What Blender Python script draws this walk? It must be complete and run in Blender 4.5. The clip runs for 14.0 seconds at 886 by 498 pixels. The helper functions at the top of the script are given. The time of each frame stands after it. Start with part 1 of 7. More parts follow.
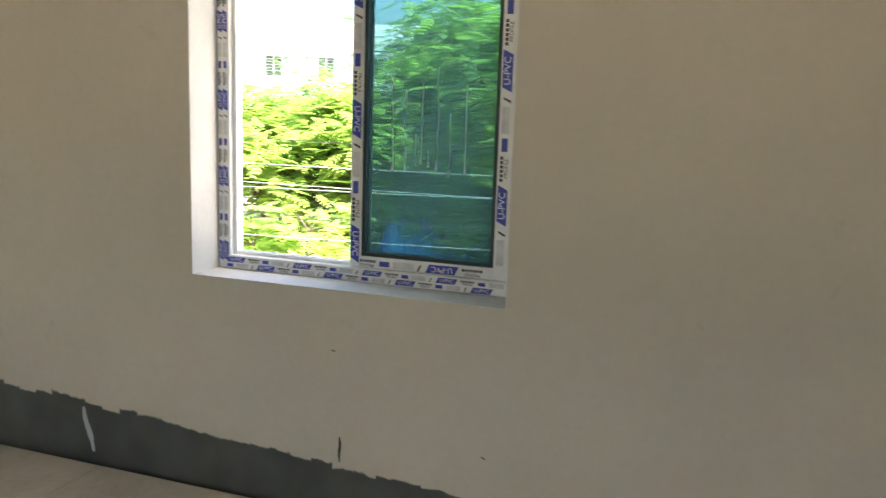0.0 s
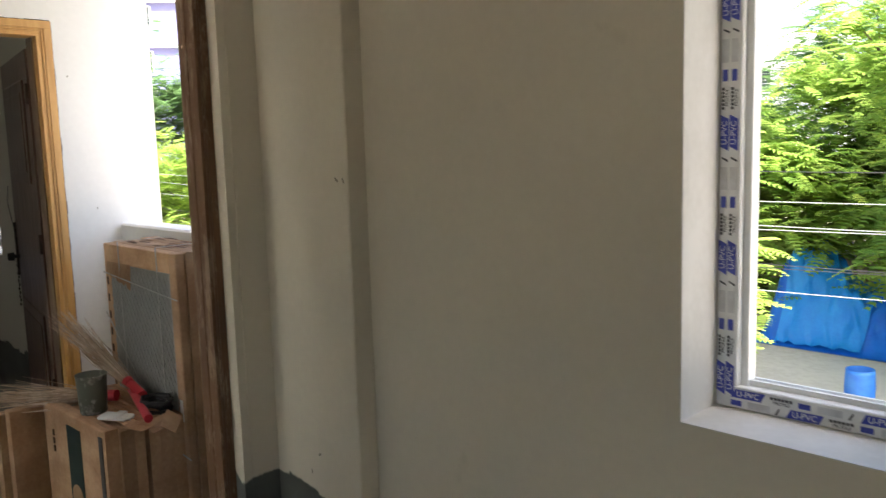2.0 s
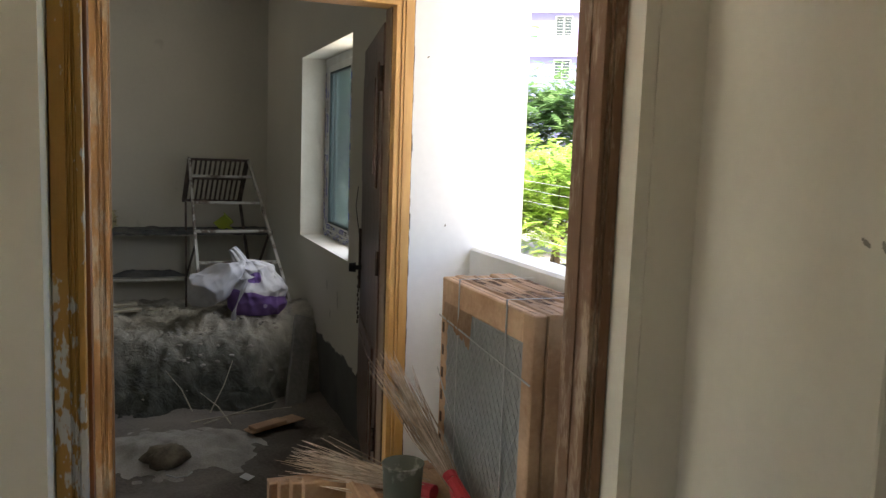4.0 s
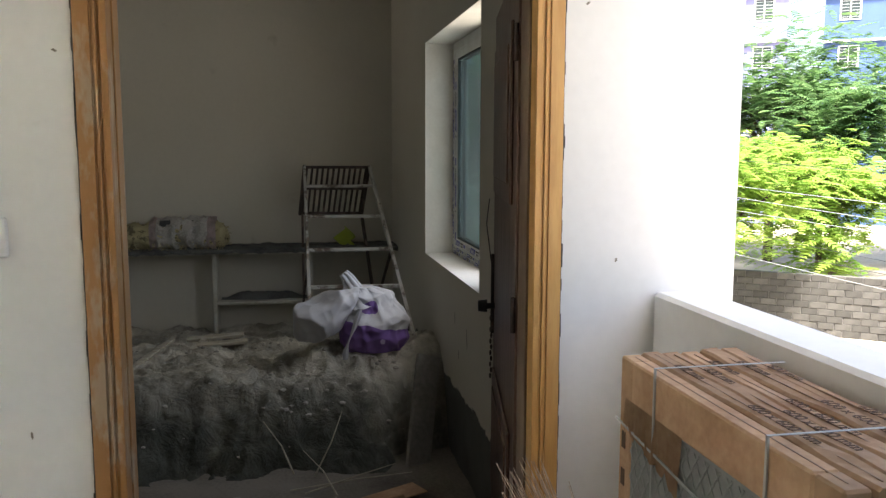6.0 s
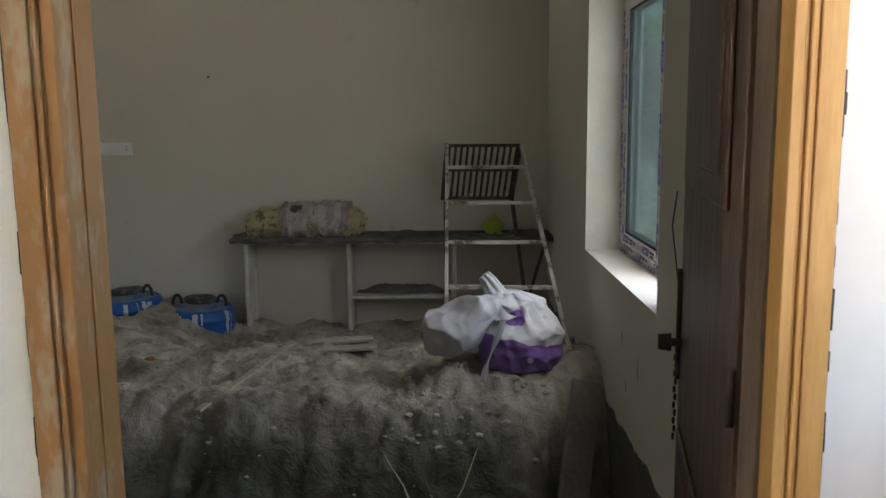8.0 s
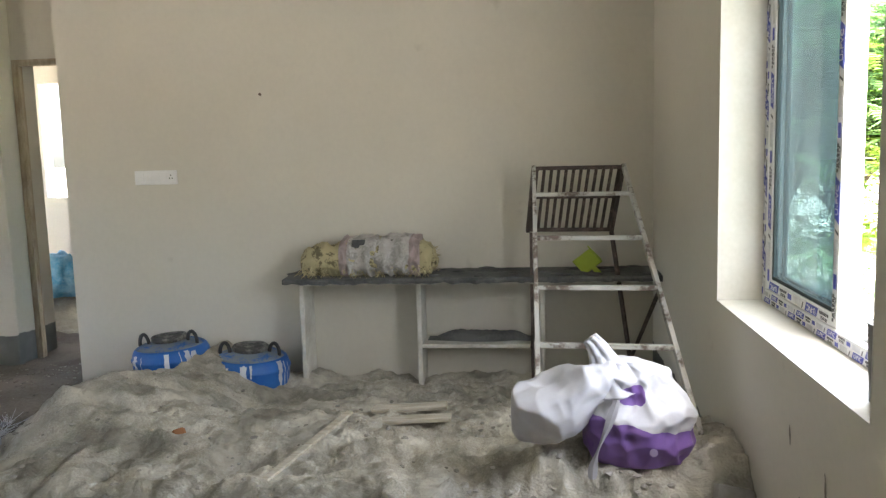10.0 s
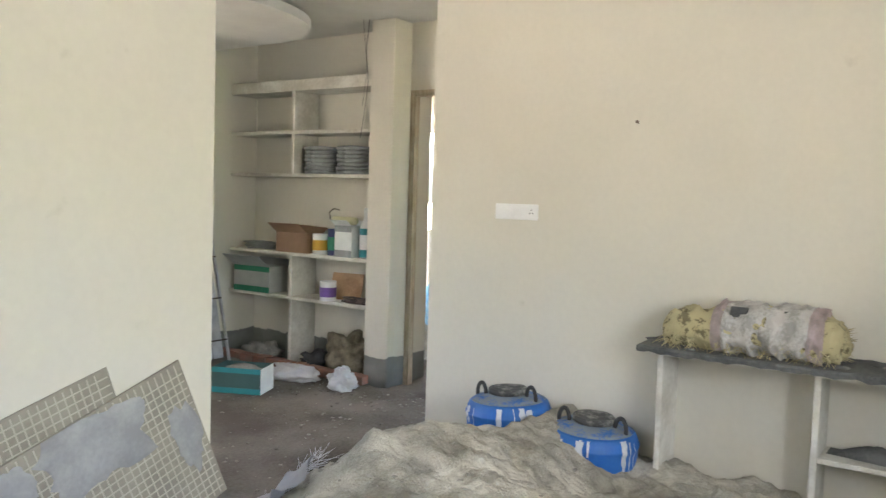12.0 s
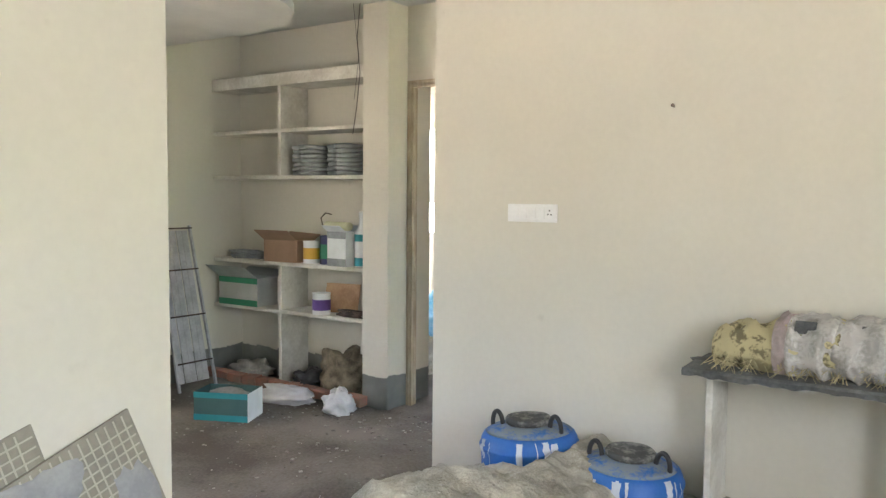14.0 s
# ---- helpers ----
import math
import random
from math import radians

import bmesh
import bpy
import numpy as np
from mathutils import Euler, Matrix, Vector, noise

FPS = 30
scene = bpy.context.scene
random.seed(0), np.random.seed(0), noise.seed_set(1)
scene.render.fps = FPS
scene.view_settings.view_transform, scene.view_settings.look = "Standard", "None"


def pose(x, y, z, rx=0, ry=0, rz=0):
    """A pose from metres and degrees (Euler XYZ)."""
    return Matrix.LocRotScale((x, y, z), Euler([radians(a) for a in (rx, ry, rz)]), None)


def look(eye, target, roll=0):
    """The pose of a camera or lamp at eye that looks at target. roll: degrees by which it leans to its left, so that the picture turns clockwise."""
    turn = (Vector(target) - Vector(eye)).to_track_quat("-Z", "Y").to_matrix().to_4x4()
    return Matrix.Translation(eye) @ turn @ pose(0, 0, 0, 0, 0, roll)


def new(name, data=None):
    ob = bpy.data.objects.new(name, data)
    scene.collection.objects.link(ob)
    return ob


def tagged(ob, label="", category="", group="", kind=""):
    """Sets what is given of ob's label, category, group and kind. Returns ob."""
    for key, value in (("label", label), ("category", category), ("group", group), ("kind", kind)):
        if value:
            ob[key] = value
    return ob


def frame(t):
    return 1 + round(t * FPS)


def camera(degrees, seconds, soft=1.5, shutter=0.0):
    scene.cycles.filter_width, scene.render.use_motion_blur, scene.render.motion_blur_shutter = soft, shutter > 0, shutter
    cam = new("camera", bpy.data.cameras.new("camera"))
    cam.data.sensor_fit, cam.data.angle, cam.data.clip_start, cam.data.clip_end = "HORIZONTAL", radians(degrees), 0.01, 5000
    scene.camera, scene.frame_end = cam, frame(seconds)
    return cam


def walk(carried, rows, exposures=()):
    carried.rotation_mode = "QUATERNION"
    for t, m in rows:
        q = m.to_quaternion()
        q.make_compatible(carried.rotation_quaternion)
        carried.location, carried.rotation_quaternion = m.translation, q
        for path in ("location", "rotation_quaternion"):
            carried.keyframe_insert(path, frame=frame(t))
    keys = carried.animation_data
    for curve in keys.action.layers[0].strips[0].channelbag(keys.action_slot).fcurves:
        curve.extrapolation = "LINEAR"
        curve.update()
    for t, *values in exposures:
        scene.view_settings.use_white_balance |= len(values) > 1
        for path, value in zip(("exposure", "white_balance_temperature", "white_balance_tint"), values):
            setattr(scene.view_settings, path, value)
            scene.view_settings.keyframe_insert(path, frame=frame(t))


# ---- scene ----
cam = camera(57.2, 14.0, soft=1.35, shutter=0.15)
PATH = [
    (0, (-0.014, -0.037, 1.476), (-0.672, 1.825, 1.161), 1.9),
    (0.5, (-0.190, 0.238, 1.515), (-1.192, 1.942, 1.213), 1.8),
    (1, (-0.513, 0.423, 1.602), (-1.617, 2.057, 1.271), -0.5),
    (1.5, (-0.756, 0.634, 1.559), (-1.940, 2.206, 1.205), -2.7),
    (2, (-1.044, 0.869, 1.522), (-2.447, 2.270, 1.262), -1.7),
    (2.5, (-1.386, 1.008, 1.526), (-2.946, 2.240, 1.305), -0.9),
    (3, (-1.681, 1.091, 1.529), (-3.323, 2.211, 1.310), -0.2),
    (3.5, (-1.948, 1.283, 1.532), (-3.728, 2.166, 1.304), 1.4),
    (4, (-2.173, 1.398, 1.532), (-4.031, 2.101, 1.297), 2.0),
    (6.5, (-3.443, 1.754, 1.522), (-5.398, 2.092, 1.272), -0.3),
    (7, (-3.653, 1.796, 1.516), (-5.612, 2.075, 1.228), -0.3),
    (7.5, (-3.839, 1.864, 1.519), (-5.811, 1.939, 1.195), -0.1),
    (9.8, (-4.845, 1.785, 1.535), (-6.822, 1.613, 1.29), -1.6),
    (10, (-4.913, 1.783, 1.531), (-6.887, 1.574, 1.285), -1.6),
    (10.5, (-5.118, 1.695, 1.534), (-7.091, 1.497, 1.277), -1.9),
    (11, (-5.313, 1.645, 1.527), (-7.274, 1.41, 1.216), -2.5),
    (11.5, (-5.544, 1.663, 1.445), (-7.43, 1.023, 1.26), -1.1),
    (12, (-5.803, 1.77, 1.474), (-7.444, 0.634, 1.343), 1.8),
    (12.5, (-5.869, 1.741, 1.462), (-7.414, 0.482, 1.29), 2.5),
    (13, (-6.005, 1.62, 1.468), (-7.597, 0.42, 1.306), 2.2),
    (13.5, (-6.189, 1.441, 1.486), (-7.862, 0.354, 1.345), 0.7),
    (14, (-6.3, 1.383, 1.478), (-7.942, 0.249, 1.347), 0.5),
]
EXPOSURES = [(0, 2.8), (0.5, 2.5), (1.0, 2.3), (1.5, 2.25), (2.0, 2.1), (3.0, 2.25), (4, 2.35), (6.3, 2.1), (6.6, 2.15), (7.0, 2.45), (7.7, 2.45), (9.8, 4.1), (10.5, 4.08), (11, 4.2), (11.5, 4.6), (12, 4.82), (13, 4.88), (14, 4.88)]
walk(cam, [(t, look(eye, target, roll)) for t, eye, target, roll in PATH], EXPOSURES)

# ---- light: hazy daylight, high soft sun over the street side ----
SUN_ELEV, SUN_AZ = 58.0, 102.0
world = bpy.data.worlds.new("world")
scene.world = world
world.use_nodes = True
wn = world.node_tree.nodes
sky = wn.new("ShaderNodeTexSky")
sky.sky_type = "NISHITA"
sky.sun_disc = False
sky.sun_elevation, sky.sun_rotation = radians(SUN_ELEV), radians(SUN_AZ)
sky.air_density, sky.dust_density, sky.ozone_density = 1.0, 4.0, 1.0
wn["Background"].inputs["Strength"].default_value = 0.15
world.node_tree.links.new(sky.outputs[0], wn["Background"].inputs["Color"])
sun_data = bpy.data.lights.new("sun", "SUN")
sun_data.energy, sun_data.angle, sun_data.color = 4.8, radians(10), (1.0, 0.96, 0.89)
sun = new("sun", sun_data)
_e, _a = radians(SUN_ELEV), radians(SUN_AZ)
sun.matrix_world = look((math.sin(_a) * math.cos(_e) * 40, math.cos(_a) * math.cos(_e) * 40, math.sin(_e) * 40), (0, 0, 0))


def opening_lamp(name, m, w, h, watts):
    """An area lamp in an opening: sky light at a seen window, added fill at unseen ones."""
    d = bpy.data.lights.new(name, "AREA")
    d.shape, d.size, d.size_y, d.energy, d.color = "RECTANGLE", w, h, watts, (1.0, 0.98, 0.94)
    o = new(name, d)
    o.matrix_world = m
    return o


# unseen source added behind the first room to light its north wall evenly
opening_lamp("window_light_south", pose(-0.9, -2.72, 1.55, 90, 0, 180), 2.6, 1.3, 165)
opening_lamp("window_light_north", pose(-7.56, 2.86, 1.54, -90, 0, 0), 1.45, 1.25, 2.9)
# unseen source added to brighten the balcony wall and cartons
opening_lamp("window_light_stairs", pose(-4.5, -1.22, 1.55, 90, 0, 180), 1.0, 1.3, 78)
# unseen source added to brighten the hall shelves and floor
opening_lamp("window_light_hall", pose(-7.6, -4.42, 1.55, 90, 0, 180), 1.4, 1.3, 11)
# hidden source added so the far room reads bright through its doorway
opening_lamp("window_light_far_room", pose(-13.0, -5.5, 1.65, 90, 0, 180), 1.2, 1.3, 40)


# ---- materials ----
def material(name, color, rough=0.7, color2=None, scale=3.0, fine=60.0, bump=0.15, metal=0.0, spec=0.4, amount=0.5, contrast=(0.35, 0.65), rough2=None, island=0.0, stretch=None):
    """Two-colour noise at a large and a fine scale, with a fine bump."""
    m = bpy.data.materials.new(name)
    m.use_nodes = True
    nt = m.node_tree
    n, l = nt.nodes, nt.links
    b = n["Principled BSDF"]
    co = n.new("ShaderNodeTexCoord")
    mp = n.new("ShaderNodeMapping")
    l.new(co.outputs["Object"], mp.inputs[0])
    if stretch:
        mp.inputs["Scale"].default_value = stretch
    big = n.new("ShaderNodeTexNoise")
    big.inputs["Scale"].default_value, big.inputs["Detail"].default_value = scale, 5
    sm = n.new("ShaderNodeTexNoise")
    sm.inputs["Scale"].default_value, sm.inputs["Detail"].default_value = fine, 4
    for t in (big, sm):
        l.new(mp.outputs[0], t.inputs["Vector"])
    ramp = n.new("ShaderNodeMapRange")
    ramp.inputs["From Min"].default_value, ramp.inputs["From Max"].default_value = contrast
    add = n.new("ShaderNodeMath")
    add.operation = "MULTIPLY_ADD"
    l.new(sm.outputs["Fac"], add.inputs[0])
    add.inputs[1].default_value = 0.35
    sub = n.new("ShaderNodeMath")
    sub.operation = "SUBTRACT"
    l.new(big.outputs["Fac"], sub.inputs[0])
    sub.inputs[1].default_value = 0.175
    l.new(sub.outputs[0], add.inputs[2])
    l.new(add.outputs[0], ramp.inputs["Value"])
    mix = n.new("ShaderNodeMix")
    mix.data_type = "RGBA"
    c2 = color2 or tuple(c * (1 - 0.3 * amount) for c in color)
    mix.inputs["A"].default_value = (*color, 1)
    mix.inputs["B"].default_value = (*c2, 1)
    l.new(ramp.outputs[0], mix.inputs["Factor"])
    out = mix.outputs["Result"]
    if island:
        info = n.new("ShaderNodeObjectInfo")
        geo = n.new("ShaderNodeNewGeometry")
        sm2 = n.new("ShaderNodeMath")
        l.new(info.outputs["Random"], sm2.inputs[0])
        l.new(geo.outputs["Random Per Island"], sm2.inputs[1])
        fr = n.new("ShaderNodeMath")
        fr.operation = "FRACT"
        l.new(sm2.outputs[0], fr.inputs[0])
        mr = n.new("ShaderNodeMapRange")
        mr.inputs["To Min"].default_value, mr.inputs["To Max"].default_value = 1 - island, 1 + island
        l.new(fr.outputs[0], mr.inputs["Value"])
        hs = n.new("ShaderNodeHueSaturation")
        l.new(mr.outputs[0], hs.inputs["Value"])
        l.new(out, hs.inputs["Color"])
        out = hs.outputs[0]
    l.new(out, b.inputs["Base Color"])
    b.inputs["Metallic"].default_value = metal
    b.inputs["Specular IOR Level"].default_value = spec
    rr = n.new("ShaderNodeMapRange")
    rr.inputs["To Min"].default_value, rr.inputs["To Max"].default_value = rough, rough2 if rough2 is not None else min(1, rough + 0.15)
    l.new(big.outputs["Fac"], rr.inputs["Value"])
    l.new(rr.outputs[0], b.inputs["Roughness"])
    if bump:
        bp = n.new("ShaderNodeBump")
        bp.inputs["Strength"].default_value, bp.inputs["Distance"].default_value = bump, 0.01
        l.new(add.outputs[0], bp.inputs["Height"])
        l.new(bp.outputs[0], b.inputs["Normal"])
    return m


def plain(name, color, rough=0.5, metal=0.0, spec=0.5):
    return material(name, color, rough, amount=0.35, scale=9, fine=90, bump=0.05, metal=metal, spec=spec)


def wall_material(name, color, stain=None, marks=0.25, cement=(0.17, 0.175, 0.165), slope=0.0):
    """Painted plaster with faint roller mottling and scuffs; stain=(z, uneven) leaves bare cement under that height."""
    m = material(name, color, 0.62, tuple(c * 0.93 for c in color), 0.7, 34, 0.06, spec=0.35)
    nt = m.node_tree
    n, l = nt.nodes, nt.links
    b = n["Principled BSDF"]
    src = b.inputs["Base Color"].links[0].from_socket
    co = n.new("ShaderNodeTexCoord")
    spots = n.new("ShaderNodeTexNoise")
    spots.inputs["Scale"].default_value, spots.inputs["Detail"].default_value = 6, 8
    l.new(co.outputs["Object"], spots.inputs["Vector"])
    mr = n.new("ShaderNodeMapRange")
    mr.inputs["From Min"].default_value, mr.inputs["From Max"].default_value = 0.70, 0.80
    mr.inputs["To Max"].default_value = marks
    l.new(spots.outputs["Fac"], mr.inputs["Value"])
    mk = n.new("ShaderNodeMix")
    mk.data_type = "RGBA"
    l.new(mr.outputs[0], mk.inputs["Factor"])
    l.new(src, mk.inputs["A"])
    mk.inputs["B"].default_value = (color[0] * 0.45, color[1] * 0.43, color[2] * 0.38, 1)
    out = mk.outputs["Result"]
    if stain:
        sep = n.new("ShaderNodeSeparateXYZ")
        l.new(co.outputs["Object"], sep.inputs[0])
        w1 = n.new("ShaderNodeTexNoise")
        w1.inputs["Scale"].default_value, w1.inputs["Detail"].default_value = 3.5, 12
        w1.inputs["Roughness"].default_value = 0.62
        l.new(co.outputs["Object"], w1.inputs["Vector"])
        snap = n.new("ShaderNodeVectorMath")   # trowel-wide steps along the edge
        snap.operation = "SNAP"
        snap.inputs[1].default_value = (0.09, 0.09, 5.0)
        l.new(co.outputs["Object"], snap.inputs[0])
        w2 = n.new("ShaderNodeTexNoise")
        w2.inputs["Scale"].default_value, w2.inputs["Detail"].default_value = 4.0, 3
        l.new(snap.outputs[0], w2.inputs["Vector"])
        av = n.new("ShaderNodeMath")
        av.operation = "ADD"
        l.new(w1.outputs["Fac"], av.inputs[0])
        l.new(w2.outputs["Fac"], av.inputs[1])
        hf = n.new("ShaderNodeMath")
        hf.operation = "MULTIPLY"
        hf.inputs[1].default_value = 0.5
        l.new(av.outputs[0], hf.inputs[0])
        sl = n.new("ShaderNodeMath")
        sl.operation = "MULTIPLY_ADD"
        l.new(sep.outputs["X"], sl.inputs[0])
        sl.inputs[1].default_value = slope
        l.new(sep.outputs["Z"], sl.inputs[2])
        m1 = n.new("ShaderNodeMath")
        m1.operation = "MULTIPLY_ADD"
        l.new(hf.outputs[0], m1.inputs[0])
        m1.inputs[1].default_value = stain[1] * 1.6
        l.new(sl.outputs[0], m1.inputs[2])
        m2 = n.new("ShaderNodeMapRange")
        m2.inputs["From Min"].default_value = stain[0] + stain[1] * 0.8 - 0.004
        m2.inputs["From Max"].default_value = stain[0] + stain[1] * 0.8 + 0.004
        m2.inputs["To Min"].default_value, m2.inputs["To Max"].default_value = 1, 0
        l.new(m1.outputs[0], m2.inputs["Value"])
        cn = n.new("ShaderNodeTexNoise")
        cn.inputs["Scale"].default_value, cn.inputs["Detail"].default_value = 5, 8
        l.new(co.outputs["Object"], cn.inputs["Vector"])
        cr = n.new("ShaderNodeMix")
        cr.data_type = "RGBA"
        l.new(cn.outputs["Fac"], cr.inputs["Factor"])
        cr.inputs["A"].default_value = (cement[0] * 0.45, cement[1] * 0.45, cement[2] * 0.45, 1)
        cr.inputs["B"].default_value = (cement[0] * 1.6, cement[1] * 1.6, cement[2] * 1.6, 1)
        mx = n.new("ShaderNodeMix")
        mx.data_type = "RGBA"
        l.new(m2.outputs[0], mx.inputs["Factor"])
        l.new(out, mx.inputs["A"])
        l.new(cr.outputs["Result"], mx.inputs["B"])
        out = mx.outputs["Result"]
    l.new(out, b.inputs["Base Color"])
    return m


M = {}
M["wall_a"] = wall_material("cream_paint", (0.62, 0.575, 0.475), (0.095, 0.13), 0.25, (0.085, 0.092, 0.082), 0.06)
M["wall_b"] = wall_material("pale_cream_paint", (0.646, 0.615, 0.538))
M["wall_b_damp"] = wall_material("pale_cream_paint_damp", (0.646, 0.615, 0.538), (0.27, 0.22), 0.25, (0.10, 0.10, 0.095))
M["wall_hall"] = wall_material("cream_hall_paint", (0.646, 0.615, 0.538), (0.12, 0.10))
M["wall_white"] = wall_material("white_primer", (0.80, 0.80, 0.79), None, 0.35)
M["reveal"] = material("white_putty", (0.66, 0.64, 0.585), 0.6, (0.57, 0.55, 0.49), 4, 50, 0.1)
M["ceiling"] = material("ceiling_white", (0.60, 0.60, 0.575), 0.8, amount=0.3)
M["tile_floor"] = material("polished_tile", (0.62, 0.57, 0.49), 0.16, (0.5, 0.46, 0.39), 2.5, 30, 0.02, spec=0.6, rough2=0.3)
M["concrete"] = material("rough_concrete", (0.30, 0.29, 0.27), 0.9, (0.16, 0.155, 0.15), 2.0, 40, 0.5)
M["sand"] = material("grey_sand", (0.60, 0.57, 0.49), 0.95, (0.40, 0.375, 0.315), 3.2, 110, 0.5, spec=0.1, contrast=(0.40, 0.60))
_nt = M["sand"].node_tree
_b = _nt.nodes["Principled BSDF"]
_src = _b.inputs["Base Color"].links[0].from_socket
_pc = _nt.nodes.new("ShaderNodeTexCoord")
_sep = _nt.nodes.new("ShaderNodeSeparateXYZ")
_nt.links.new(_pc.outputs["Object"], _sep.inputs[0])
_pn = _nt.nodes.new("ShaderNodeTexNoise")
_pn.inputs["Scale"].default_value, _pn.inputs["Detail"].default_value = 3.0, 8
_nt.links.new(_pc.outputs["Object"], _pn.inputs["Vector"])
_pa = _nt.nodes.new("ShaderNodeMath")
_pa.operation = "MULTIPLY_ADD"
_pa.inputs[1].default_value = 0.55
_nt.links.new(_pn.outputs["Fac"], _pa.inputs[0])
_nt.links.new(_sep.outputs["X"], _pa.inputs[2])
_mr = _nt.nodes.new("ShaderNodeMapRange")   # dry crust on top; damp dug front, its shade put into the darker colour
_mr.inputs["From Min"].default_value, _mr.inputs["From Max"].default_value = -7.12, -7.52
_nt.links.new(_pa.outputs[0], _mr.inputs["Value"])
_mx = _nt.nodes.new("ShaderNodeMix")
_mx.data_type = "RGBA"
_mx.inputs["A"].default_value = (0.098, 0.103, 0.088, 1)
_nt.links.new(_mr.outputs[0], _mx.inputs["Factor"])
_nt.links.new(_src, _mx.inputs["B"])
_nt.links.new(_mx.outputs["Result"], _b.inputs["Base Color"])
_co = _nt.nodes.new("ShaderNodeTexCoord")
_lump = _nt.nodes.new("ShaderNodeTexNoise")   # trodden crust, clods and trowel marks
_lump.inputs["Scale"].default_value, _lump.inputs["Detail"].default_value, _lump.inputs["Roughness"].default_value = 8, 9, 0.62
_lump.inputs["Distortion"].default_value = 0.4
_nt.links.new(_co.outputs["Object"], _lump.inputs["Vector"])
_bp = _nt.nodes.new("ShaderNodeBump")
_bp.inputs["Strength"].default_value, _bp.inputs["Distance"].default_value = 0.9, 0.08
_nt.links.new(_lump.outputs["Fac"], _bp.inputs["Height"])
_mottle = _nt.nodes.new("ShaderNodeTexNoise")   # darker and paler blotches with a shape of their own
_mottle.inputs["Scale"].default_value, _mottle.inputs["Detail"].default_value, _mottle.inputs["Roughness"].default_value = 2.6, 9, 0.62
_nt.links.new(_co.outputs["Object"], _mottle.inputs["Vector"])
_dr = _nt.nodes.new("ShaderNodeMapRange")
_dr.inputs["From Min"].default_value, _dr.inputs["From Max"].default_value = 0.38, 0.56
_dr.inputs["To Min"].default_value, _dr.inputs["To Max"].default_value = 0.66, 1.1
_nt.links.new(_mottle.outputs["Fac"], _dr.inputs["Value"])
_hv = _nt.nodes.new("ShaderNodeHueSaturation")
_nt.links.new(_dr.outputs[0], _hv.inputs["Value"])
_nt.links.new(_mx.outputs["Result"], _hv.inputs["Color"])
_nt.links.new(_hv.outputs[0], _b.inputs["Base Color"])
if _b.inputs["Normal"].links:
    _nt.links.new(_b.inputs["Normal"].links[0].from_socket, _bp.inputs["Normal"])
_nt.links.new(_bp.outputs[0], _b.inputs["Normal"])
M["dry_sand"] = material("dry_spilt_sand", (0.44, 0.42, 0.38), 0.95, (0.26, 0.245, 0.215), 5, 110, 1.0, spec=0.1)
M["dirt"] = material("dusty_debris", (0.235, 0.212, 0.185), 0.95, (0.12, 0.105, 0.09), 1.6, 55, 0.7, spec=0.1)
M["teak"] = material("varnished_teak", (0.62, 0.36, 0.12), 0.36, (0.52, 0.28, 0.085), 6, 40, 0.08, stretch=(6, 6, 0.7), spec=0.5)
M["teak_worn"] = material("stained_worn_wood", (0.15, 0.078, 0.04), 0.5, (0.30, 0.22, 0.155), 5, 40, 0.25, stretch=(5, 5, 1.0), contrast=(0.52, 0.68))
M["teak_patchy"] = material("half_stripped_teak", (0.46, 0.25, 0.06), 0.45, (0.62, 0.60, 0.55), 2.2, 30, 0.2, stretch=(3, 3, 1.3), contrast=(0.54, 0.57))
M["teak_scuffed"] = material("scuffed_teak", (0.36, 0.185, 0.068), 0.45, (0.42, 0.31, 0.20), 4, 30, 0.2, stretch=(3, 3, 1.2), contrast=(0.54, 0.66))
M["teak_edge"] = material("dark_varnished_bead", (0.28, 0.10, 0.03), 0.35, (0.20, 0.07, 0.02), 6, 40, 0.08, stretch=(6, 6, 0.7))
# dusty teak of the inner jamb face, its shade put into the colour
M["shaded_rebate"] = material("dusty_shaded_rebate", (0.20, 0.145, 0.105), 0.6, (0.14, 0.095, 0.07), 5, 40, 0.15, stretch=(5, 5, 0.8))
M["dusty_wood"] = material("dusty_frame_wood", (0.50, 0.43, 0.33), 0.8, (0.36, 0.29, 0.21), 5, 40, 0.2, stretch=(5, 5, 1))
M["dark_wood"] = material("dark_brown_door_wood", (0.13, 0.075, 0.055), 0.34, (0.07, 0.038, 0.03), 5, 40, 0.15, stretch=(6, 6, 0.6))
M["upvc"] = material("white_upvc", (0.80, 0.81, 0.80), 0.3, (0.72, 0.72, 0.7), 8, 60, 0.03)
M["film"] = material("protective_film", (0.66, 0.67, 0.68), 0.35, (0.5, 0.5, 0.5), 14, 60, 0.1)
M["film_blue"] = plain("film_blue_print", (0.04, 0.06, 0.38), 0.4)
M["film_black"] = plain("film_black_print", (0.03, 0.03, 0.035), 0.4)
M["film_white"] = plain("film_white_print", (0.8, 0.8, 0.82), 0.4)
M["gasket"] = plain("dark_gasket", (0.02, 0.035, 0.036), 0.6)
M["steel"] = material("painted_steel", (0.45, 0.44, 0.41), 0.55, (0.13, 0.10, 0.08), 9, 60, 0.3, contrast=(0.5, 0.62))
M["steel_dark"] = material("rusty_dark_steel", (0.06, 0.045, 0.04), 0.7, (0.16, 0.12, 0.1), 12, 70, 0.3, contrast=(0.5, 0.7))
M["stone"] = material("black_granite_slab", (0.06, 0.064, 0.066), 0.7, (0.15, 0.15, 0.142), 4, 60, 0.5)
M["shelf_white"] = material("white_painted_shelf", (0.70, 0.68, 0.62), 0.6, (0.5, 0.47, 0.41), 4, 40, 0.1)
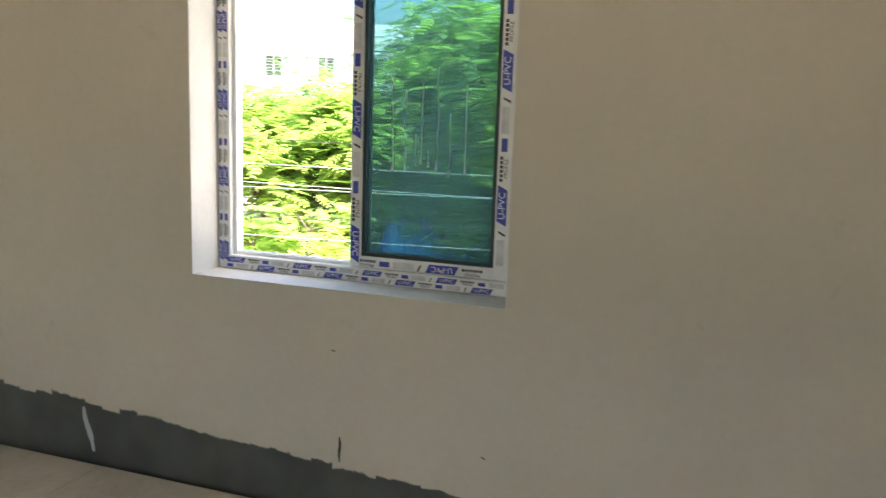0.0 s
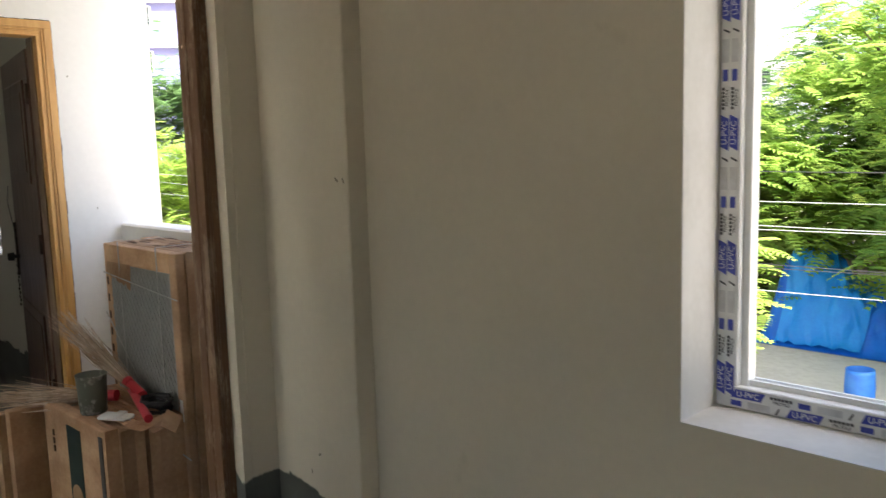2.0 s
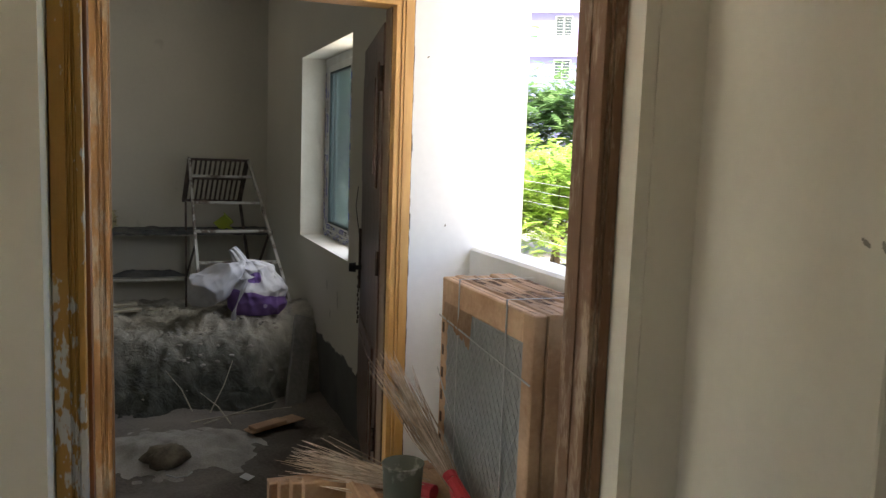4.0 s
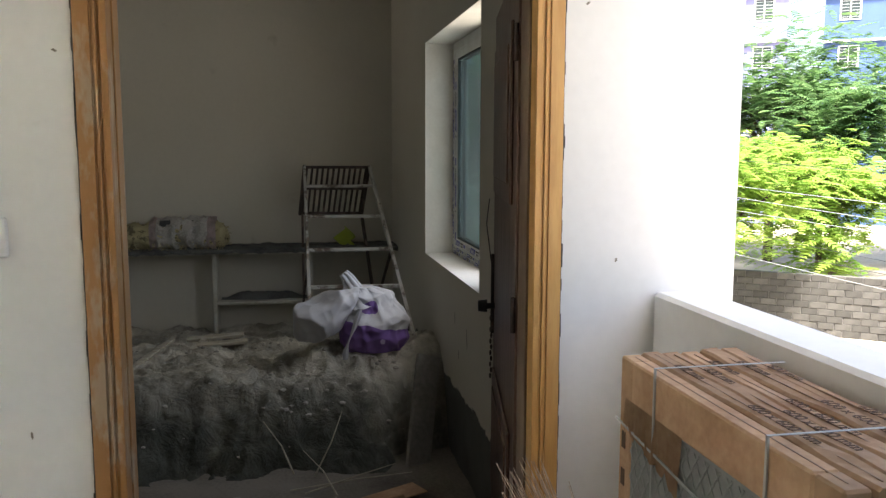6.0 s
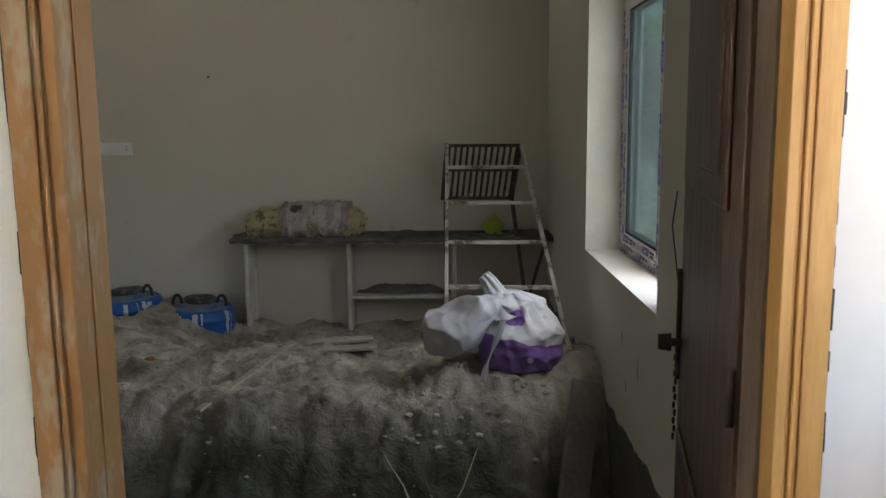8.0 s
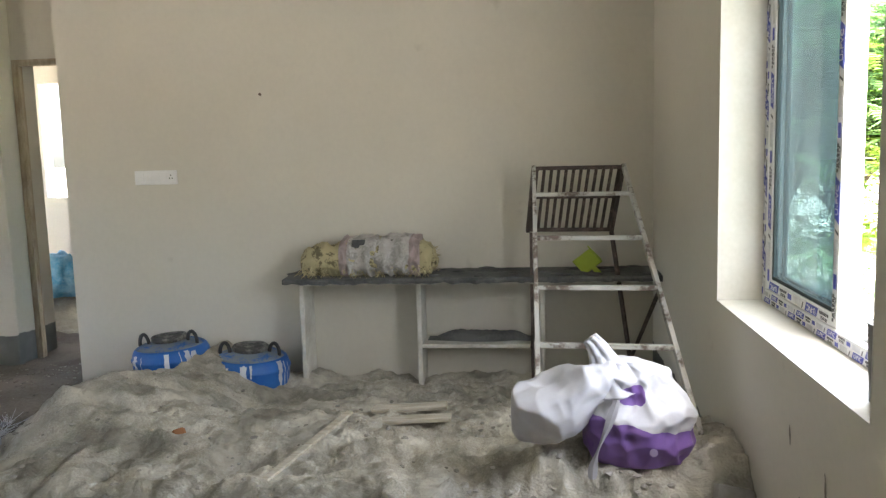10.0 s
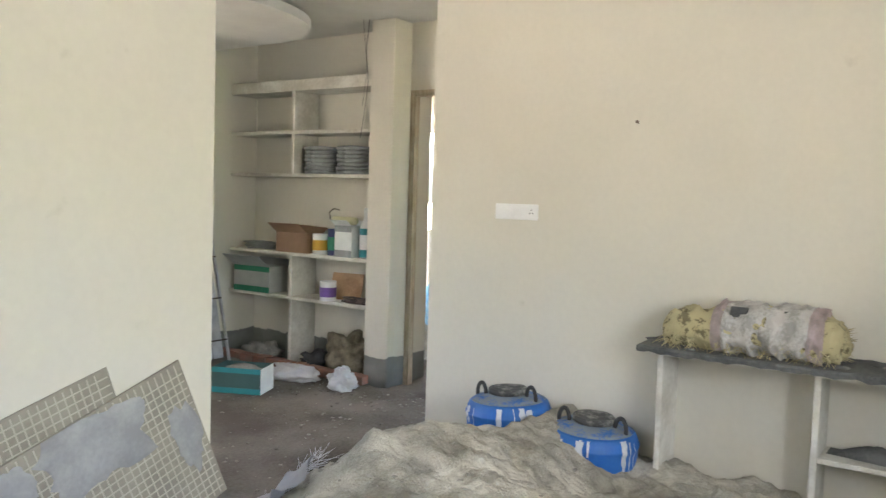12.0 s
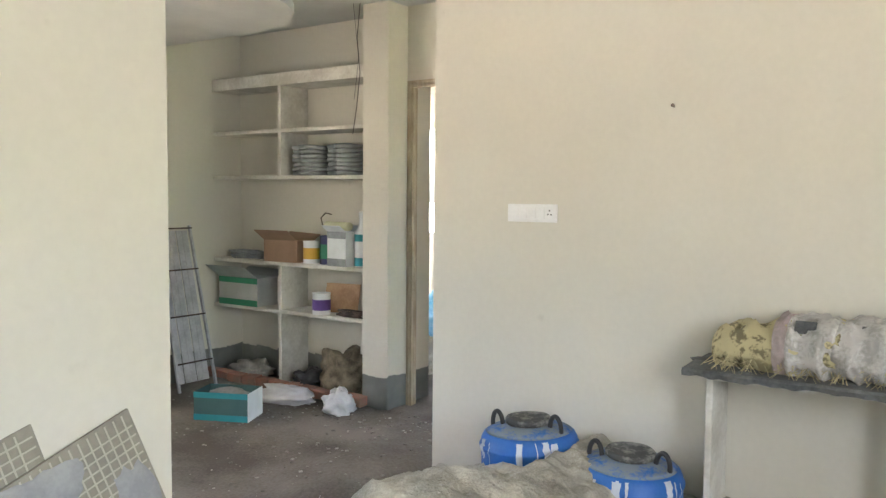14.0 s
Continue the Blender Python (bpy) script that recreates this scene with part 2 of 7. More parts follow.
M["cardboard"] = material("cardboard", (0.52, 0.345, 0.215), 0.85, (0.36, 0.215, 0.125), 6, 60, 0.2, island=0.18)
M["carton_grey"] = material("grey_tile_face", (0.30, 0.31, 0.30), 0.5, (0.24, 0.245, 0.24), 4, 60, 0.1)
M["rib_grey"] = plain("pale_grey_rib", (0.335, 0.345, 0.335), 0.5)
M["tape"] = plain("brown_tape", (0.30, 0.19, 0.11), 0.5)
M["carton_print"] = plain("carton_print", (0.10, 0.055, 0.03), 0.8)
M["strap"] = plain("plastic_strap", (0.44, 0.45, 0.44), 0.4)
M["blue_drum"] = material("blue_plastic_drum", (0.015, 0.11, 0.42), 0.4, (0.03, 0.15, 0.45), 5, 60, 0.05)
M["drum_drip"] = plain("white_paint_drips", (0.60, 0.63, 0.68), 0.5)
M["rubber"] = plain("black_plastic", (0.03, 0.03, 0.032), 0.5)
M["bag_white"] = material("white_plastic_bag", (0.52, 0.52, 0.54), 0.42, (0.46, 0.46, 0.485), 6, 40, 0.12)
M["bag_purple"] = material("purple_sack_print", (0.16, 0.08, 0.30), 0.45, (0.12, 0.06, 0.24), 6, 40, 0.15)
M["switch"] = plain("white_switch_plastic", (0.82, 0.82, 0.82), 0.3)
M["bark"] = material("bark", (0.12, 0.09, 0.065), 0.9, (0.07, 0.05, 0.035), 4, 30, 0.6)
M["ground"] = material("sandy_ground", (0.52, 0.46, 0.37), 0.95, (0.36, 0.31, 0.245), 0.25, 8, 0.4)
M["block"] = material("grey_block", (0.082, 0.077, 0.07), 0.9, (0.05, 0.047, 0.043), 3, 40, 0.5, island=0.3)
M["tarp"] = material("blue_tarpaulin", (0.004, 0.085, 0.40), 0.38, (0.008, 0.13, 0.48), 2, 20, 0.2)


def leaf_material(name, a, b_):
    """Thin leaves: half of the light passes through."""
    m = bpy.data.materials.new(name)
    m.use_nodes = True
    nt = m.node_tree
    nt.nodes.clear()
    o = nt.nodes.new("ShaderNodeOutputMaterial")
    geo = nt.nodes.new("ShaderNodeNewGeometry")
    big = nt.nodes.new("ShaderNodeTexNoise")
    big.inputs["Scale"].default_value = 0.9
    ad = nt.nodes.new("ShaderNodeMath")
    ad.operation = "MULTIPLY_ADD"
    nt.links.new(geo.outputs["Random Per Island"], ad.inputs[0])
    ad.inputs[1].default_value = 0.5
    co = nt.nodes.new("ShaderNodeTexCoord")
    nt.links.new(co.outputs["Object"], big.inputs["Vector"])
    mr = nt.nodes.new("ShaderNodeMapRange")
    mr.inputs["From Min"].default_value, mr.inputs["From Max"].default_value = 0.35, 0.65
    mr.inputs["To Max"].default_value = 0.6
    nt.links.new(big.outputs["Fac"], mr.inputs["Value"])
    nt.links.new(mr.outputs[0], ad.inputs[2])
    mx = nt.nodes.new("ShaderNodeMix")
    mx.data_type = "RGBA"
    mx.inputs["A"].default_value, mx.inputs["B"].default_value = (*a, 1), (*b_, 1)
    nt.links.new(ad.outputs[0], mx.inputs["Factor"])
    d = nt.nodes.new("ShaderNodeBsdfDiffuse")
    t = nt.nodes.new("ShaderNodeBsdfTranslucent")
    s = nt.nodes.new("ShaderNodeMixShader")
    s.inputs[0].default_value = 0.45
    nt.links.new(mx.outputs["Result"], d.inputs[0])
    nt.links.new(mx.outputs["Result"], t.inputs[0])
    nt.links.new(d.outputs[0], s.inputs[1])
    nt.links.new(t.outputs[0], s.inputs[2])
    nt.links.new(s.outputs[0], o.inputs[0])
    return m


M["leaf_light"] = leaf_material("leaf_light", (0.17, 0.31, 0.06), (0.42, 0.55, 0.12))
M["leaf_dark"] = leaf_material("leaf_dark", (0.07, 0.15, 0.06), (0.21, 0.33, 0.12))

def sack_material():
    """White woven plastic with a purple band below a slanting edge and a purple blotch above it."""
    m = material("printed_cement_sack", (0.60, 0.60, 0.62), 0.42, (0.53, 0.53, 0.56), 6, 60, 0.15)
    nt = m.node_tree
    n, l = nt.nodes, nt.links
    b = n["Principled BSDF"]
    src = b.inputs["Base Color"].links[0].from_socket
    co = n.new("ShaderNodeTexCoord")
    sep = n.new("ShaderNodeSeparateXYZ")
    l.new(co.outputs["Object"], sep.inputs[0])
    nz = n.new("ShaderNodeTexNoise")
    nz.inputs["Scale"].default_value = 11
    l.new(co.outputs["Object"], nz.inputs["Vector"])

    def math(op, a, c=None, k=None):
        q = n.new("ShaderNodeMath")
        q.operation = op
        for i, v in enumerate((a, c, k)):
            if v is None:
                continue
            if isinstance(v, (int, float)):
                q.inputs[i].default_value = v
            else:
                l.new(v, q.inputs[i])
        return q.outputs[0]

    edge = math("MULTIPLY_ADD", sep.outputs["X"], 0.20, sep.outputs["Z"])
    edge = math("MULTIPLY_ADD", nz.outputs["Fac"], 0.03, edge)
    low = math("LESS_THAN", edge, 0.172)
    dx = math("MULTIPLY", math("SUBTRACT", sep.outputs["X"], 0.085), 17)
    dz = math("MULTIPLY", math("SUBTRACT", sep.outputs["Z"], 0.235), 15)
    rr = math("ADD", math("MULTIPLY", dx, dx), math("MULTIPLY", dz, dz))
    rr = math("MULTIPLY_ADD", nz.outputs["Fac"], 2.6, rr)
    blot = math("LESS_THAN", rr, 1.75)
    fac = math("MAXIMUM", low, blot)
    mx = n.new("ShaderNodeMix")
    mx.data_type = "RGBA"
    l.new(fac, mx.inputs["Factor"])
    l.new(src, mx.inputs["A"])
    mx.inputs["B"].default_value = (0.19, 0.105, 0.33, 1)
    l.new(mx.outputs["Result"], b.inputs["Base Color"])
    return m


M["sack"] = sack_material()


def tinted_glass(name, tint, dust, film):
    """Tinted pane with a thin uneven film of dust that scatters daylight."""
    m = bpy.data.materials.new(name)
    m.use_nodes = True
    nt = m.node_tree
    n, l = nt.nodes, nt.links
    n.clear()
    out, clear, gloss = n.new("ShaderNodeOutputMaterial"), n.new("ShaderNodeBsdfTransparent"), n.new("ShaderNodeBsdfGlossy")
    clear.inputs[0].default_value = (*tint, 1)
    gloss.inputs["Roughness"].default_value = 0.02
    lw, pw, fr = n.new("ShaderNodeLayerWeight"), n.new("ShaderNodeMath"), n.new("ShaderNodeMath")
    lw.inputs[0].default_value = 0.5
    pw.operation, fr.operation = "POWER", "MULTIPLY_ADD"
    pw.inputs[1].default_value = 5.0
    fr.inputs[1].default_value, fr.inputs[2].default_value = 0.6, 0.015
    l.new(lw.outputs["Facing"], pw.inputs[0])
    l.new(pw.outputs[0], fr.inputs[0])
    haze, hm, hn, hr = n.new("ShaderNodeBsdfTranslucent"), n.new("ShaderNodeMixShader"), n.new("ShaderNodeTexNoise"), n.new("ShaderNodeMapRange")
    co, mp = n.new("ShaderNodeTexCoord"), n.new("ShaderNodeMapping")
    mp.inputs["Scale"].default_value = (3.0, 3.0, 0.5)
    l.new(co.outputs["Object"], mp.inputs[0])
    l.new(mp.outputs[0], hn.inputs["Vector"])
    haze.inputs[0].default_value = (*film, 1)
    hn.inputs["Scale"].default_value, hn.inputs["Detail"].default_value = 4, 6
    hr.inputs["From Min"].default_value, hr.inputs["From Max"].default_value = 0.3, 0.7
    hr.inputs["To Min"].default_value, hr.inputs["To Max"].default_value = dust
    l.new(hn.outputs["Fac"], hr.inputs["Value"])
    l.new(hr.outputs[0], hm.inputs[0])
    l.new(clear.outputs[0], hm.inputs[1])
    l.new(haze.outputs[0], hm.inputs[2])
    top = n.new("ShaderNodeMixShader")
    l.new(fr.outputs[0], top.inputs[0])
    l.new(hm.outputs[0], top.inputs[1])
    l.new(gloss.outputs[0], top.inputs[2])
    l.new(top.outputs[0], out.inputs[0])
    return m


GLASS = tinted_glass("tinted_glass", (0.57, 0.685, 0.69), (0.014, 0.032), (0.36, 0.60, 0.62))
# same glass with daylight held down by a darker tint, for the second window
GLASS_DIMMED = tinted_glass("dimmed_tinted_glass", (0.46, 0.535, 0.55), (0.012, 0.03), (0.42, 0.55, 0.58))

# ---- helpers ----
def part(name, bm, mat, parent=None, label="", smooth=False):
    me = bpy.data.meshes.new(name)
    bmesh.ops.recalc_face_normals(bm, faces=bm.faces[:])
    bm.to_mesh(me)
    bm.free()
    mats = mat if isinstance(mat, (list, tuple)) else [mat]
    for k in mats:
        me.materials.append(k)
    if smooth:
        for p in me.polygons:
            p.use_smooth = True
    ob = new(name, me)
    if parent:
        ob.parent = parent
    if label:
        ob["label"] = label
    return ob


def thing(name, m, label, category, group="", kind=""):
    ob = new(name)
    ob.empty_display_size = 0.1
    ob.matrix_world = m
    return tagged(ob, label, category, group, kind)


def cuboid(bm, lo, hi, bevel=0.0, m=None, mat=0):
    """A box between two corners, optionally bevelled and moved by m."""
    r = bmesh.ops.create_cube(bm, size=1.0)
    vs = r["verts"]
    for v in vs:
        v.co = Vector([lo[i] + (v.co[i] + 0.5) * (hi[i] - lo[i]) for i in range(3)])
    fs = list({f for v in vs for f in v.link_faces})
    if bevel:
        es = list({e for v in vs for e in v.link_edges})
        rb = bmesh.ops.bevel(bm, geom=es, offset=bevel, segments=1, affect="EDGES")
        vs = list({v for f in rb["faces"] for v in f.verts} | {v for v in vs if v.is_valid})
        fs = list({f for v in vs for f in v.link_faces})
    if m is not None:
        bmesh.ops.transform(bm, matrix=m, verts=vs)
    for f in fs:
        f.material_index = mat
    return vs


def boxes(*spans, bevel=0.0):
    bm = bmesh.new()
    for lo, hi in spans:
        cuboid(bm, lo, hi, bevel)
    return bm


def tube(bm, a, b, r, r2=None, n=10, mat=0):
    a, b = Vector(a), Vector(b)
    d = b - a
    m = Matrix.Translation((a + b) / 2) @ d.to_track_quat("Z", "Y").to_matrix().to_4x4()
    r_ = bmesh.ops.create_cone(bm, cap_ends=True, segments=n, radius1=r, radius2=r if r2 is None else r2, depth=d.length, matrix=m)
    for f in {f for v in r_["verts"] for f in v.link_faces}:
        f.material_index = mat
    return r_["verts"]


def bar(bm, a, b, w, d, bevel=0.002, up=(0, 0, 1)):
    """A flat bar with cross-section w by d from a to b."""
    a, b = Vector(a), Vector(b)
    z = (b - a)
    ln = z.length
    z.normalize()
    x = Vector(up).cross(z)
    if x.length < 1e-3:
        x = Vector((1, 0, 0))
    x.normalize()
    y = z.cross(x)
    m = Matrix((x, y, z)).transposed().to_4x4()
    m.translation = a
    return cuboid(bm, (-w / 2, -d / 2, 0), (w / 2, d / 2, ln), bevel, m)


def polytube(bm, pts, r, n=6):
    """One continuous round skin along a line of points."""
    pts = [Vector(p) for p in pts]
    rings, ref = [], None
    for k, p in enumerate(pts):
        d = (pts[min(k + 1, len(pts) - 1)] - pts[max(k - 1, 0)]).normalized()
        if ref is None:
            ref = Vector((0, 0, 1)) if abs(d.z) < 0.9 else Vector((1, 0, 0))
        s = d.cross(ref).normalized()
        ref = s.cross(d).normalized()
        rings.append([bm.verts.new(p + (s * math.cos(2 * math.pi * i / n) + ref * math.sin(2 * math.pi * i / n)) * r) for i in range(n)])
    for a, c in zip(rings[:-1], rings[1:]):
        for i in range(n):
            bm.faces.new((a[i], a[(i + 1) % n], c[(i + 1) % n], c[i]))
    bm.faces.new(rings[0][::-1]), bm.faces.new(rings[-1])


def lathe(bm, profile, n=24, m=None, mat=0):
    rings = []
    for r, z in profile:
        rings.append([bm.verts.new((r * math.cos(2 * math.pi * i / n), r * math.sin(2 * math.pi * i / n), z)) for i in range(n)])
    fs = []
    for p, q in zip(rings[:-1], rings[1:]):
        for i in range(n):
            fs.append(bm.faces.new((p[i], p[(i + 1) % n], q[(i + 1) % n], q[i])))
    if profile[0][0] > 1e-4:
        fs.append(bm.faces.new(list(reversed(rings[0]))))
    if profile[-1][0] > 1e-4:
        fs.append(bm.faces.new(rings[-1]))
    for f in fs:
        f.material_index = mat
    if m is not None:
        bmesh.ops.transform(bm, matrix=m, verts=[v for r in rings for v in r])


def hnoise(x, y, s, seed=0.0):
    return noise.noise(Vector((x * s + seed, y * s - seed, seed * 1.7)))


def writing(name, text, size, m, mat, parent, label=""):
    cu = bpy.data.curves.new(name, "FONT")
    cu.body, cu.size, cu.extrude, cu.align_x, cu.align_y = text, size, 0.0004, "CENTER", "CENTER"
    tmp = bpy.data.objects.new(name, cu)
    scene.collection.objects.link(tmp)
    dg = bpy.context.evaluated_depsgraph_get()
    me = bpy.data.meshes.new_from_object(tmp.evaluated_get(dg))
    bpy.data.objects.remove(tmp)
    bpy.data.curves.remove(cu)
    me.materials.clear()
    me.materials.append(mat)
    ob = new(name, me)
    ob.parent = parent
    ob.matrix_local = m
    if label:
        ob["label"] = label
    return ob


def structure(name, bm, mat, label, category):
    return tagged(part(name, bm, mat), label, category, "", "structure")


# ---- the building: two rooms, a balcony between them, a hall with shelves ----
CEIL, FB = 2.88, -0.12


def wall_y(name, y0, y1, x0, x1, z0, z1, mat, label, holes=()):
    """A wall along x with rectangular openings (xa, xb, za, zb)."""
    spans, x = [], x0
    for xa, xb, za, zb in sorted(holes):
        spans.append(((x, y0, z0), (xa, y1, z1)))
        if za > z0:
            spans.append(((xa, y0, z0), (xb, y1, za)))
        if zb < z1:
            spans.append(((xa, y0, zb), (xb, y1, z1)))
        x = xb
    spans.append(((x, y0, z0), (x1, y1, z1)))
    return structure(name, boxes(*spans), mat, label, "wall")


def wall_x(name, x0, x1, y0, y1, z0, z1, mat, label, holes=()):
    spans, y = [], y0
    for ya, yb, za, zb in sorted(holes):
        spans.append(((x0, y, z0), (x1, ya, z1)))
        if za > z0:
            spans.append(((x0, ya, z0), (x1, yb, za)))
        if zb < z1:
            spans.append(((x0, ya, zb), (x1, yb, z1)))
        y = yb
    spans.append(((x0, y, z0), (x1, y1, z1)))
    return structure(name, boxes(*spans), mat, label, "wall")


WA = (-1.97, -0.70, 0.845, 2.2)
WB = (-8.325, -6.80, 0.872, 2.2)
# room with the first window
wall_y("wall_north_a", 2.569, 2.83, -3.58, 1.9, -0.2, 3.0, M["wall_a"], "cream painted wall with bare cement band at its foot", [WA])
structure("pilaster", boxes(((-3.579, 2.49, -0.2), (-3.088, 2.571, CEIL)), bevel=0.004), M["wall_a"], "cream painted corner pilaster with cement foot", "pilaster")
wall_x("wall_west_a", -3.81, -3.58, -2.6, 2.83, -0.2, 3.0, M["wall_a"], "cream painted wall with a doorway", [(1.257, 2.377, -0.2, 2.2)])
bm = bmesh.new()
prism_lo = [bm.verts.new((x, y, 0.0)) for x, y in ((-3.694, 2.376), (-3.581, 2.343), (-3.581, 2.376))]
prism_hi = [bm.verts.new((v.co.x, v.co.y, 2.2)) for v in prism_lo]
bm.faces.new(prism_lo), bm.faces.new(prism_hi[::-1])
for i in range(3):
    bm.faces.new((prism_lo[i], prism_lo[(i + 1) % 3], prism_hi[(i + 1) % 3], prism_hi[i]))
structure("splayed_plaster", bm, M["wall_a"], "splayed plaster edge beside the door frame", "plaster")
wall_x("wall_east_a", 1.9, 2.1, -2.6, 2.83, -0.2, 3.0, M["wall_a"], "cream painted wall", [])
# never in view; its opening is added for the south fill lamp
wall_y("wall_south_a", -2.8, -2.6, -3.81, 2.1, -0.2, 3.0, M["wall_a"], "cream painted wall", [(-2.2, 0.4, 0.9, 2.2)])
# balcony
wall_x("wall_door_b", -5.43, -5.2, -4.6, 2.888, -0.25, 3.0, [M["wall_white"]], "white primed balcony wall with a doorway", [(1.236, 2.394, -0.25, 2.153)])
structure("parapet", boxes(((-5.2, 2.657, -0.2), (-3.81, 2.80, 1.156)), bevel=0.010), M["wall_white"], "white plastered balcony parapet", "parapet")
structure("balcony_beam", boxes(((-5.2, 2.66, 2.62), (-3.81, 2.83, 2.9))), M["wall_white"], "white plastered beam over the balcony", "beam")
# unseen end wall, opened only for the balcony fill lamp
wall_y("wall_balcony_south", -1.3, -1.1, -5.2, -3.81, -0.2, 3.0, M["wall_white"], "white primed wall", [(-5.0, -4.0, 0.9, 2.2)])
# room with the sand heap
wall_y("wall_north_b", 2.557, 2.83, -10.25, -5.43, -0.3, 3.0, M["wall_b_damp"], "pale cream wall beside the window", [WB])
wall_x("wall_west_b", -10.22, -10.05, -1.27, 2.557, -0.3, 3.0, M["wall_b"], "pale cream wall with a switch plate")
wall_y("wall_south_b", -1.08, -0.90, -8.0, -5.43, -0.3, 3.0, M["wall_b"], "pale cream wall ending at the hall opening")
# hall behind with shelves and a further room
wall_x("wall_shelf_back", -11.5, -11.34, -4.5, -2.58, -0.3, 3.0, M["wall_hall"], "pale cream wall behind the built-in shelves")
structure("column", boxes(((-11.5, -2.58, -0.3), (-10.97, -2.335, CEIL)), bevel=0.006), M["wall_hall"], "cream column with cement foot", "column")
# the opening lies out of view, added for the hall fill lamp
wall_y("wall_hall_south", -4.5, -4.33, -11.34, -5.43, -0.3, 3.0, M["wall_hall"], "pale cream hall wall", [(-8.3, -6.9, 0.9, 2.2)])
wall_x("wall_door_c", -11.28, -11.2, -2.335, 2.83, -0.3, 3.0, M["wall_hall"], "pale cream wall with an open doorway", [(-2.33, -1.40, -0.3, 2.33)])
wall_x("wall_west_c", -14.7, -14.5, -5.6, 1.0, -0.3, 3.0, M["wall_b"], "cream wall of the far room", [(-5.2, -4.42, 1.02, 2.3), (-4.18, -2.9, 1.05, 2.45)])
wall_y("wall_north_c", 0.8, 1.0, -14.5, -11.28, -0.3, 3.0, M["wall_b"], "cream wall of the far room")
# hidden opening added for the far room's fill lamp
wall_y("wall_south_c", -5.6, -5.4, -14.5, -11.5, -0.3, 3.0, M["wall_b"], "cream wall of the far room", [(-13.6, -12.4, 1.0, 2.3)])
wall_x("wall_east_c", -11.5, -11.36, -5.4, -4.5, -0.3, 3.0, M["wall_b"], "cream wall of the far room")
structure("ceiling", boxes(((-14.7, -5.6, CEIL), (2.1, 2.9, 3.05))), M["ceiling"], "white painted ceiling", "ceiling")
structure("floor_slab", boxes(((-14.7, -5.6, -0.45), (2.1, 2.83, -0.2))), M["concrete"], "bare concrete floor slab", "floor")
# loft slab with a bowed front edge under the hall ceiling
bm = bmesh.new()
arc = [(-9.40 + 1.05 * math.cos(a), -3.11 + 0.92 * math.sin(a)) for a in np.linspace(math.pi * 0.02, math.pi * 0.98, 22)]
outline = [(-8.35, -4.33)] + arc + [(-10.45, -4.33)]
lo = [bm.verts.new((x, y, 2.648)) for x, y in outline]
hi = [bm.verts.new((x, y, 2.71)) for x, y in outline]
bm.faces.new(lo), bm.faces.new(hi[::-1])
for i in range(len(lo)):
    j = (i + 1) % len(lo)
    bm.faces.new((lo[i], lo[j], hi[j], hi[i]))
structure("loft_slab", bm, M["ceiling"], "white loft slab with bowed front edge", "loft")


def height_sheet(name, x0, x1, y0, y1, step, f, mat):
    nx, ny = int((x1 - x0) / step) + 1, int((y1 - y0) / step) + 1
    bm = bmesh.new()
    rows = []
    for j in range(ny):
        y = y0 + (y1 - y0) * j / (ny - 1)
        rows.append([bm.verts.new((x0 + (x1 - x0) * i / (nx - 1), y, f(x0 + (x1 - x0) * i / (nx - 1), y))) for i in range(nx)])
    for a, b in zip(rows[:-1], rows[1:]):
        for i in range(nx - 1):
            bm.faces.new((a[i], a[i + 1], b[i + 1], b[i]))
    return part(name, bm, mat, smooth=True)


def sstep(t):
    t = min(1, max(0, t))
    return t * t * (3 - 2 * t)


def dirt_height(x, y):
    return FB + 0.02 * hnoise(x, y, 1.5, 3) + 0.018 * hnoise(x, y, 6, 5) + 0.010 * hnoise(x, y, 17, 7) + 0.05 * sstep((0.5 - abs(y + 1.7)) / 0.5) * sstep((-x - 9) / 1.0)


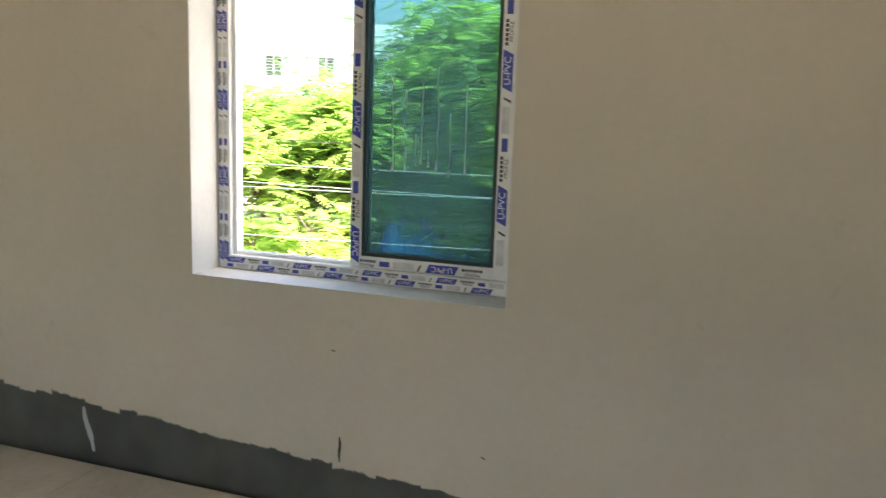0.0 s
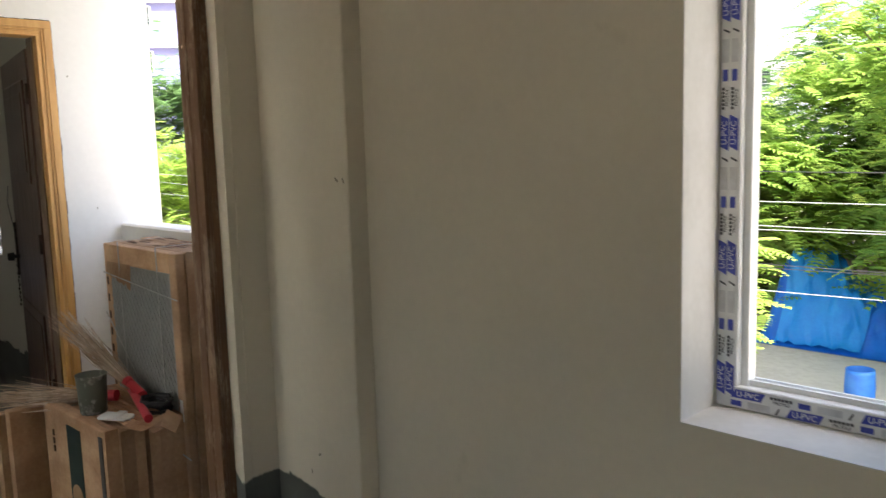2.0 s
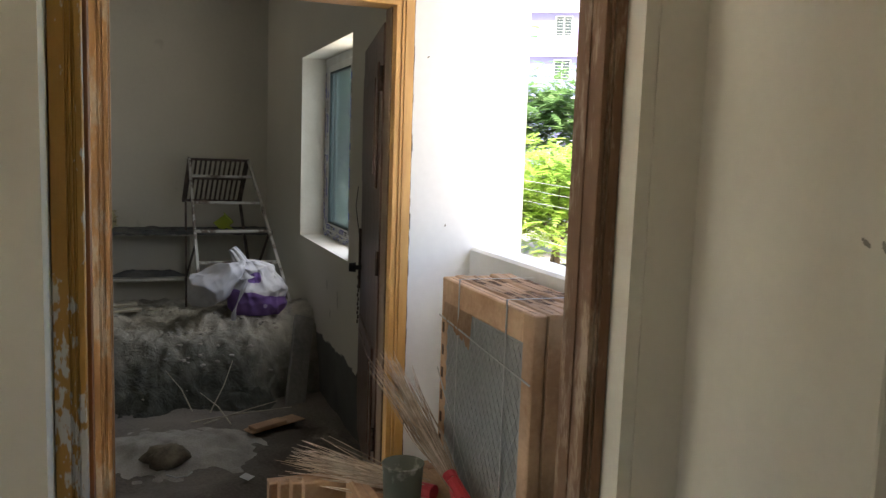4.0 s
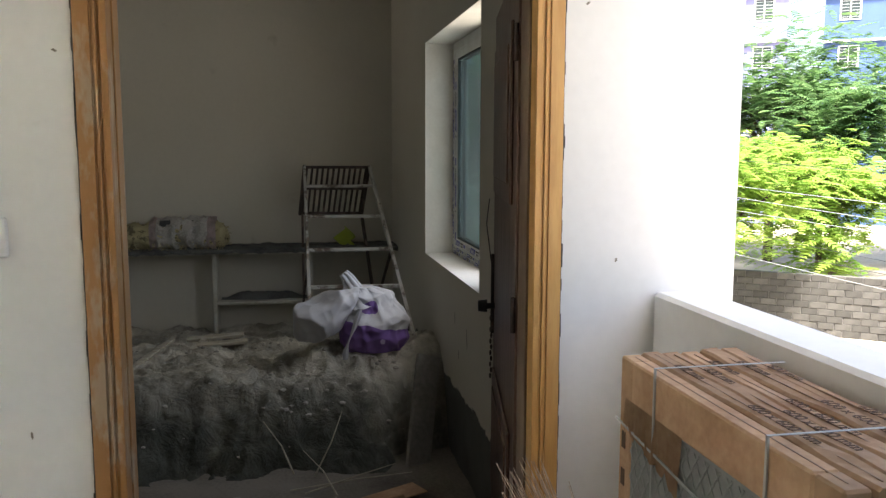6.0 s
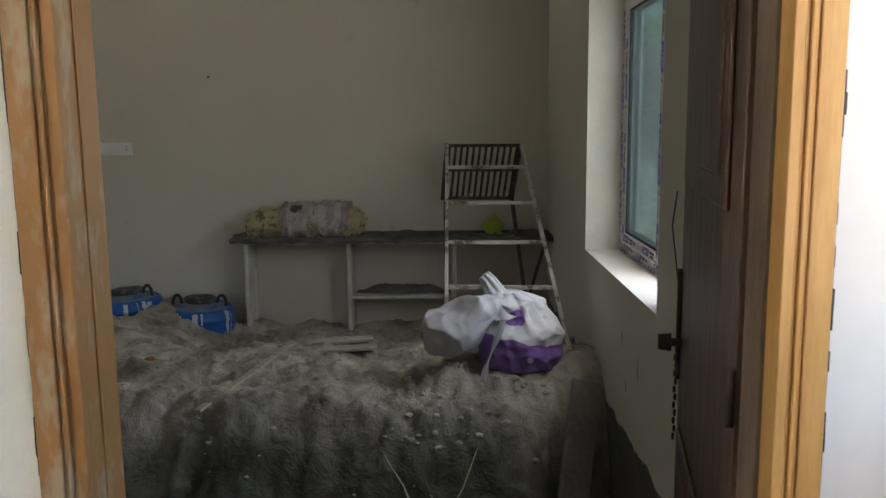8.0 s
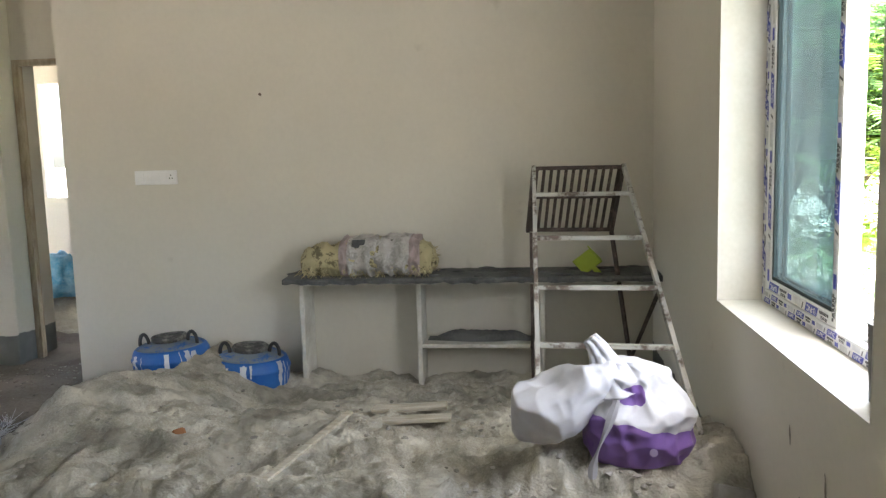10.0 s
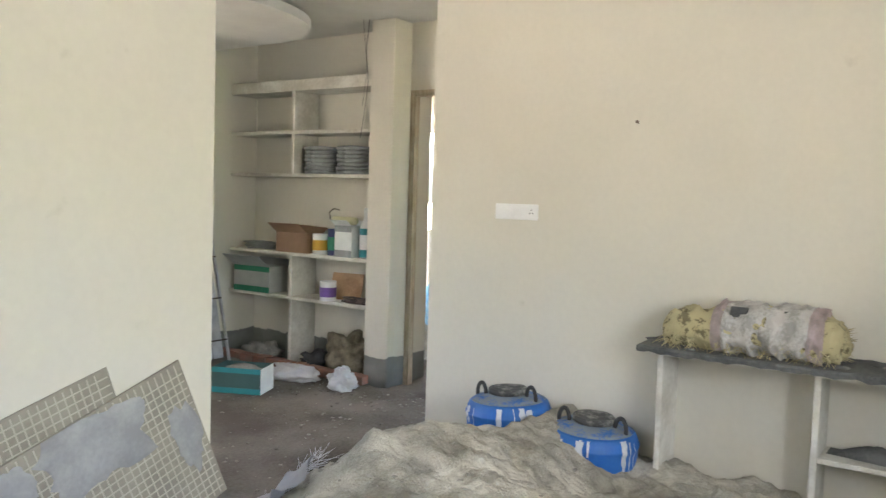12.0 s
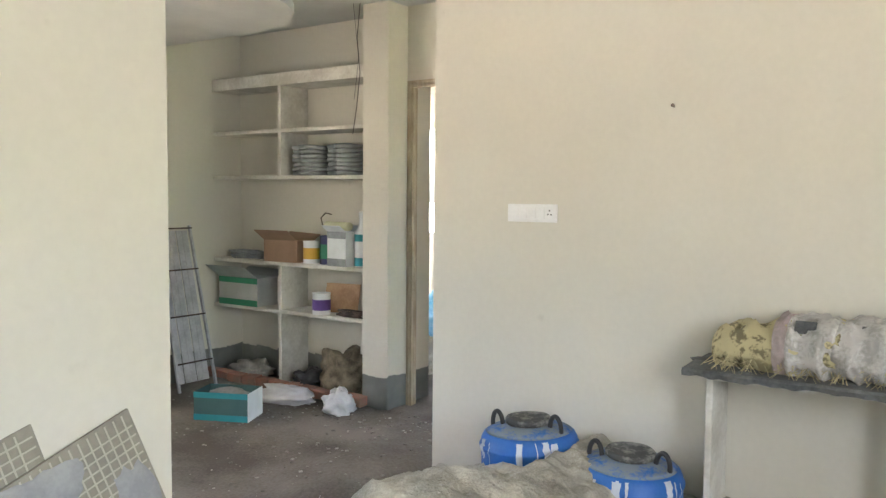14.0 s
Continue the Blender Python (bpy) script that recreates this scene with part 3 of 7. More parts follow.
def sand_height(x, y):
    u = -x
    front = 7.06 + 0.14 * hnoise(0, y, 2.2, 2) - 0.33 * sstep((0.9 - y) / 1.2)
    width = 0.66 + 0.5 * sstep((1.0 - y) / 1.4)
    z = -0.2 + 0.49 * sstep((u - front) / width) * sstep((y + 1.45) / 1.2)
    z += 0.11 * sstep((u - 7.6) / 0.3) * sstep((y - 1.5) / 0.4) * sstep((8.6 - u) / 0.6)
    z -= 0.20 * sstep((u - 8.5) / 0.9) * sstep((y + 0.2) / 0.5)
    z += 0.18 * math.exp(-(((x + 8.75) / 0.42) ** 2 + ((y + 0.56) / 0.36) ** 2)) - 0.03 * math.exp(-(((x + 8.9) / 0.5) ** 2 + ((y - 0.3) / 0.4) ** 2))
    z -= 0.5 * sstep((7.75 - u) / 0.35) * sstep((y - 2.15) / 0.25)
    edge = sstep((z + 0.2) / 0.1)
    z += edge * (0.035 * hnoise(x, y, 2.5, 11) + 0.034 * hnoise(x, y, 6, 13) + 0.024 * hnoise(x, y, 13, 17) - 0.03 * abs(hnoise(x, y, 8, 37)) + 0.012 * hnoise(x, y, 28, 19) - 0.012 * abs(hnoise(x, y, 22, 41)))
    dent = hnoise(x, y, 4.2, 31)
    z -= edge * 0.028 * sstep((dent - 0.1) / 0.5)
    cl = sstep((u - front) / width)
    k = (cl * (1 - cl)) * 4
    z -= k * (0.09 * abs(hnoise(x, y, 3.4, 23)) + 0.03 * abs(hnoise(x, y, 9, 29)) + 0.05 * sstep((hnoise(x, y, 5.0, 51) - 0.15) / 0.2))
    crust = sstep((x + 8.0) / 0.15) * sstep((-7.25 - x) / 0.2) * sstep((y - 1.3) / 0.2)   # broken crust round the sack
    z += crust * (0.045 * (noise.voronoi(Vector((x * 9, y * 9, 3.0)))[0][0] - 0.35) + 0.03 * hnoise(x, y, 19, 61))
    rough = sstep((y - 0.7) / 0.6)
    z += edge * rough * (0.03 * (noise.voronoi(Vector((x * 6, y * 6, 1.0)))[0][0] - 0.35) + 0.012 * hnoise(x, y, 34, 63))
    if y < -0.95 and x > -8.02:
        z = min(z, FB - 0.06)
    return z


tagged(height_sheet("dirt_floor", -14.48, -5.40, -5.38, 2.56, 0.055, dirt_height, M["dirt"]), "dusty unfinished floor strewn with mortar crumbs", "floor", "", "structure")
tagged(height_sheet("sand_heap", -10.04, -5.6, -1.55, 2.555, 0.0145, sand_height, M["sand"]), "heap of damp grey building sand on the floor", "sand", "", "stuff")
structure("floor_balcony", boxes(((-5.44, -1.1, -0.21), (-3.70, 2.66, 0.0))), M["concrete"], "dusty cement floor of the balcony", "floor")

# polished floor tiles of the first room, laid short of the walls
tiles = thing("floor_tiles", pose(0, 0, 0), "polished cream floor tiles with a gap at the wall", "floor", "", "structure")
tb = boxes(((0.0015, 0.0015, -0.012), (0.5985, 0.5985, 0.0)), bevel=0.001)
proto = part("tile", tb, M["tile_floor"], tiles)
proto.location = (-3.0, 1.92, 0)


def tile_at(x0, x1, y0, y1):
    bm = boxes(((x0 + 0.0015, y0 + 0.0015, -0.012), (x1 - 0.0015, y1 - 0.0015, 0.0)), bevel=0.001)
    part("tile", bm, M["tile_floor"], tiles)


for i in range(8):
    for j in range(-7, 4):
        x, y = -3.0 + 0.6 * i, 1.92 + 0.6 * (j - 3)
        if (i, j) == (0, 3):
            continue
        c = new("tile", proto.data)
        c.parent, c.location = tiles, (x, y, 0)
for j in range(-7, 3):
    tile_at(-3.55, -3.0, 1.92 + 0.6 * (j - 3), 1.92 + 0.6 * (j - 2))
tile_at(-3.55, -3.0, 1.92, 2.44)
# near-black strip low in the gap, its shade put into the colour
structure("floor_gap", boxes(((-3.08, 2.522, -0.19), (1.9, 2.568, -0.055)), ((-3.56, 2.442, -0.19), (-3.08, 2.489, -0.055)), ((-3.08, 2.442, -0.19), (-3.03, 2.522, -0.055))), material("gap_shade_black", (0.02, 0.019, 0.017), 0.95, (0.05, 0.045, 0.04), 12, 60, 0.5), "black strip for the shade in the gap between tiles and wall", "floor")
structure("floor_bed", boxes(((-3.545, -2.6, -0.2), (1.9, 2.40, -0.014)), ((-3.0, 2.40, -0.2), (1.9, 2.515, -0.014)), ((-3.8, 1.31, -0.2), (-3.545, 2.36, -0.014))), M["concrete"], "dark mortar bed under the tiles", "floor")


# ---- door frames ----
def door_frame_x(name, x_face, depth, ya, yb, ztop, z0, w, mats, label, sign=-1, linings=(None, None)):
    """A rebated timber frame in a wall along y; its face is at x_face and it goes back by depth along sign * x."""
    fr = thing(name, pose(x_face, (ya + yb) / 2, z0), label, "door frame", "", "structure")
    h, half = ztop - z0, (yb - ya) / 2
    mat, mat_in = mats

    def profile(side):
        b = bmesh.new()
        for k, (p0, p1, d0, d1) in enumerate([(0, 0.50 * w, 0, 1.0), (0.50 * w, 0.58 * w, 0.10, 1), (0.58 * w, 0.68 * w, 0.0, 1), (0.68 * w, 0.77 * w, 0.14, 1), (0.77 * w, w, 0.05, 1)]):
            a0, a1 = side * (half - p0), side * (half - p1)
            lo, hi = min(a0, a1), max(a0, a1)
            xa, xb = sorted((sign * depth * d0 * 0.35, sign * depth))
            cuboid(b, (xa, lo, 0), (xb, hi, h - p1), 0.0015)
        xa, xb = sorted((sign * depth * 0.5, sign * depth))
        i0, i1 = sorted((side * (half - w), side * (half - w - 0.004)))
        cuboid(b, (xa, i0, 0), (xb, i1, h - w - 0.004), 0.0015)
        return b

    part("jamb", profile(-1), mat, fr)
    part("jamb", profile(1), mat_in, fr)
    for side, lining in ((-1, linings[0]), (1, linings[1])):
        if lining:
            a0, a1 = sorted((side * (half - 0.99 * w), side * (half - w - 0.007)))
            xa, xb = sorted((sign * depth * 0.42, sign * (depth + 0.004)))
            part("lining", boxes(((xa, a0, 0), (xb, a1, h - w - 0.002)), bevel=0.001), lining, fr)
    b = bmesh.new()
    for p0, p1, d0 in [(0, 0.50 * w, 0), (0.50 * w, 0.58 * w, 0.10), (0.58 * w, 0.68 * w, 0), (0.68 * w, 0.77 * w, 0.14), (0.77 * w, w, 0.05)]:
        xa, xb = sorted((sign * depth * d0 * 0.35, sign * depth))
        cuboid(b, (xa, -half + p0, h - p1), (xb, half - p0, h - p0), 0.0015)
    part("head", b, M["teak"] if name != "door_frame_c" else mat, fr)
    return fr


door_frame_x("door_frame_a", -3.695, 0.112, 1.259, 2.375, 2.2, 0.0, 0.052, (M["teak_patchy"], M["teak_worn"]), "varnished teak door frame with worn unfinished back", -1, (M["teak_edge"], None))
door_frame_x("door_frame_b", -5.19, 0.12, 1.236, 2.394, 2.153, 0.0, 0.072, (M["teak_scuffed"], M["teak"]), "golden varnished teak door frame with moulded edge", -1, (None, M["shaded_rebate"]))
door_frame_x("door_frame_c", -11.19, 0.06, -2.33, -1.40, 2.33, -0.15, 0.05, (M["dusty_wood"], M["dusty_wood"]), "dusty unvarnished wooden door frame", -1)


# ---- windows ----
def prism(b, vs, t):
    """Raise a flat outline to a thin plate."""
    up = [b.verts.new(v.co + Vector((0, 0, t))) for v in vs]
    b.faces.new(vs[::-1]), b.faces.new(up)
    for i in range(len(vs)):
        k = (i + 1) % len(vs)
        b.faces.new((vs[i], vs[k], up[k], up[i]))


def sticker_run(parent, length, start, m, rng, hw=0.017, flip=1):
    """Protective film prints along a profile: blue lozenges with letters, dark bars and grey patches; x runs along, y across."""
    s, k = start, rng.randint(0, 3)
    turn = 0 if flip > 0 else 180
    while s < length - 0.05:
        kind = k % 5
        if kind in (0,):
            w = min(8.2 * hw, length - s)
            b = bmesh.new()
            vs = [b.verts.new(p) for p in ((s, -hw, 0), (s + w - hw, -hw, 0), (s + w, hw, 0), (s + hw, hw, 0))]
            prism(b, vs, 0.0008)
            o = part("film_print", b, M["film_blue"], parent)
            o.matrix_local = m
            writing("letters", "U-PVC", hw * 1.9, m @ pose(s + w / 2, 0, 0.0012, 0, 0, turn), M["film_white"], parent)
            s += w + 0.012
        elif kind in (1, 3):
            w = 5.2 * hw
            if s + w > length:
                break
            if kind == 1:
                b = bmesh.new()
                for q in range(6):
                    cuboid(b, (s + w * q / 6, hw * 0.12, 0), (s + w * q / 6 + w * 0.12, hw * 0.75, 0.0008))
                o = part("film_print", b, M["film_black"], parent)
                o.matrix_local = m
                writing("letters", "PROFILE", hw * 1.05, m @ pose(s + w / 2, -hw * 0.5, 0.001, 0, 0, turn), M["film_black"], parent)
            else:
                o = part("film_print", boxes(((s, -hw * 0.8, 0), (s + w, hw * 0.8, 0.0008))), M["film"], parent)
                o.matrix_local = m
            s += w + 0.012
        elif kind == 2:
            o = part("film_print", boxes(((s, -hw * 0.62, 0), (s + 2.6 * hw, hw * 0.62, 0.0008))), M["film_blue"], parent)
            o.matrix_local = m
            s += 2.6 * hw + 0.016
        else:
            b = bmesh.new()
            vs = [b.verts.new(p) for p in ((s, -hw * 0.9, 0), (s + hw * 0.5, -hw * 0.9, 0), (s + hw * 1.2, hw * 0.6, 0), (s + hw * 0.8, hw * 0.6, 0))]
            prism(b, vs, 0.0008)
            o = part("film_print", b, M["film_black"], parent)
            o.matrix_local = m
            s += hw * 1.4 + 0.012
        k += 1


def window(name, x0, x1, z0, z1, y, label, sash_at, seed, glass):
    """A two-track sliding window in a wall along x; both sashes stand at sash_at ('right' or 'left')."""
    rng = random.Random(seed)
    w = thing(name, pose((x0 + x1) / 2, y, z0), label, "window", "", "structure")
    L, H, P, D = x1 - x0, z1 - z0, 0.055, 0.075
    h = L / 2
    for nm, lo, hi in [("frame_bottom", (-h, 0, 0), (h, D, P)), ("frame_top", (-h, 0, H - P), (h, D, H)), ("frame_side", (-h, 0, P), (-h + P, D, H - P)), ("frame_side", (h - P, 0, P), (h, D, H - P))]:
        part(nm, boxes((lo, hi), bevel=0.003), M["upvc"], w)
    part("track", boxes(((-h + P, 0.030, P), (h - P, 0.036, P + 0.014)), ((-h + P, 0.058, P), (h - P, 0.064, P + 0.014))), M["upvc"], w)
    part("inner_lip", boxes(((-h + P, 0.02, P + 0.0), (-h + P + 0.018, 0.06, H - P)),), M["upvc"], w)
    SW = L / 2 - 0.012
    a, b_ = (h - P - SW, h - P) if sash_at == "right" else (-h + P, -h + P + SW)
    for i, yy in enumerate((0.004, 0.040)):
        S = 0.046
        sash = part("sash", boxes(((a, yy, P + 0.003), (a + S, yy + 0.03, H - P)), ((b_ - S, yy, P + 0.003), (b_, yy + 0.03, H - P)), ((a + S, yy, P + 0.003), (b_ - S, yy + 0.03, P + S)), ((a + S, yy, H - P - S), (b_ - S, yy + 0.03, H - P)), bevel=0.002), M["upvc"], w)
        g = 0.014
        part("gasket", boxes(((a + S, yy + 0.006, P + S), (a + S + g, yy + 0.024, H - P - S)), ((b_ - S - g, yy + 0.006, P + S), (b_ - S, yy + 0.024, H - P - S)), ((a + S + g, yy + 0.006, P + S), (b_ - S - g, yy + 0.024, P + S + g)), ((a + S + g, yy + 0.006, H - P - S - g), (b_ - S - g, yy + 0.024, H - P - S))), M["gasket"], sash)
        pane = part("pane", boxes(((a + S + g, yy + 0.013, P + S + g), (b_ - S - g, yy + 0.018, H - P - S - g))), glass, sash, "green tinted glass pane with dried water streaks")
        pane.visible_shadow = False
        if i == 0:
            up = Matrix(((0, -1, 0, 0), (0, 0, -1, 0), (1, 0, 0, 0), (0, 0, 0, 1)))
            for xx, fl in ((a + S * 0.48, -1), (b_ - S * 0.48, 1)):
                sticker_run(w, H - 0.1, P + rng.random() * 0.08, Matrix.Translation((xx, yy - 0.0016, 0)) @ up, rng, 0.018, fl)
            fl_m = Matrix(((1, 0, 0, 0), (0, 0, -1, 0), (0, 1, 0, 0), (0, 0, 0, 1)))
            sticker_run(w, b_ - 0.02, a + 0.03, Matrix.Translation((0, yy - 0.0016, P + 0.022)) @ fl_m, rng, 0.016, -1)
    up = Matrix(((0, -1, 0, 0), (0, 0, -1, 0), (1, 0, 0, 0), (0, 0, 0, 1)))
    fl_m = Matrix(((1, 0, 0, 0), (0, 0, -1, 0), (0, 1, 0, 0), (0, 0, 0, 1)))
    for xx in (-h + 0.013, -h + 0.036, h - 0.013, h - 0.036):
        sticker_run(w, H - 0.04, 0.03, Matrix.Translation((xx, -0.0016, 0)) @ up, rng, 0.0105)
    for zz in (0.014, 0.038):
        sticker_run(w, h - 0.04, -h + 0.04, Matrix.Translation((0, -0.0016, zz)) @ fl_m, rng, 0.0105)
    return w


def reveal(name, x0, x1, z0, z1, y0, y1, label):
    """The pale putty lining of a window opening, 4 mm proud of the wall's cut."""
    t = 0.004
    return structure(name, boxes(((x0, y0 - 0.001, z0), (x1, y1, z0 + t)), ((x0, y0 - 0.001, z0 + t), (x0 + t, y1, z1)), ((x1 - t, y0 - 0.001, z0 + t), (x1, y1, z1)), ((x0 + t, y0 - 0.001, z1 - t), (x1 - t, y1, z1))), M["reveal"], label, "window reveal")


reveal("window_reveal_a", *WA, 2.569, 2.83, "white putty window reveal and sill")
reveal("window_reveal_b", *WB, 2.557, 2.83, "white putty window reveal and sill")
window("window_1", WA[0] + 0.004, WA[1] - 0.004, WA[2] + 0.004, WA[3] - 0.004, 2.745, "white plastic sliding window with printed protective film, half open", "right", 4, GLASS)
window("window_2", WB[0] + 0.004, WB[1] - 0.004, WB[2] + 0.004, WB[3] - 0.004, 2.735, "white plastic sliding window with printed protective film, half open", "left", 9, GLASS_DIMMED)

# dried water runs on the inner pane of the first window
_pane = [o for o in bpy.data.objects["window_1"].children_recursive if o.name.startswith("pane")][0]
M["water_mark"] = plain("dried_water_mark", (0.42, 0.50, 0.50), 0.6)
_inv = _pane.parent.parent.matrix_world.inverted()
for k, (x, z0, z1, w_) in enumerate(((-1.215, 1.28, 1.63, 0.0022), (-1.165, 1.285, 1.58, 0.0018), (-1.124, 1.30, 1.42, 0.0014), (-1.10, 1.31, 1.60, 0.002), (-1.072, 1.30, 1.36, 0.0014), (-1.04, 1.29, 1.66, 0.0018), (-0.99, 1.27, 1.50, 0.0016), (-0.93, 1.28, 1.6, 0.002))):
    b = bmesh.new()
    rows_ = []
    for i in range(31):
        f = i / 30
        c_ = x + 0.006 * noise.noise(Vector((f * 3, k * 2.7, 0))) + 0.003 * noise.noise(Vector((f * 9, k * 1.7, 2)))
        ww = 1.6 * w_ * (1 + 0.5 * noise.noise(Vector((f * 12, k, 5)))) + 0.008 * max(0, 0.12 - f) / 0.12
        rows_.append([b.verts.new(_inv @ Vector((c_ + s * ww, 2.745 + 0.0165, z0 + (z1 - z0) * f))) for s in (-0.5, 0.5)])
    for a_, c2 in zip(rows_[:-1], rows_[1:]):
        b.faces.new((a_[0], a_[1], c2[1], c2[0]))
    part("water_run", b, M["water_mark"], _pane.parent, "pale dried water run")

# ragged shadow gap between the plaster and the balcony door frame
gap = bmesh.new()
for k in range(70):
    z0, z1 = 2.15 * k / 70, 2.15 * (k + 1) / 70
    for ye, sg in ((1.236, -1), (2.394, 1)):
        w_ = 0.003 + 0.006 * abs(hnoise(k * 0.37, sg, 1.0, 5))
        a_, b_ = sorted((ye, ye + sg * w_))
        cuboid(gap, (-5.2, a_, z0), (-5.1975, b_, z1))
for k in range(40):
    y0, y1 = 1.236 + 1.158 * k / 40, 1.236 + 1.158 * (k + 1) / 40
    cuboid(gap, (-5.2, y0, 2.153), (-5.1975, y1, 2.156 + 0.008 * abs(hnoise(k * 0.4, 3, 1.0, 6))))
structure("frame_joint", gap, M["rubber"], "ragged dark joint round the door frame", "joint")


M["speck"] = plain("grey_speck", (0.26, 0.24, 0.20), 0.9)


def wall_mark(m, w, h, mat, label, seed):
    """A thin ragged smear on a wall; local x along the wall, z up, y out of the wall."""
    o = thing("wall_mark", m, label, "mark")
    b = bmesh.new()
    n, rows = 14, []
    for i in range(n + 1):
        f = i / n
        c = w * 0.5 * noise.noise(Vector((f * 2.1, seed, 0)))
        hw = w * 0.5 * (0.35 + 0.65 * math.sin(f * math.pi)) * (1 + 0.6 * noise.noise(Vector((f * 7, seed, 3))))
        rows.append([b.verts.new((c - hw, 0.0025, f * h)), b.verts.new((c, 0.0035, f * h)), b.verts.new((c + hw, 0.0025, f * h))])
    for p, q in zip(rows[:-1], rows[1:]):
        for i in range(2):
            b.faces.new((p[i], p[i + 1], q[i + 1], q[i]))
    part("smear", b, mat, o)


wall_mark(pose(-2.48, 2.569, 0.03, 0, 14, 180), 0.03, 0.20, M["drum_drip"], "white paint streak on the bare cement", 2)
wall_mark(pose(-1.32, 2.569, 0.19, 0, 0, 180), 0.012, 0.10, M["rubber"], "dark scratch on the painted wall", 4)
wall_mark(pose(-3.135, 2.49, 1.405, 0, 50, 180), 0.009, 0.022, M["speck"], "small grey chip on the pilaster edge", 6)
wall_mark(pose(-3.105, 2.49, 1.40, 0, 20, 180), 0.009, 0.02, M["speck"], "small grey chip on the pilaster edge", 8)
wall_mark(pose(0.52, 2.569, 0.62, 0, 0, 180), 0.07, 0.14, M["stone"], "dark hole for a switch box in the wall", 9)
for i, (x, z) in enumerate(((-3.36, 0.36), (-3.2, 0.27), (-0.75, 0.30), (-1.34, 0.62), (-3.3, 0.45))):
    wall_mark(pose(x, 2.49 if x < -3.1 else 2.569, z, 0, 30 * i, 180), 0.008, 0.02, M["speck"], "small dark speck on the painted wall", 20 + i)
for i, (y, z, h) in enumerate(((1.10, 0.85, 0.03), (1.16, 0.62, 0.03), (1.2, 1.75, 0.02), (2.46, 1.9, 0.02), (2.55, 1.25, 0.02))):
    wall_mark(pose(-5.2, y, z, 0, 40 * i, -90), 0.006, h * 0.6, M["speck"], "small dark speck on the white wall", 30 + i)
for i, (x, z, h) in enumerate(((-7.35, 0.62, 0.06), (-7.05, 0.55, 0.10), (-7.25, 0.45, 0.05))):
    wall_mark(pose(x, 2.557, z, 0, 8, 180), 0.015, h, M["speck"], "dark scratch below the window", 40 + i)


# ---- door leaf, open against the window wall ----
def door_leaf():
    hinge, free = Vector((-5.362, 2.340, 0)), Vector((-6.34, 2.526, 0))
    ang = math.degrees(math.atan2(free.y - hinge.y, free.x - hinge.x))
    d = thing("door", pose(hinge.x, hinge.y, 0.02, 0, 0, ang), "dark brown panelled wooden door standing open", "door")
    W, H, T = (free - hinge).length, 2.02, 0.036
    part("leaf", boxes(((0, -T / 2, 0), (W, T / 2, H)), bevel=0.003), M["dark_wood"], d)
    for z0, z1 in ((0.15, 0.66), (1.35, 1.88)):
        part("panel", boxes(((0.13, T / 2 - 0.002, z0), (W - 0.09, T / 2 + 0.010, z1)), ((0.19, T / 2 + 0.008, z0 + 0.06), (W - 0.15, T / 2 + 0.015, z1 - 0.06)), bevel=0.005), M["dark_wood"], d)
    b = bmesh.new()
    tube(b, (W - 0.07, T / 2, 0.90), (W - 0.07, T / 2 + 0.035, 0.90), 0.012)
    tube(b, (W - 0.07, T / 2 + 0.03, 0.90), (W - 0.07, T / 2 + 0.065, 0.90), 0.026, 0.022, 14)
    part("knob", b, M["rubber"], d, "black round door knob")
    part("tower_bolt", boxes(((W - 0.03, T / 2, 0.78), (W - 0.004, T / 2 + 0.012, 1.10)), bevel=0.002), M["steel_dark"], d)
    b = bmesh.new()
    polytube(b, [(W - 0.02, T / 2 + 0.012, 1.07), (W + 0.01, T / 2 + 0.03, 1.22), (W - 0.005, T / 2 + 0.02, 1.32)], 0.002)
    part("wire", b, M["rubber"], d)
    b = bmesh.new()
    for i in range(12):
        z = 0.86 - i * 0.024
        lathe(b, [(0.003, -0.010), (0.005, 0), (0.003, 0.010)], 8, Matrix.Translation((W + 0.004, T / 2 + 0.008 + 0.003 * (i % 2), z)))
    part("chain", b, M["steel_dark"], d, "dark hanging chain")
    for z in (0.25, 1.0, 1.75):
        b = bmesh.new()
        tube(b, (0, T / 2 + 0.006, z), (0, T / 2 + 0.006, z + 0.1), 0.007)
        part("hinge", b, M["steel_dark"], d)


door_leaf()


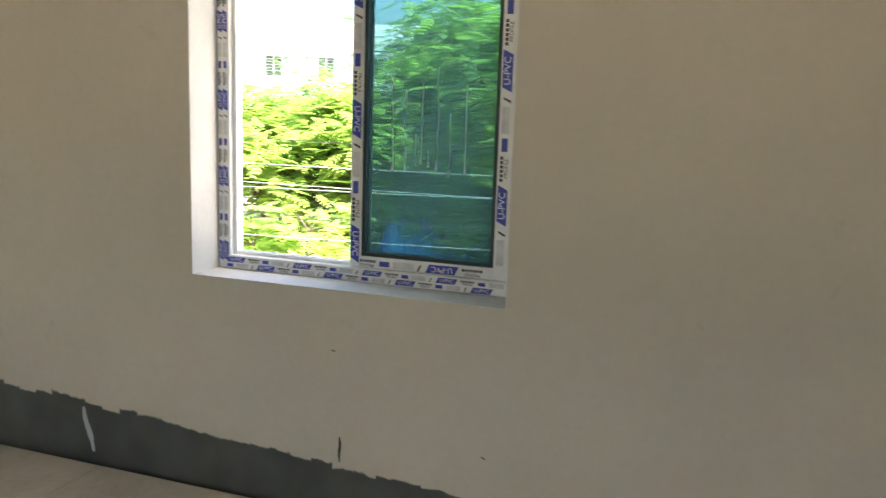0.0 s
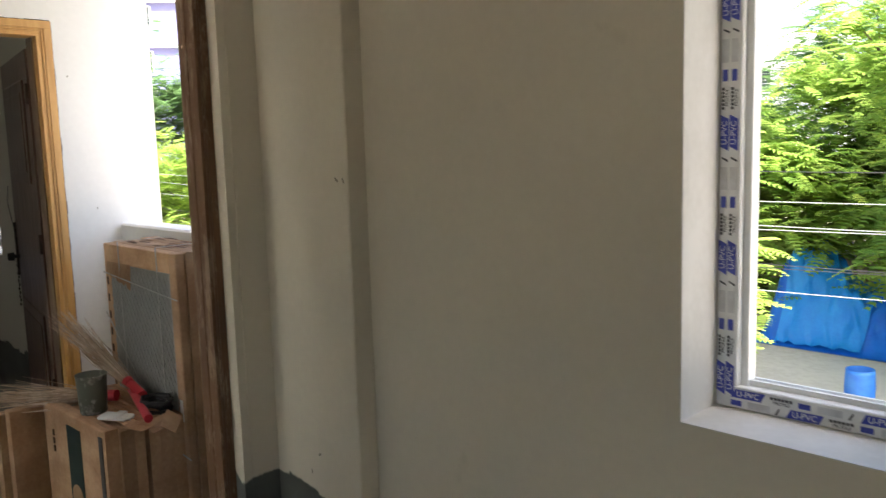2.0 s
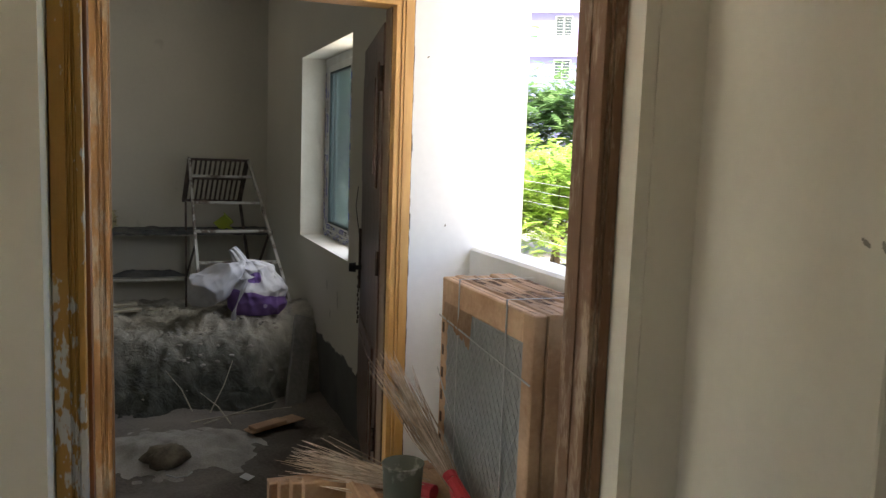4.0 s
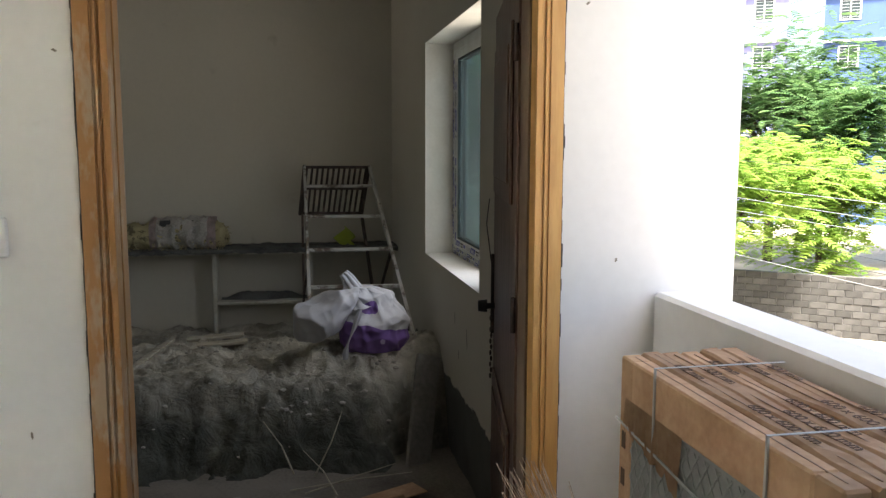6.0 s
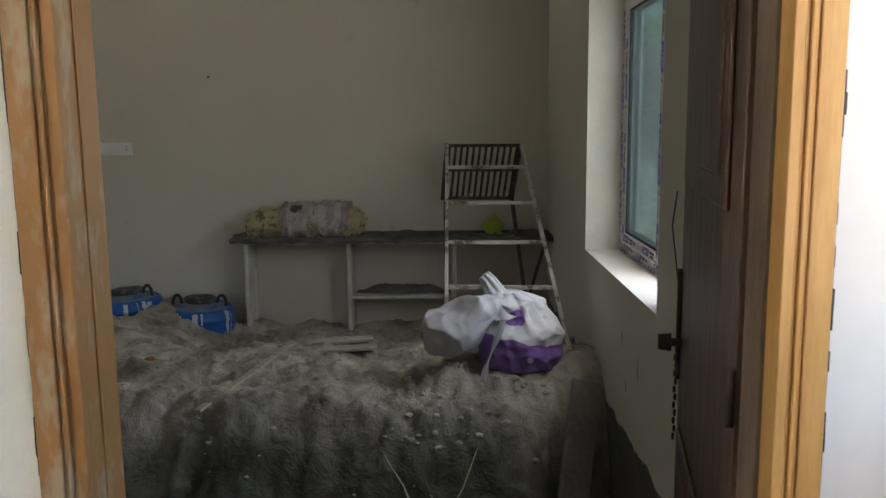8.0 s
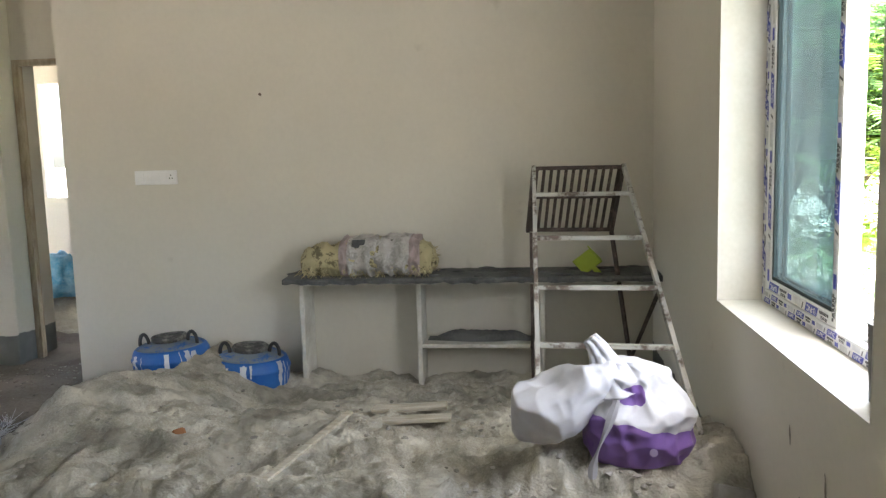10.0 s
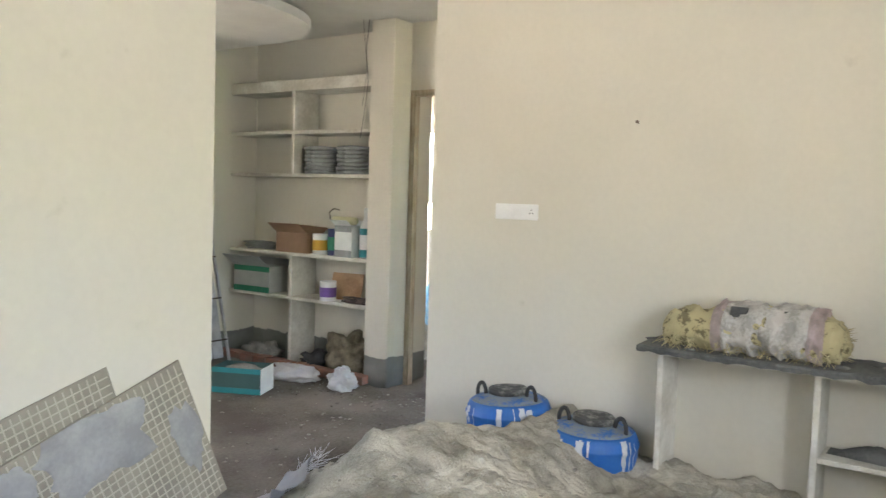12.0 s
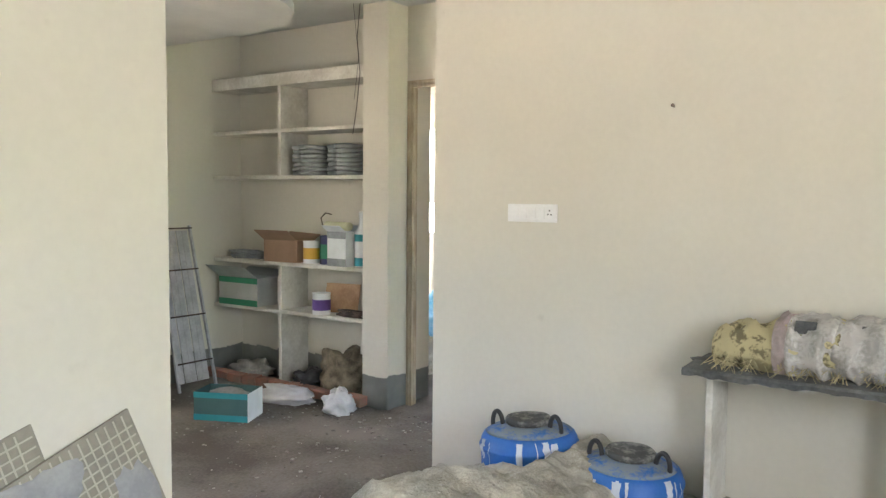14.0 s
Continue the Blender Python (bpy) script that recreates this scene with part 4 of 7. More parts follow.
# ---- cartons of tiles on the balcony ----
def carton(W, T, H, m, grey_face=False, group="tile cartons on the balcony", seed=0, tag="brown cardboard carton of tiles standing on edge"):
    """A flat carton standing on edge: width along x, thickness along y."""
    rng = random.Random(seed)
    c = thing("tile_carton", m, tag, "carton", group)
    if grey_face:
        part("tile_pack", boxes(((0.02, 0.003, 0.02), (W - 0.02, T, H - 0.02)), bevel=0.002), M["carton_grey"], c, "grey tile back with a fine diamond grid")
        for lo, hi in (((0, 0, 0), (0.055, T, H)), ((W - 0.06, 0, 0), (W, T, H)), ((0.055, -0.001, H - 0.085), (W - 0.06, T + 0.001, H))):
            part("edge_strip", boxes((lo, hi), bevel=0.004), M["cardboard"], c)
        for i in range(12):
            part("printed_mark", boxes(((0.014, -0.001, 0.07 + i * 0.078), (0.032, 0.002, 0.105 + i * 0.078))), M["carton_print"], c)
        fb = bmesh.new()   # torn flap of the wrapper hanging over the tile face
        top, bot = [], []
        for i in range(25):
            x = 0.03 + 0.24 * i / 24
            dz = 0.05 + 0.06 * i / 24 + 0.035 * noise.noise(Vector((i * 0.5, 1.0, 0)))
            top.append(fb.verts.new((x, -0.0015, H - 0.08)))
            bot.append(fb.verts.new((x, -0.006 - 0.01 * abs(noise.noise(Vector((i * 0.4, 4, 0)))), H - 0.08 - dz)))
        for i in range(24):
            fb.faces.new((top[i], top[i + 1], bot[i + 1], bot[i]))
        bmesh.ops.solidify(fb, geom=fb.faces[:], thickness=0.003)
        part("torn_flap", fb, M["cardboard"], c, "torn brown wrapper flap")
        gb = bmesh.new()   # raised diamond ribs on the tile back
        x0, x1, z0, z1 = 0.06, W - 0.065, 0.03, H - 0.09
        for q in range(-40, 60):
            for sg in (1, -1):
                c0 = q * 0.052
                ends = []
                for x in (x0, x1):
                    z = c0 + sg * 1.5 * (x - x0)
                    ends.append((x, z))
                (xa, za), (xb, zb) = ends
                lo_t, hi_t = sorted(((z0 - za) / (zb - za), (z1 - za) / (zb - za)))
                ta, tb = max(0.0, lo_t), min(1.0, hi_t)
                if tb - ta > 0.03:
                    bar(gb, (xa + (xb - xa) * ta, -0.0012, za + (zb - za) * ta), (xa + (xb - xa) * tb, -0.0012, za + (zb - za) * tb), 0.003, 0.0016, 0, (0, 1, 0))
        tagged(part("diamond_ribs", gb, M["rib_grey"], c, "pale diamond ribs"), kind="stuff")
        part("sticker", boxes(((W - 0.045, -0.0015, H * 0.38), (W - 0.02, 0.002, H * 0.46))), M["switch"], c)
    else:
        b = bmesh.new()   # a sagging box: its top edge wavers along the length
        nseg, rows_, e = 14, [], 0.005
        for i in range(nseg + 1):
            x = W * i / nseg
            w1 = 0.006 * noise.noise(Vector((i * 0.45, seed * 3.1, 0)))
            w2 = 0.006 * noise.noise(Vector((i * 0.45, seed * 3.1, 4)))
            w3 = 0.002 * noise.noise(Vector((i * 0.8, seed, 8)))
            rows_.append([b.verts.new(q) for q in ((x, w3, 0), (x, w3, H - e + w1), (x, e + w3, H + w1), (x, T - e, H + w2), (x, T, H - e + w2), (x, T, 0))])
        for p, q in zip(rows_[:-1], rows_[1:]):
            for i in range(6):
                b.faces.new((p[i], p[(i + 1) % 6], q[(i + 1) % 6], q[i]))
        b.faces.new(rows_[0]), b.faces.new(rows_[-1][::-1])
        part("box", b, M["cardboard"], c)
    part("tape", boxes(((0.02, T * 0.5 - 0.001, H - 0.002), (W - 0.02, T * 0.5 + 0.001, H + 0.001))), M["tape"], c)
    return c


TX0, TX1, TY = -4.722, -4.042, 2.366
for k in range(6):
    th = 0.043
    cc = carton(TX1 - TX0 + (0.0 if k == 0 else random.uniform(-0.008, 0.012)), th - 0.002, 1.115 + (0 if k == 0 else random.uniform(-0.003, 0.005)), pose(TX0 + (0 if k == 0 else random.uniform(-0.012, 0.012)), TY + k * th, 0.001, 0, 0, 0), k == 0, seed=k)
    if k:
        for txt, xx, sz in (("600 mm", 0.14, 0.030), ("600 x 600 mm", 0.43, 0.030)):
            writing("print", txt, sz, pose(xx + 0.03 * (k % 3), th * 0.5 - 0.002, max(q[2] for q in cc.children[0].bound_box) + 0.0015, 0, 0, 0), M["carton_print"], cc)
# straps round the tall cartons
st = thing("packing_strap", pose(TX0, TY, 0), "pale plastic packing straps round the cartons", "strap")
for x in (0.16, 0.52):
    part("strap", boxes(((x, -0.0055, 0.02), (x + 0.0055, -0.0025, 1.131)), ((x, -0.0055, 1.131), (x + 0.0055, 0.26, 1.132))), M["strap"], st)
b = bmesh.new()
bar(b, (-0.005, -0.006, 0.985), (TX1 - TX0 + 0.005, -0.006, 0.93), 0.005, 0.003, 0, (0, 1, 0))
part("strap", b, M["strap"], st)
b = bmesh.new()
bar(b, (-0.005, -0.007, 0.80), (0.55, -0.012, 0.30), 0.005, 0.003, 0, (0, 1, 0))
bar(b, (0.55, -0.012, 0.30), (0.72, -0.012, 0.28), 0.005, 0.003, 0, (0, 1, 0))
part("strap", b, M["strap"], st)

# low cartons before them
LZ = 0.47
for k in range(6):
    lc = carton(0.60, 0.055, LZ - 0.01 * (k % 2), pose(-4.66 + random.uniform(-0.01, 0.01), 2.03 + k * 0.057, 0.001, 0, 0, random.uniform(-1.5, 1.5)), False, "low cartons on the balcony", 20 + k, "brown cardboard carton with printed panel")
    if k == 0:
        part("print_panel", boxes(((0.24, -0.0035, 0.02), (0.37, 0.001, LZ - 0.05))), plain("dark_green_print", (0.018, 0.04, 0.036), 0.6), lc, "dark green printed panel")
        b = bmesh.new()
        lathe(b, [(0.05, 0), (0.05, 0.0015), (0.001, 0.0015)], 24, pose(0.305, -0.0036, 0.13, 90, 0, 0))
        part("print_disc", b, M["cardboard"], lc, "round tan emblem")
        part("side_print", boxes(((0.545, -0.0035, 0.02), (0.575, 0.001, LZ - 0.03))), M["film_black"], lc)
        for q in range(3):
            part("print_bar", boxes(((0.085, -0.0035, 0.27 + 0.035 * q), (0.097, 0.001, 0.295 + 0.035 * q))), M["carton_print"], lc)
for k in range(4):
    carton(0.50, 0.052, 0.45 - 0.02 * k, pose(-4.69 - k * 0.056, 1.90 - 0.03 * k, 0.001, 0, 0, 90 + random.uniform(-3, 3)), False, "low cartons on the balcony", 40 + k, "brown cardboard carton with printed panel")


# ---- the bench of thin slabs against the far wall ----
SX, SF = -10.05, -9.66   # wall face and front edge
bench = thing("shelf_unit", pose(SX, 0.29, -0.2), "low white shelf unit with a rough black stone top", "shelf unit")
bl = 2.555 - 0.29
b = bmesh.new()
n, prev = 140, None
for i in range(n + 1):
    y = bl * i / n
    f = SF - SX + 0.016 * hnoise(i * 0.13, 0, 1.0, 2) + 0.008 * hnoise(i * 0.5, 3, 1.0, 2)
    zt, zb = 0.966 + 0.005 * hnoise(i * 0.3, 1, 1), 0.932 + 0.010 * hnoise(i * 0.35, 7, 1.0, 4)
    row = [b.verts.new(q) for q in ((0, y, zb), (f - 0.03, y, 0.937), (f - 0.004, y, zb), (f, y, 0.952), (f - 0.006, y, zt - 0.003), (f * 0.6, y, zt + 0.003), (0, y, zt))]
    if prev:
        for q in range(7):
            b.faces.new((prev[q], prev[(q + 1) % 7], row[(q + 1) % 7], row[q]))
    else:
        b.faces.new(row)
    prev = row
b.faces.new(prev[::-1])
part("top", b, M["stone"], bench, "rough black stone top")
part("top_edge", boxes(((0.30, 0.05, 0.918), (SF - SX - 0.04, bl, 0.937))), M["shelf_white"], bench)
for yy in (0.06, 0.80, 1.56):
    part("upright", boxes(((0.0, yy, 0.0), (0.24, yy + 0.03, 0.92)), bevel=0.003), M["shelf_white"], bench)
part("shelf", boxes(((0, 0.83, 0.50), (0.24, 1.56, 0.525)), bevel=0.003), M["shelf_white"], bench)
# mortar droppings on top and on the shelf
b = bmesh.new()
for i in range(46):
    y, x = random.uniform(0.03, bl - 0.05), random.uniform(0.01, 0.35)
    r = random.uniform(0.015, 0.05)
    bmesh.ops.create_icosphere(b, subdivisions=1, radius=1, matrix=Matrix.Translation((x, y, 0.966)) @ Matrix.Diagonal((r, r * 1.6, r * 0.3, 1)))
tagged(part("mortar_crumbs", b, M["stone"], bench, smooth=True), kind="stuff")
b = bmesh.new()
gn, gm = 40, 14
grid = []
for j_ in range(gm + 1):
    row = []
    for i_ in range(gn + 1):
        fx, fy = j_ / gm, i_ / gn
        e_ = sstep(min(fx, 1 - fx) * 4) * sstep(min(fy, 1 - fy) * 4)
        row.append(b.verts.new((0.01 + (0.15 + 0.05 * hnoise(fy * 4, 0.3, 1.0, 12)) * fx, 0.85 + 0.69 * fy, 0.5255 + e_ * max(0.0, 0.045 + 0.03 * hnoise(fx, fy * 3, 2.2, 4) + 0.012 * hnoise(fx * 2, fy * 6, 5, 8)))))
    grid.append(row)
for a_, c_ in zip(grid[:-1], grid[1:]):
    for i_ in range(gn):
        b.faces.new((a_[i_], a_[i_ + 1], c_[i_ + 1], c_[i_]))
part("dried_mortar", b, M["stone"], bench, "dark dried mortar on the shelf", smooth=True)


# ---- step ladder ----
def ladder():
    L = thing("step_ladder", pose(-9.1, 2.1, 0.0), "paint-spattered steel step ladder with a slatted platform", "ladder")
    o = Vector((9.1, -2.1, 0))
    tl, tr = Vector((-9.58, 1.82, 1.41)) + o, Vector((-9.48, 2.31, 1.41)) + o
    fl, fr_ = Vector((-8.25, 1.78, 0.36)) + o, Vector((-8.02, 2.435, 0.40)) + o
    fl = tl + (fr_ - tr) + Vector((-0.02, -0.13, -0.02))
    for a, c in ((tl, fl), (tr, fr_)):
        b = bmesh.new()
        bar(b, a, c, 0.022, 0.03)
        part("rail", b, M["steel"], L)
    for t in (0.14, 0.34, 0.54, 0.745, 0.93):
        b = bmesh.new()
        bar(b, tl.lerp(fl, t), tr.lerp(fr_, t), 0.03, 0.022)
        part("rung", b, M["steel"], L)
    bl_, br_ = Vector((-9.80, 1.78, 1.02)) + o, Vector((-9.74, 2.27, 1.02)) + o
    for a, c in ((tl, bl_), (tr, br_)):
        b = bmesh.new()
        bar(b, a, c, 0.02, 0.028)
        part("platform_edge", b, M["steel_dark"], L)
    for t in (0.02, 0.45, 0.97):
        b = bmesh.new()
        bar(b, tl.lerp(bl_, t), tr.lerp(br_, t), 0.02, 0.022)
        part("platform_bar", b, M["steel_dark"], L)
    for i in range(12):
        b = bmesh.new()
        f = (i + 0.5) / 12
        bar(b, tl.lerp(tr, f) + Vector((0.0, 0, 0)), bl_.lerp(br_, f), 0.018, 0.006, 0.001)
        part("slat", b, M["steel_dark"], L)
    # back legs
    rl, rr = Vector((-9.72, 1.80, 0.02)) + o, Vector((-9.62, 2.40, 0.02)) + o
    for a, c in ((bl_ + Vector((0.05, 0.02, 0)), rl), (br_, rr)):
        b = bmesh.new()
        bar(b, a, c, 0.018, 0.024)
        part("back_leg", b, M["steel_dark"], L)
    b = bmesh.new()
    bar(b, tl.lerp(fl, 0.62), rl.lerp(bl_, 0.3), 0.016, 0.008)
    part("brace", b, M["steel_dark"], L)
    b = bmesh.new()
    bar(b, tr.lerp(fr_, 0.55), rr.lerp(br_, 0.25), 0.02, 0.01)
    part("brace", b, M["steel_dark"], L)
    return L


ladder()


# ---- blue drums ----
def drum(m, seed, label):
    rng = random.Random(seed)
    d = thing("blue_drum", m, label, "drum", "blue drums")
    R = 0.240
    b = bmesh.new()
    lathe(b, [(R - 0.03, 0), (R - 0.01, 0.015), (R, 0.04), (R, 0.20), (R + 0.006, 0.21), (R + 0.006, 0.225), (R, 0.235), (R, 0.335), (R + 0.006, 0.345), (R + 0.007, 0.358), (R - 0.002, 0.366), (R - 0.004, 0.385), (R - 0.016, 0.408), (R - 0.03, 0.419)], 56)
    part("body", b, M["blue_drum"], d, smooth=True)
    b = bmesh.new()
    lathe(b, [(R - 0.028, 0.4185), (R - 0.05, 0.430), (0.14, 0.442), (0.115, 0.447), (0.108, 0.450)], 56)
    part("shoulder", b, M["dusty_shoulder"], d, "dust-covered blue shoulder", smooth=True)
    b = bmesh.new()
    lathe(b, [(0.106, 0.446), (0.106, 0.454), (0.113, 0.456), (0.115, 0.474), (0.108, 0.482), (0.097, 0.482), (0.094, 0.476), (0.05, 0.475), (0.005, 0.477)], 40)
    for v in b.verts:
        v.co.z += 0.003 * noise.noise(v.co * 14)
    part("lid", b, M["dusty_lid"], d, "dusty dark grey screw lid", smooth=True)
    for s in (1, -1):
        b = bmesh.new()
        pts = [Vector((0.03 + 0.012 * math.cos(q), s * 0.155 + 0.034 * math.cos(q), 0.436 + 0.066 * math.sin(q))) for q in np.linspace(-0.15, math.pi + 0.15, 13)]
        polytube(b, pts, 0.0115, 8)
        part("grip", b, M["rubber"], d, "black loop handle", smooth=True)
    for i in range(9):
        b = bmesh.new()
        a0 = rng.uniform(-0.8, 1.5)
        w, z1, z0 = rng.choice((0.003, 0.005, 0.008, 0.016, 0.022)), rng.uniform(0.385, 0.412), rng.uniform(0.12, 0.36)
        rows = []
        for j in range(19):
            f = j / 18
            z = z1 + (z0 - z1) * f
            r = R + 0.0015 + (0.0065 if 0.335 < z < 0.366 or 0.2 < z < 0.24 else 0) - max(0, z - 0.382) * 0.55
            ww = w * (1 - 0.55 * f) * (1 + 0.6 * noise.noise(Vector((f * 5, i, seed))))
            ac = a0 + 0.05 * noise.noise(Vector((f * 3, i, seed + 4)))
            rows.append([b.verts.new(((r + (0.0015 if q == 0 else 0)) * math.cos(ac + q * ww / R), (r + (0.0015 if q == 0 else 0)) * math.sin(ac + q * ww / R), z)) for q in (-1, 0, 1)])
        for p, q in zip(rows[:-1], rows[1:]):
            for i2 in range(2):
                b.faces.new((p[i2], p[i2 + 1], q[i2 + 1], q[i2]))
        part("paint_run", b, M["drum_drip"], d, "white paint run", smooth=True)
    return d


M["dusty_shoulder"] = material("dusty_blue_plastic", (0.20, 0.235, 0.27), 0.8, (0.035, 0.14, 0.42), 7, 60, 0.1, contrast=(0.5, 0.66))
M["dusty_lid"] = material("dusty_black_lid", (0.07, 0.07, 0.068), 0.8, (0.26, 0.25, 0.23), 9, 60, 0.2, contrast=(0.45, 0.6))
drum(pose(-9.79, -0.48, -0.085, 3, 0, 4), 1, "blue plastic drum with dusty lid and white paint runs")
drum(pose(-9.79, 0.01, -0.15, -2, 1, 6), 2, "blue plastic drum with dusty lid, half buried in sand")


# ---- soft things ----
def crumple(p, f, seed):
    """Sharp-creased noise, about -1 to 1."""
    o = Vector((seed, seed * 0.7, -seed))
    return (1 - 3.2 * abs(noise.noise(p * f + o))) * 0.6 + (1 - 3.2 * abs(noise.noise(p * f * 2.3 - o))) * 0.3 + noise.noise(p * f * 6) * 0.2


def blob(name, rings, mat, parent, n=28, rough=0.02, seed=0, label="", scale=5.0):
    """A soft crumpled lofted body along local x: rings of (x, cy, cz, ry, rz)."""
    b = bmesh.new()
    vr = []
    for x, cy, cz, ry, rz in rings:
        r = []
        for i in range(n):
            a = 2 * math.pi * i / n
            p = Vector((x, cy + ry * math.cos(a), cz + rz * math.sin(a)))
            k = crumple(p, scale, seed) * rough
            r.append(b.verts.new(p + Vector((k * 0.5, k * math.cos(a), k * math.sin(a)))))
        vr.append(r)
    for p, q in zip(vr[:-1], vr[1:]):
        for i in range(n):
            b.faces.new((p[i], p[(i + 1) % n], q[(i + 1) % n], q[i]))
    b.faces.new(vr[0]), b.faces.new(vr[-1][::-1])
    return part(name, b, mat, parent, label, smooth=True)


def loft(pts, n):
    """Resample ring rows along a smooth curve through them."""
    pts = np.array(pts, float)
    pts = np.vstack([2 * pts[0] - pts[1], pts, 2 * pts[-1] - pts[-2]])
    out = []
    for q in np.linspace(0, len(pts) - 3, n):
        i = min(int(q), len(pts) - 4)
        f = q - i
        a, b_, c, d = pts[i], pts[i + 1], pts[i + 2], pts[i + 3]
        out.append(tuple(0.5 * (2 * b_ + (c - a) * f + (2 * a - 5 * b_ + 4 * c - d) * f * f + (3 * b_ - a - 3 * c + d) * f ** 3)))
    return out


bag = thing("cement_sack", pose(-7.88, 2.055, 0.395, 0, 0, 90), "white and purple plastic sack, tied and half empty, on the sand", "sack")


def folds(p, f, seed):
    """Sharp ridges between hollow cells, about 0 to 1."""
    q = p * f + Vector((seed, -seed, seed * 0.5))
    q += Vector((noise.noise(q * 0.7), noise.noise(q * 0.7 + Vector((5, 0, 0))), 0)) * 0.6
    return noise.voronoi(q)[0][0]


def skin(rings, n, push):
    """Closed rings lofted to one skin; push(point, angle, row share) gives the outward move."""
    b = bmesh.new()
    rows = []
    for k, (c, u, v) in enumerate(rings):
        row = []
        for i in range(n):
            a = 2 * math.pi * i / n
            d = u * math.cos(a) + v * math.sin(a)
            p = c + d
            row.append(b.verts.new(p + d.normalized() * push(p, a, k / (len(rings) - 1))))
        rows.append(row)
    for p, q in zip(rows[:-1], rows[1:]):
        for i in range(n):
            b.faces.new((p[i], p[(i + 1) % n], q[(i + 1) % n], q[i]))
    b.faces.new(rows[0][::-1]), b.faces.new(rows[-1])
    return b


_rings = [(Vector((x, 0, z)), Vector((rx, 0, 0)), Vector((0, ry, 0))) for x, z, rx, ry in loft([(0.125, -0.02, 0.175, 0.13), (0.125, 0.03, 0.198, 0.155), (0.125, 0.10, 0.195, 0.155), (0.122, 0.17, 0.185, 0.145), (0.115, 0.23, 0.165, 0.125), (0.105, 0.285, 0.13, 0.095), (0.09, 0.325, 0.085, 0.06), (0.07, 0.35, 0.03, 0.02)], 90)]
part("body", skin(_rings, 150, lambda p, a, f: 0.10 * (folds(p, 7.0, 3.0) - 0.45) * sstep((p.z - 0.05) / 0.16) + 0.03 * (folds(p, 15, 8.0) - 0.4) + 0.012 * abs(math.sin(a * 4.5 + 2 * p.z)) * sstep((p.z - 0.18) / 0.12) - 0.006), M["sack"], bag, smooth=True)
_rings = []
for x, z, ry, rz in loft([(-0.345, 0.165, 0.012, 0.012), (-0.34, 0.165, 0.055, 0.05), (-0.315, 0.17, 0.09, 0.078), (-0.25, 0.185, 0.115, 0.10), (-0.17, 0.205, 0.12, 0.112), (-0.09, 0.225, 0.11, 0.105), (-0.02, 0.245, 0.08, 0.085), (0.03, 0.27, 0.05, 0.05)], 90):
    _rings.append((Vector((x, -0.02, z)), Vector((0, ry, 0)), Vector((0, 0, rz))))
part("puffed_end", skin(_rings, 120, lambda p, a, f: 0.10 * (folds(Vector((p.x * 0.8, p.y, p.z * 1.2)), 6.0, 11.0) - 0.45) + 0.022 * (folds(p, 13, 2.0) - 0.4) + 0.010 * abs(math.sin(a * 4)) * sstep((f - 0.6) / 0.3)), M["bag_white"], bag, "puffed crumpled white end", smooth=True)
_rings = []
for x, z, rx, ry in loft([(0.035, 0.235, 0.07, 0.09), (0.02, 0.275, 0.055, 0.06), (0.005, 0.315, 0.045, 0.04), (-0.005, 0.35, 0.042, 0.03), (-0.022, 0.385, 0.030, 0.022), (-0.042, 0.42, 0.022, 0.014), (-0.055, 0.435, 0.016, 0.008)], 40):
    _rings.append((Vector((x, -0.03, z)), Vector((rx, 0, 0.012)), Vector((0, ry, 0))))
part("knot", skin(_rings, 60, lambda p, a, f: 0.010 * abs(math.sin(a * 3.5 + f * 3)) + 0.02 * (folds(p, 12, 5.0) - 0.4)), M["bag_white"], bag, "gathered twisted neck", smooth=True)
b = bmesh.new()
_pts = [(0.03, -0.15, 0.24), (0.0, -0.175, 0.16), (-0.035, -0.185, 0.08), (-0.055, -0.19, 0.02), (-0.06, -0.20, -0.03)]
_prev = None
for i, (x, y, z) in enumerate(loft(_pts, 24)):
    w_ = 0.011 + 0.006 * math.sin(i * 0.4)
    _row = [b.verts.new((x - w_, y, z)), b.verts.new((x, y - 0.006, z)), b.verts.new((x + w_, y, z))]
    if _prev:
        b.faces.new((_prev[0], _prev[1], _row[1], _row[0])), b.faces.new((_prev[1], _prev[2], _row[2], _row[1]))
    _prev = _row
bmesh.ops.solidify(b, geom=b.faces[:], thickness=0.002)
part("tie_strip", b, M["bag_white"], bag, "loose hanging end of the tie")
b = bmesh.new()
lathe(b, [(0.014, 0), (0.014, 0.002)], 20, pose(0.155, -0.168, 0.055, 84, 0, 0))
part("emblem", b, plain("pale_purple", (0.34, 0.28, 0.44), 0.5), bag, "round pale emblem")

roll = thing("sack_bundle", pose(-9.86, 0.80, 0.765, 0, 0, 90), "rolled bundle of printed woven sacks on the stone top", "sacks")
M["woven"] = material("yellow_printed_sack", (0.43, 0.38, 0.22), 0.7, (0.16, 0.14, 0.08), 15, 60, 0.35, contrast=(0.52, 0.62))
M["woven_grey"] = material("grey_woven_sack", (0.48, 0.46, 0.44), 0.7, (0.31, 0.30, 0.28), 9, 70, 0.4, contrast=(0.46, 0.62))
M["woven_pink"] = material("pink_woven_sack", (0.42, 0.33, 0.33), 0.7, (0.30, 0.25, 0.24), 11, 70, 0.4)
M["straw"] = material("frayed_straw", (0.50, 0.44, 0.27), 0.8, (0.34, 0.29, 0.17), 12, 60, 0.2, island=0.3)
